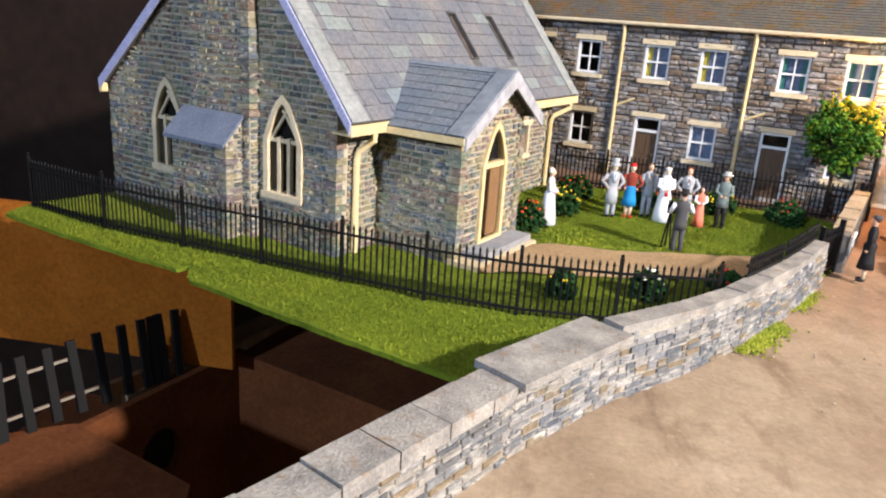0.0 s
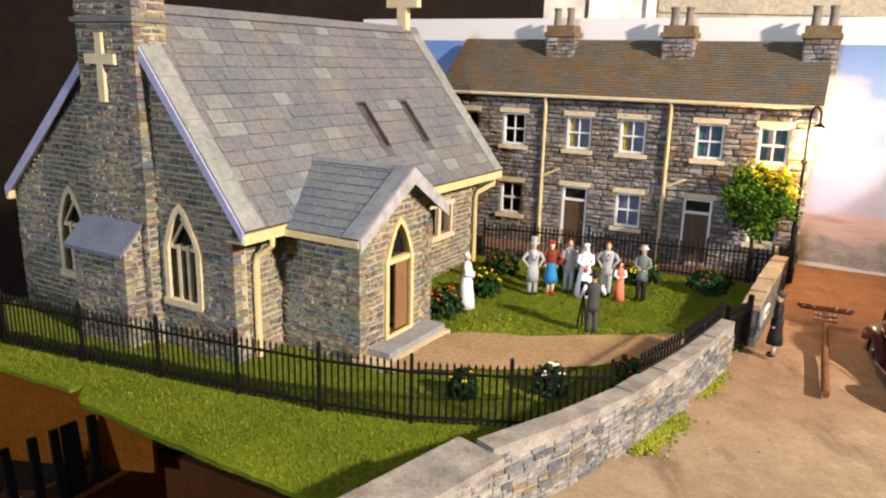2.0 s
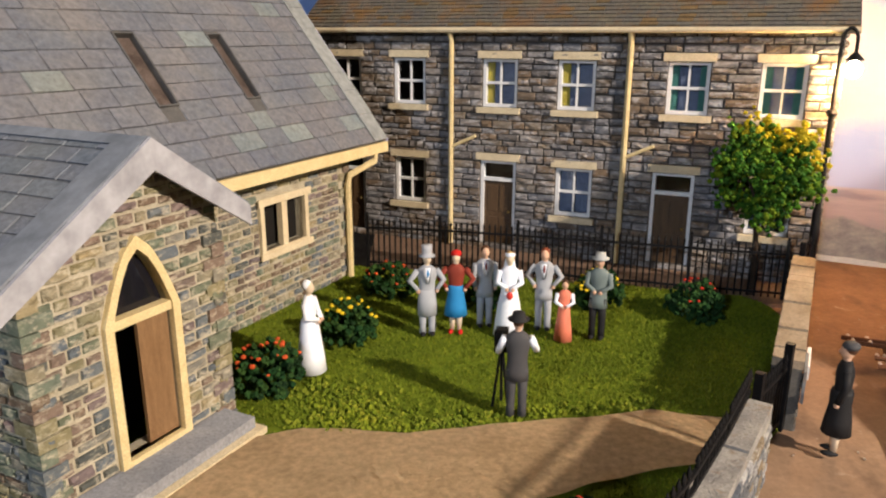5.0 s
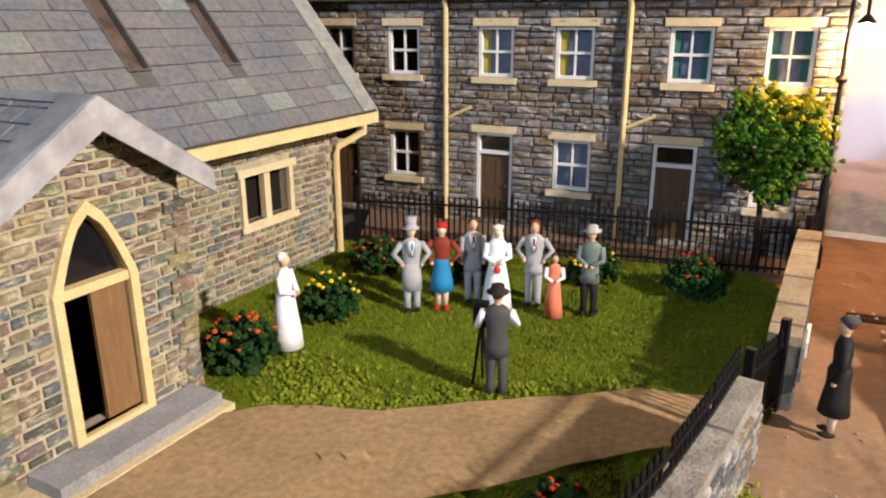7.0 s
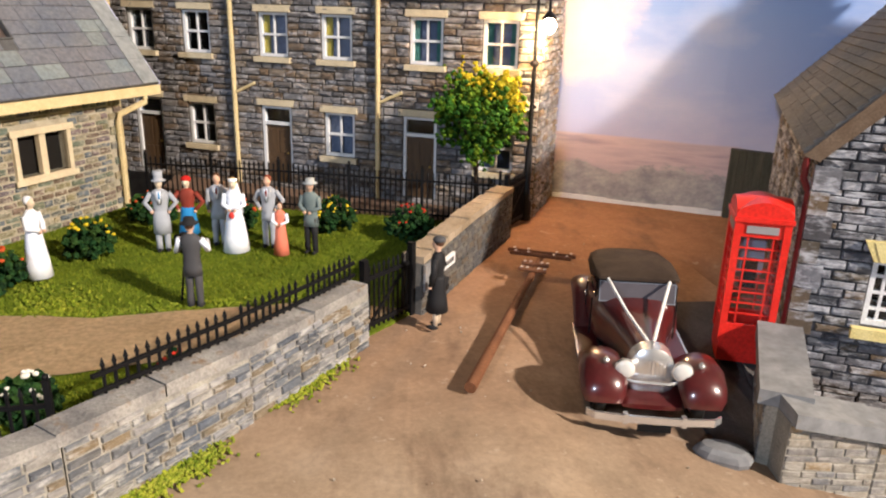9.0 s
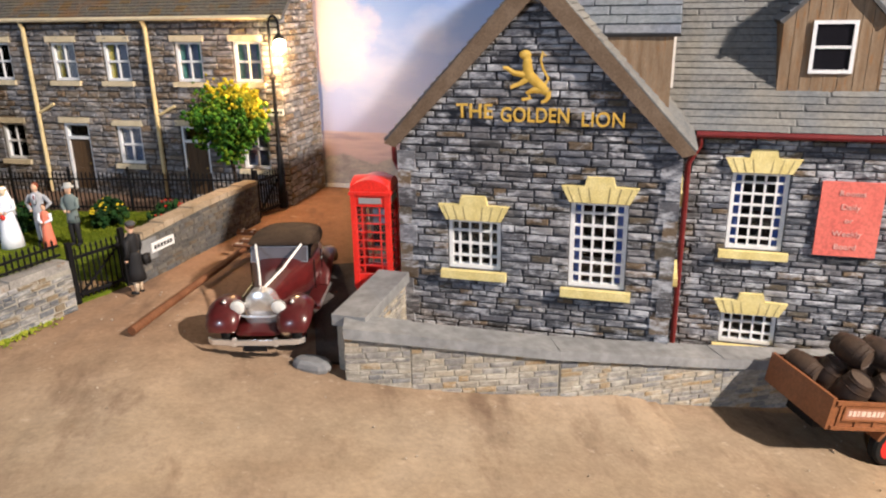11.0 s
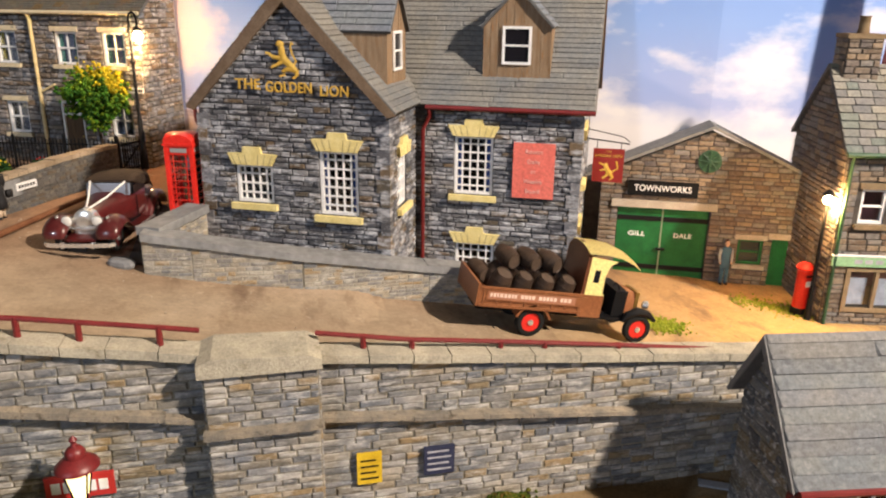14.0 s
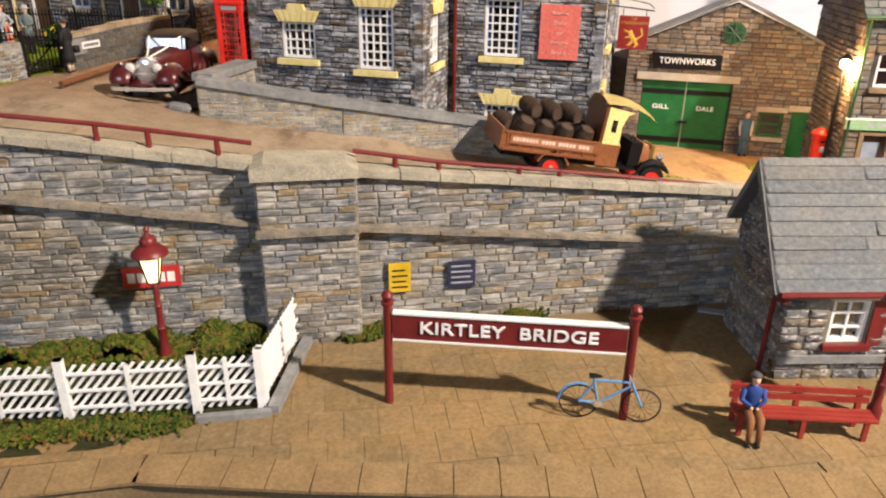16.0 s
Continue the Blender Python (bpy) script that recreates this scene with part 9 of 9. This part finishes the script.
def foliage(name, parent, material, spots, seed, kind=""):
    rng, verts, faces = random.Random(seed), [], []
    for c, r in spots:
        clump(rng, c, r, verts, faces)
    me = bpy.data.meshes.new(name)
    me.from_pydata([(a * S, b * S, c * S) for a, b, c in verts], [], faces)
    me.materials.append(material)
    ob = new(name, me)
    ob.parent = parent
    return tagged(ob, kind=kind)


tree = thing("tree", "round green and yellow foam-leaved tree on a thin trunk", "tree", P(12.25, 27.15, 0.05))
part("trunk", tube(bmesh.new(), [(0, 0, 0), (0.03, 0, 0.8), (-0.02, 0.02, 1.6), (0, 0, 2.6)], [0.1, 0.075, 0.065, 0.04], 8), M_TRUNK, tree, smooth=True)
rng = random.Random(5)
for k in range(7):
    a = k * 0.9
    part("limb", tube(bmesh.new(), [(0, 0, 1.5 + 0.12 * k), (0.4 * math.cos(a), 0.4 * math.sin(a), 2.1 + 0.15 * k), (0.8 * math.cos(a), 0.8 * math.sin(a), 2.6 + 0.15 * k)], [0.04, 0.03, 0.015], 6), M_TRUNK, tree)
spots, hubs = [], []
while len(hubs) < 46:
    p = Vector([rng.uniform(-1, 1) for _ in range(3)])
    if 0.55 < p.length < 1.0:
        hubs.append(p)
for p in hubs:
    c = Vector((p.x * 1.02, p.y * 1.02, 2.92 + p.z * 1.18))
    for _ in range(46):
        q = Vector([rng.gauss(0, 0.17) for _ in range(3)])
        spots.append((c + q, rng.uniform(0.04, 0.092)))
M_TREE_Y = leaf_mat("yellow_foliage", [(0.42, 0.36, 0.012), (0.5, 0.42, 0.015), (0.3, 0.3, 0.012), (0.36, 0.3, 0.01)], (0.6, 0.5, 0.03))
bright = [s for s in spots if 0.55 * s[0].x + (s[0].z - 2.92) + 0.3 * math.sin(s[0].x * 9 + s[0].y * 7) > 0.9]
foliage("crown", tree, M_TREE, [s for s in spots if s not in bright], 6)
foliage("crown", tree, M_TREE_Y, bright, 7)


def bush(label, x, y, r, h, flower, n, seed, z=0.06):
    b = thing("flower_bush", label, "bush", P(x, y, z), "flower bushes")
    rng, spots = random.Random(seed), []
    for _ in range(190):
        a, d, q = rng.uniform(0, math.tau), r * rng.random() ** 0.5, rng.random()
        spots.append(((d * math.cos(a), d * math.sin(a), h * (0.08 + q * (1.0 - 0.55 * (d / r) ** 2))), rng.uniform(0.05, 0.095)))
    foliage("leaves", b, M_BUSH, spots, seed, "stuff")
    me = make_mesh("flower", ball(bmesh.new(), (0, 0, 0), 0.055, (1, 1, 0.7), 7, 5), flower) if flower else None
    for k in range(n if flower else 0):
        a, d = rng.uniform(0, math.tau), r * rng.random() ** 0.5
        ob = new("flower", me)
        ob.parent, ob.matrix_basis = b, P(d * math.cos(a), d * math.sin(a), h * (1.06 - 0.5 * (d / r) ** 2)) @ Matrix.Scale(rng.uniform(0.5, 1.05), 4)


F_RED, F_YEL, F_WHT, F_ORG = flat("petal_red", (0.42, 0.03, 0.015), 0.7), flat("petal_yellow", (0.72, 0.55, 0.02), 0.7), flat("petal_white", (0.78, 0.76, 0.68), 0.7), flat("petal_orange", (0.5, 0.08, 0.02), 0.7)
bush("dark green bush with orange-red flowers by the porch", 1.75, 22.45, 0.62, 0.85, F_ORG, 22, 31)
bush("green bush with yellow flowers by the church wall", 2.95, 24.5, 0.55, 0.85, F_YEL, 20, 32)
bush("dark bush with red flowers at the church corner", 3.6, 27.2, 0.62, 0.8, F_ORG, 14, 33)
bush("green bush with bright yellow flowers", 8.45, 26.4, 0.55, 0.85, F_YEL, 26, 34)
bush("dark bush with dull red flowers before the railing", 10.35, 25.6, 0.62, 0.85, F_RED, 12, 35)
bush("dark bush with red flowers behind the party", 5.9, 26.6, 0.5, 0.8, F_ORG, 12, 36)
bush("green bush topped with white flowers by the path", 4.5, 17.4, 0.4, 0.65, F_WHT, 30, 37)
bush("dark bush with red flowers beside the wall", 6.45, 18.1, 0.42, 0.6, F_RED, 14, 38)
bush("green bush with yellow-orange flowers on the lawn", 2.5, 17.0, 0.34, 0.6, F_YEL, 12, 39)

# weeds at the walls' feet, on the street and in the garden bed
def patch(label, pts, spread, n, size, material, seed, zf, name="weeds"):
    rng, spots = random.Random(seed), []
    for _ in range(n):
        k = rng.random() * (len(pts) - 1)
        i = min(int(k), len(pts) - 2)
        x, y = pts[i][0] + (pts[i + 1][0] - pts[i][0]) * (k - i), pts[i][1] + (pts[i + 1][1] - pts[i][1]) * (k - i)
        x, y = x + rng.gauss(0, spread), y + rng.gauss(0, spread)
        spots.append(((x, y, zf(x, y) + rng.random() * size), size * rng.uniform(0.5, 1.0)))
    tagged(foliage(name, None, material, spots, seed, "stuff"), label, "weeds")


patch("yellow-green weeds at the foot of the churchyard wall", [(6.0, 15.0), (7.2, 16.5)], 0.17, 1300, 0.035, M_MOSS, 51, gz)
patch("yellow-green weeds at the foot of the churchyard wall", [(7.9, 17.75), (8.7, 19.0)], 0.15, 1200, 0.035, M_MOSS, 52, gz)
patch("bright green tufts beside the lorry", [(30.3, 15.4), (31.2, 15.3)], 0.3, 900, 0.05, M_MOSS, 53, gz)
patch("mossy grass round the post box", [(35.0, 17.2), (36.3, 15.9), (37.2, 15.6)], 0.3, 900, 0.04, M_MOSS, 54, gz)
patch("shaggy tufts along the footpath edge", [(2.3, 21.1), (4.2, 21.0), (5.6, 21.3), (8.6, 21.7)], 0.13, 520, 0.05, M_BLADE, 55, lambda x, y: 0.05)
patch("shaggy tufts on the lawn by the robed figurine", [(2.6, 22.2), (3.9, 21.4)], 0.3, 360, 0.05, M_BLADE, 56, lambda x, y: 0.05)
patch("ivy and bushes below the retaining wall", [(9.5, 9.7), (17.3, 9.75)], 0.28, 6500, 0.09, M_IVY, 57, lambda x, y: PZ + 0.1 + 0.5 * max(0, noise.noise((x * 1.3, y, 0)) + 0.35) * (1 if y > 9.3 else 0.3), "ivy")
patch("low green bushes along the wall foot", [(19.2, 9.85), (24.3, 10.1)], 0.16, 3200, 0.075, M_IVY, 58, lambda x, y: PZ + 0.5 * max(0, noise.noise((x * 1.1, 3, 0)) + 0.3), "ivy")
patch("low planting in front of the lattice fence", [(9.5, 6.85), (15.5, 6.75)], 0.2, 2200, 0.06, M_IVY, 59, lambda x, y: PZ + 0.05, "ivy")

# flock grass of the lawn
rng = np.random.RandomState(4)
N = 170000
gx, gt = rng.uniform(-12.4, 12.3, N), rng.uniform(0.004, 1, N)
lo_, hi_ = np.array([lawn_lo(v) for v in np.linspace(-12.45, 12.4, 600)]), np.array([lawn_hi(v) for v in np.linspace(-12.45, 12.4, 600)])
gl, gh = np.interp(gx, np.linspace(-12.45, 12.4, 600), lo_), np.interp(gx, np.linspace(-12.45, 12.4, 600), hi_)
gy = gl + (gh - gl) * gt
# clear of the church, its porch and the footpath
ca, sa = math.cos(radians(-27.7)), math.sin(radians(-27.7))
lu, lv = (gx + 2.81) * ca + (gy - 18.11) * sa, -(gx + 2.81) * sa + (gy - 18.11) * ca
inside = ((lu > -9.1) & (lu < -0.25) & (lv > -0.1) & (lv < 12.1)) | ((lu > -0.4) & (lu < 3.1) & (lv > 1.5) & (lv < 4.85))
pu, pd = np.interp(gx, [p[0] for p in PATH_UP], [p[1] for p in PATH_UP]), np.interp(gx, [p[0] for p in PATH_DN], [p[1] for p in PATH_DN])
inside |= (gx > 0.5) & (gx < 9.7) & (gy < pu - 0.02) & (gy > pd + 0.02)
gx, gy = gx[~inside], gy[~inside]
n = len(gx)
a, hgt, lean = rng.uniform(0, math.tau, n), rng.uniform(0.03, 0.075, n), rng.uniform(0, 0.06, (n, 2)) - 0.03
wob = np.array([0.03 + 0.05 * noise.noise((x * 0.5, y * 0.5, 3.3)) for x, y in zip(gx, gy)])
c, s = np.cos(a) * 0.014, np.sin(a) * 0.014
v = np.empty((n, 3, 3))
v[:, 0], v[:, 1] = np.stack([gx - c, gy - s, wob], 1), np.stack([gx + c, gy + s, wob], 1)
v[:, 2] = np.stack([gx + lean[:, 0], gy + lean[:, 1], wob + hgt], 1)
me = bpy.data.meshes.new("grass")
me.from_pydata((v.reshape(-1, 3) * S).tolist(), [], np.arange(3 * n).reshape(-1, 3).tolist())
me.materials.append(M_BLADE)
tagged(new("grass", me), "short bright green static grass on the lawn", "grass", kind="stuff")

# small stones and grit on the street
rng = random.Random(8)
verts, faces = [], []
for _ in range(360):
    x, y = rng.uniform(4, 34), rng.uniform(10.8, 27)
    if y < 26 and (x > lerp_line([(10.4, 4.9), (13.5, 6.2), (15.2, 6.4), (19.8, 9.6), (21, 10.6), (26, 13.2)], y)) and not (x > 15 and y > 15.8):
        clump(rng, (x, y, gz(x, y) + 0.01), rng.uniform(0.008, 0.026), verts, faces)
me = bpy.data.meshes.new("grit")
me.from_pydata([(p * S, q * S, r * S) for p, q, r in verts], [], faces)
me.materials.append(M_GRIT)
tagged(new("grit", me), "pale grit and crumbs scattered on the road", "grit", kind="stuff")

# ---- what shows below the layout's open edge ----
LOW = -5.2
hb_ = thing("backing_board", "orange-brown hardboard backing under the layout", "board", P(-8.2, 21.8, 0))
part("board", box(bmesh.new(), -1.2, 13, 0, 0.2, LOW, -0.45), M_HARD, hb_, m=P(0, 0, 0, rz=176))
bb = thing("baseboard_frame", "brown painted baseboard frame with a round cable hole", "baseboard", P(-7.49, 22.86, 0))
circ = [(3.3 + 0.72 * math.cos(i * math.tau / 20), LOW - 2.15 + 0.85 * math.sin(i * math.tau / 20)) for i in range(20)]
part("panel", slab(bmesh.new(), rect(-0.2, 9.0, -13.0, LOW), [circ], 0.25), M_BOARD, bb, m=P(0, 0, 0, rz=-114.3) @ P(0, 0, 0))
# black sheet added behind the cable hole, painted as its inner shade
part("hole_back", box(bmesh.new(), 2.2, 4.4, -0.1, -0.04, LOW - 3.4, LOW - 0.9), M_DARK, bb, m=P(0, 0, 0, rz=-114.3))
part("panel", box(bmesh.new(), 0.02, 12.0, 0, 0.25, -13.0, LOW), M_BOARD, bb, m=P(0, 0, 0, rz=-26.3))
part("deck", prism(bmesh.new(), [(0.4, 0.1), (11.5, -5.4), (14.0, 1.0), (3.0, 8.0), (1.4, 3.2)], LOW - 0.15, LOW - 0.004, "z"), M_BOARD, bb)
part("deck", prism(bmesh.new(), [(-2.45, -5.2), (1.6, -7.2), (3.0, -12.0), (-6.0, -11.0), (-4.6, -6.4)], LOW - 0.25, LOW + 0.01, "z"), M_BOARD, bb)
part("floor_board", box(bmesh.new(), -12.0, 14.0, -16, 9.0, -13.3, -13.0), M_BOARD, bb)
part("strip", box(bmesh.new(), -4.0, 8.5, 0.26, 1.2, LOW - 0.6, LOW), M_WOOD, bb, "bare timber batten", m=P(0, 0, 0, rz=66.5))
trk = thing("spare_track", "short length of old model track tipped up on its edge", "track", P(-8.46, 20.85, LOW, rz=-121.5) @ P(0, 0, 0, rx=14))
rng = random.Random(77)
for k, u in enumerate((0.0, 0.42, 0.74, 1.05, 1.65, 2.35, 3.05, 3.75, 4.45, 5.15, 5.85, 6.55)):
    part("sleeper", box(bmesh.new(), -0.12, 0.12, -0.07, 0.07, 0, 2.05), M_BLACK, trk, m=P(u, rng.uniform(-0.03, 0.03), 0, ry=rng.uniform(-9, -1)), bevel=0.02)
for z, a in ((0.5, -0.1), (1.55, 2.9)):
    part("rail", box(bmesh.new(), a, 7.2, -0.17, -0.075, z - 0.04, z + 0.04), M_RAIL, trk)
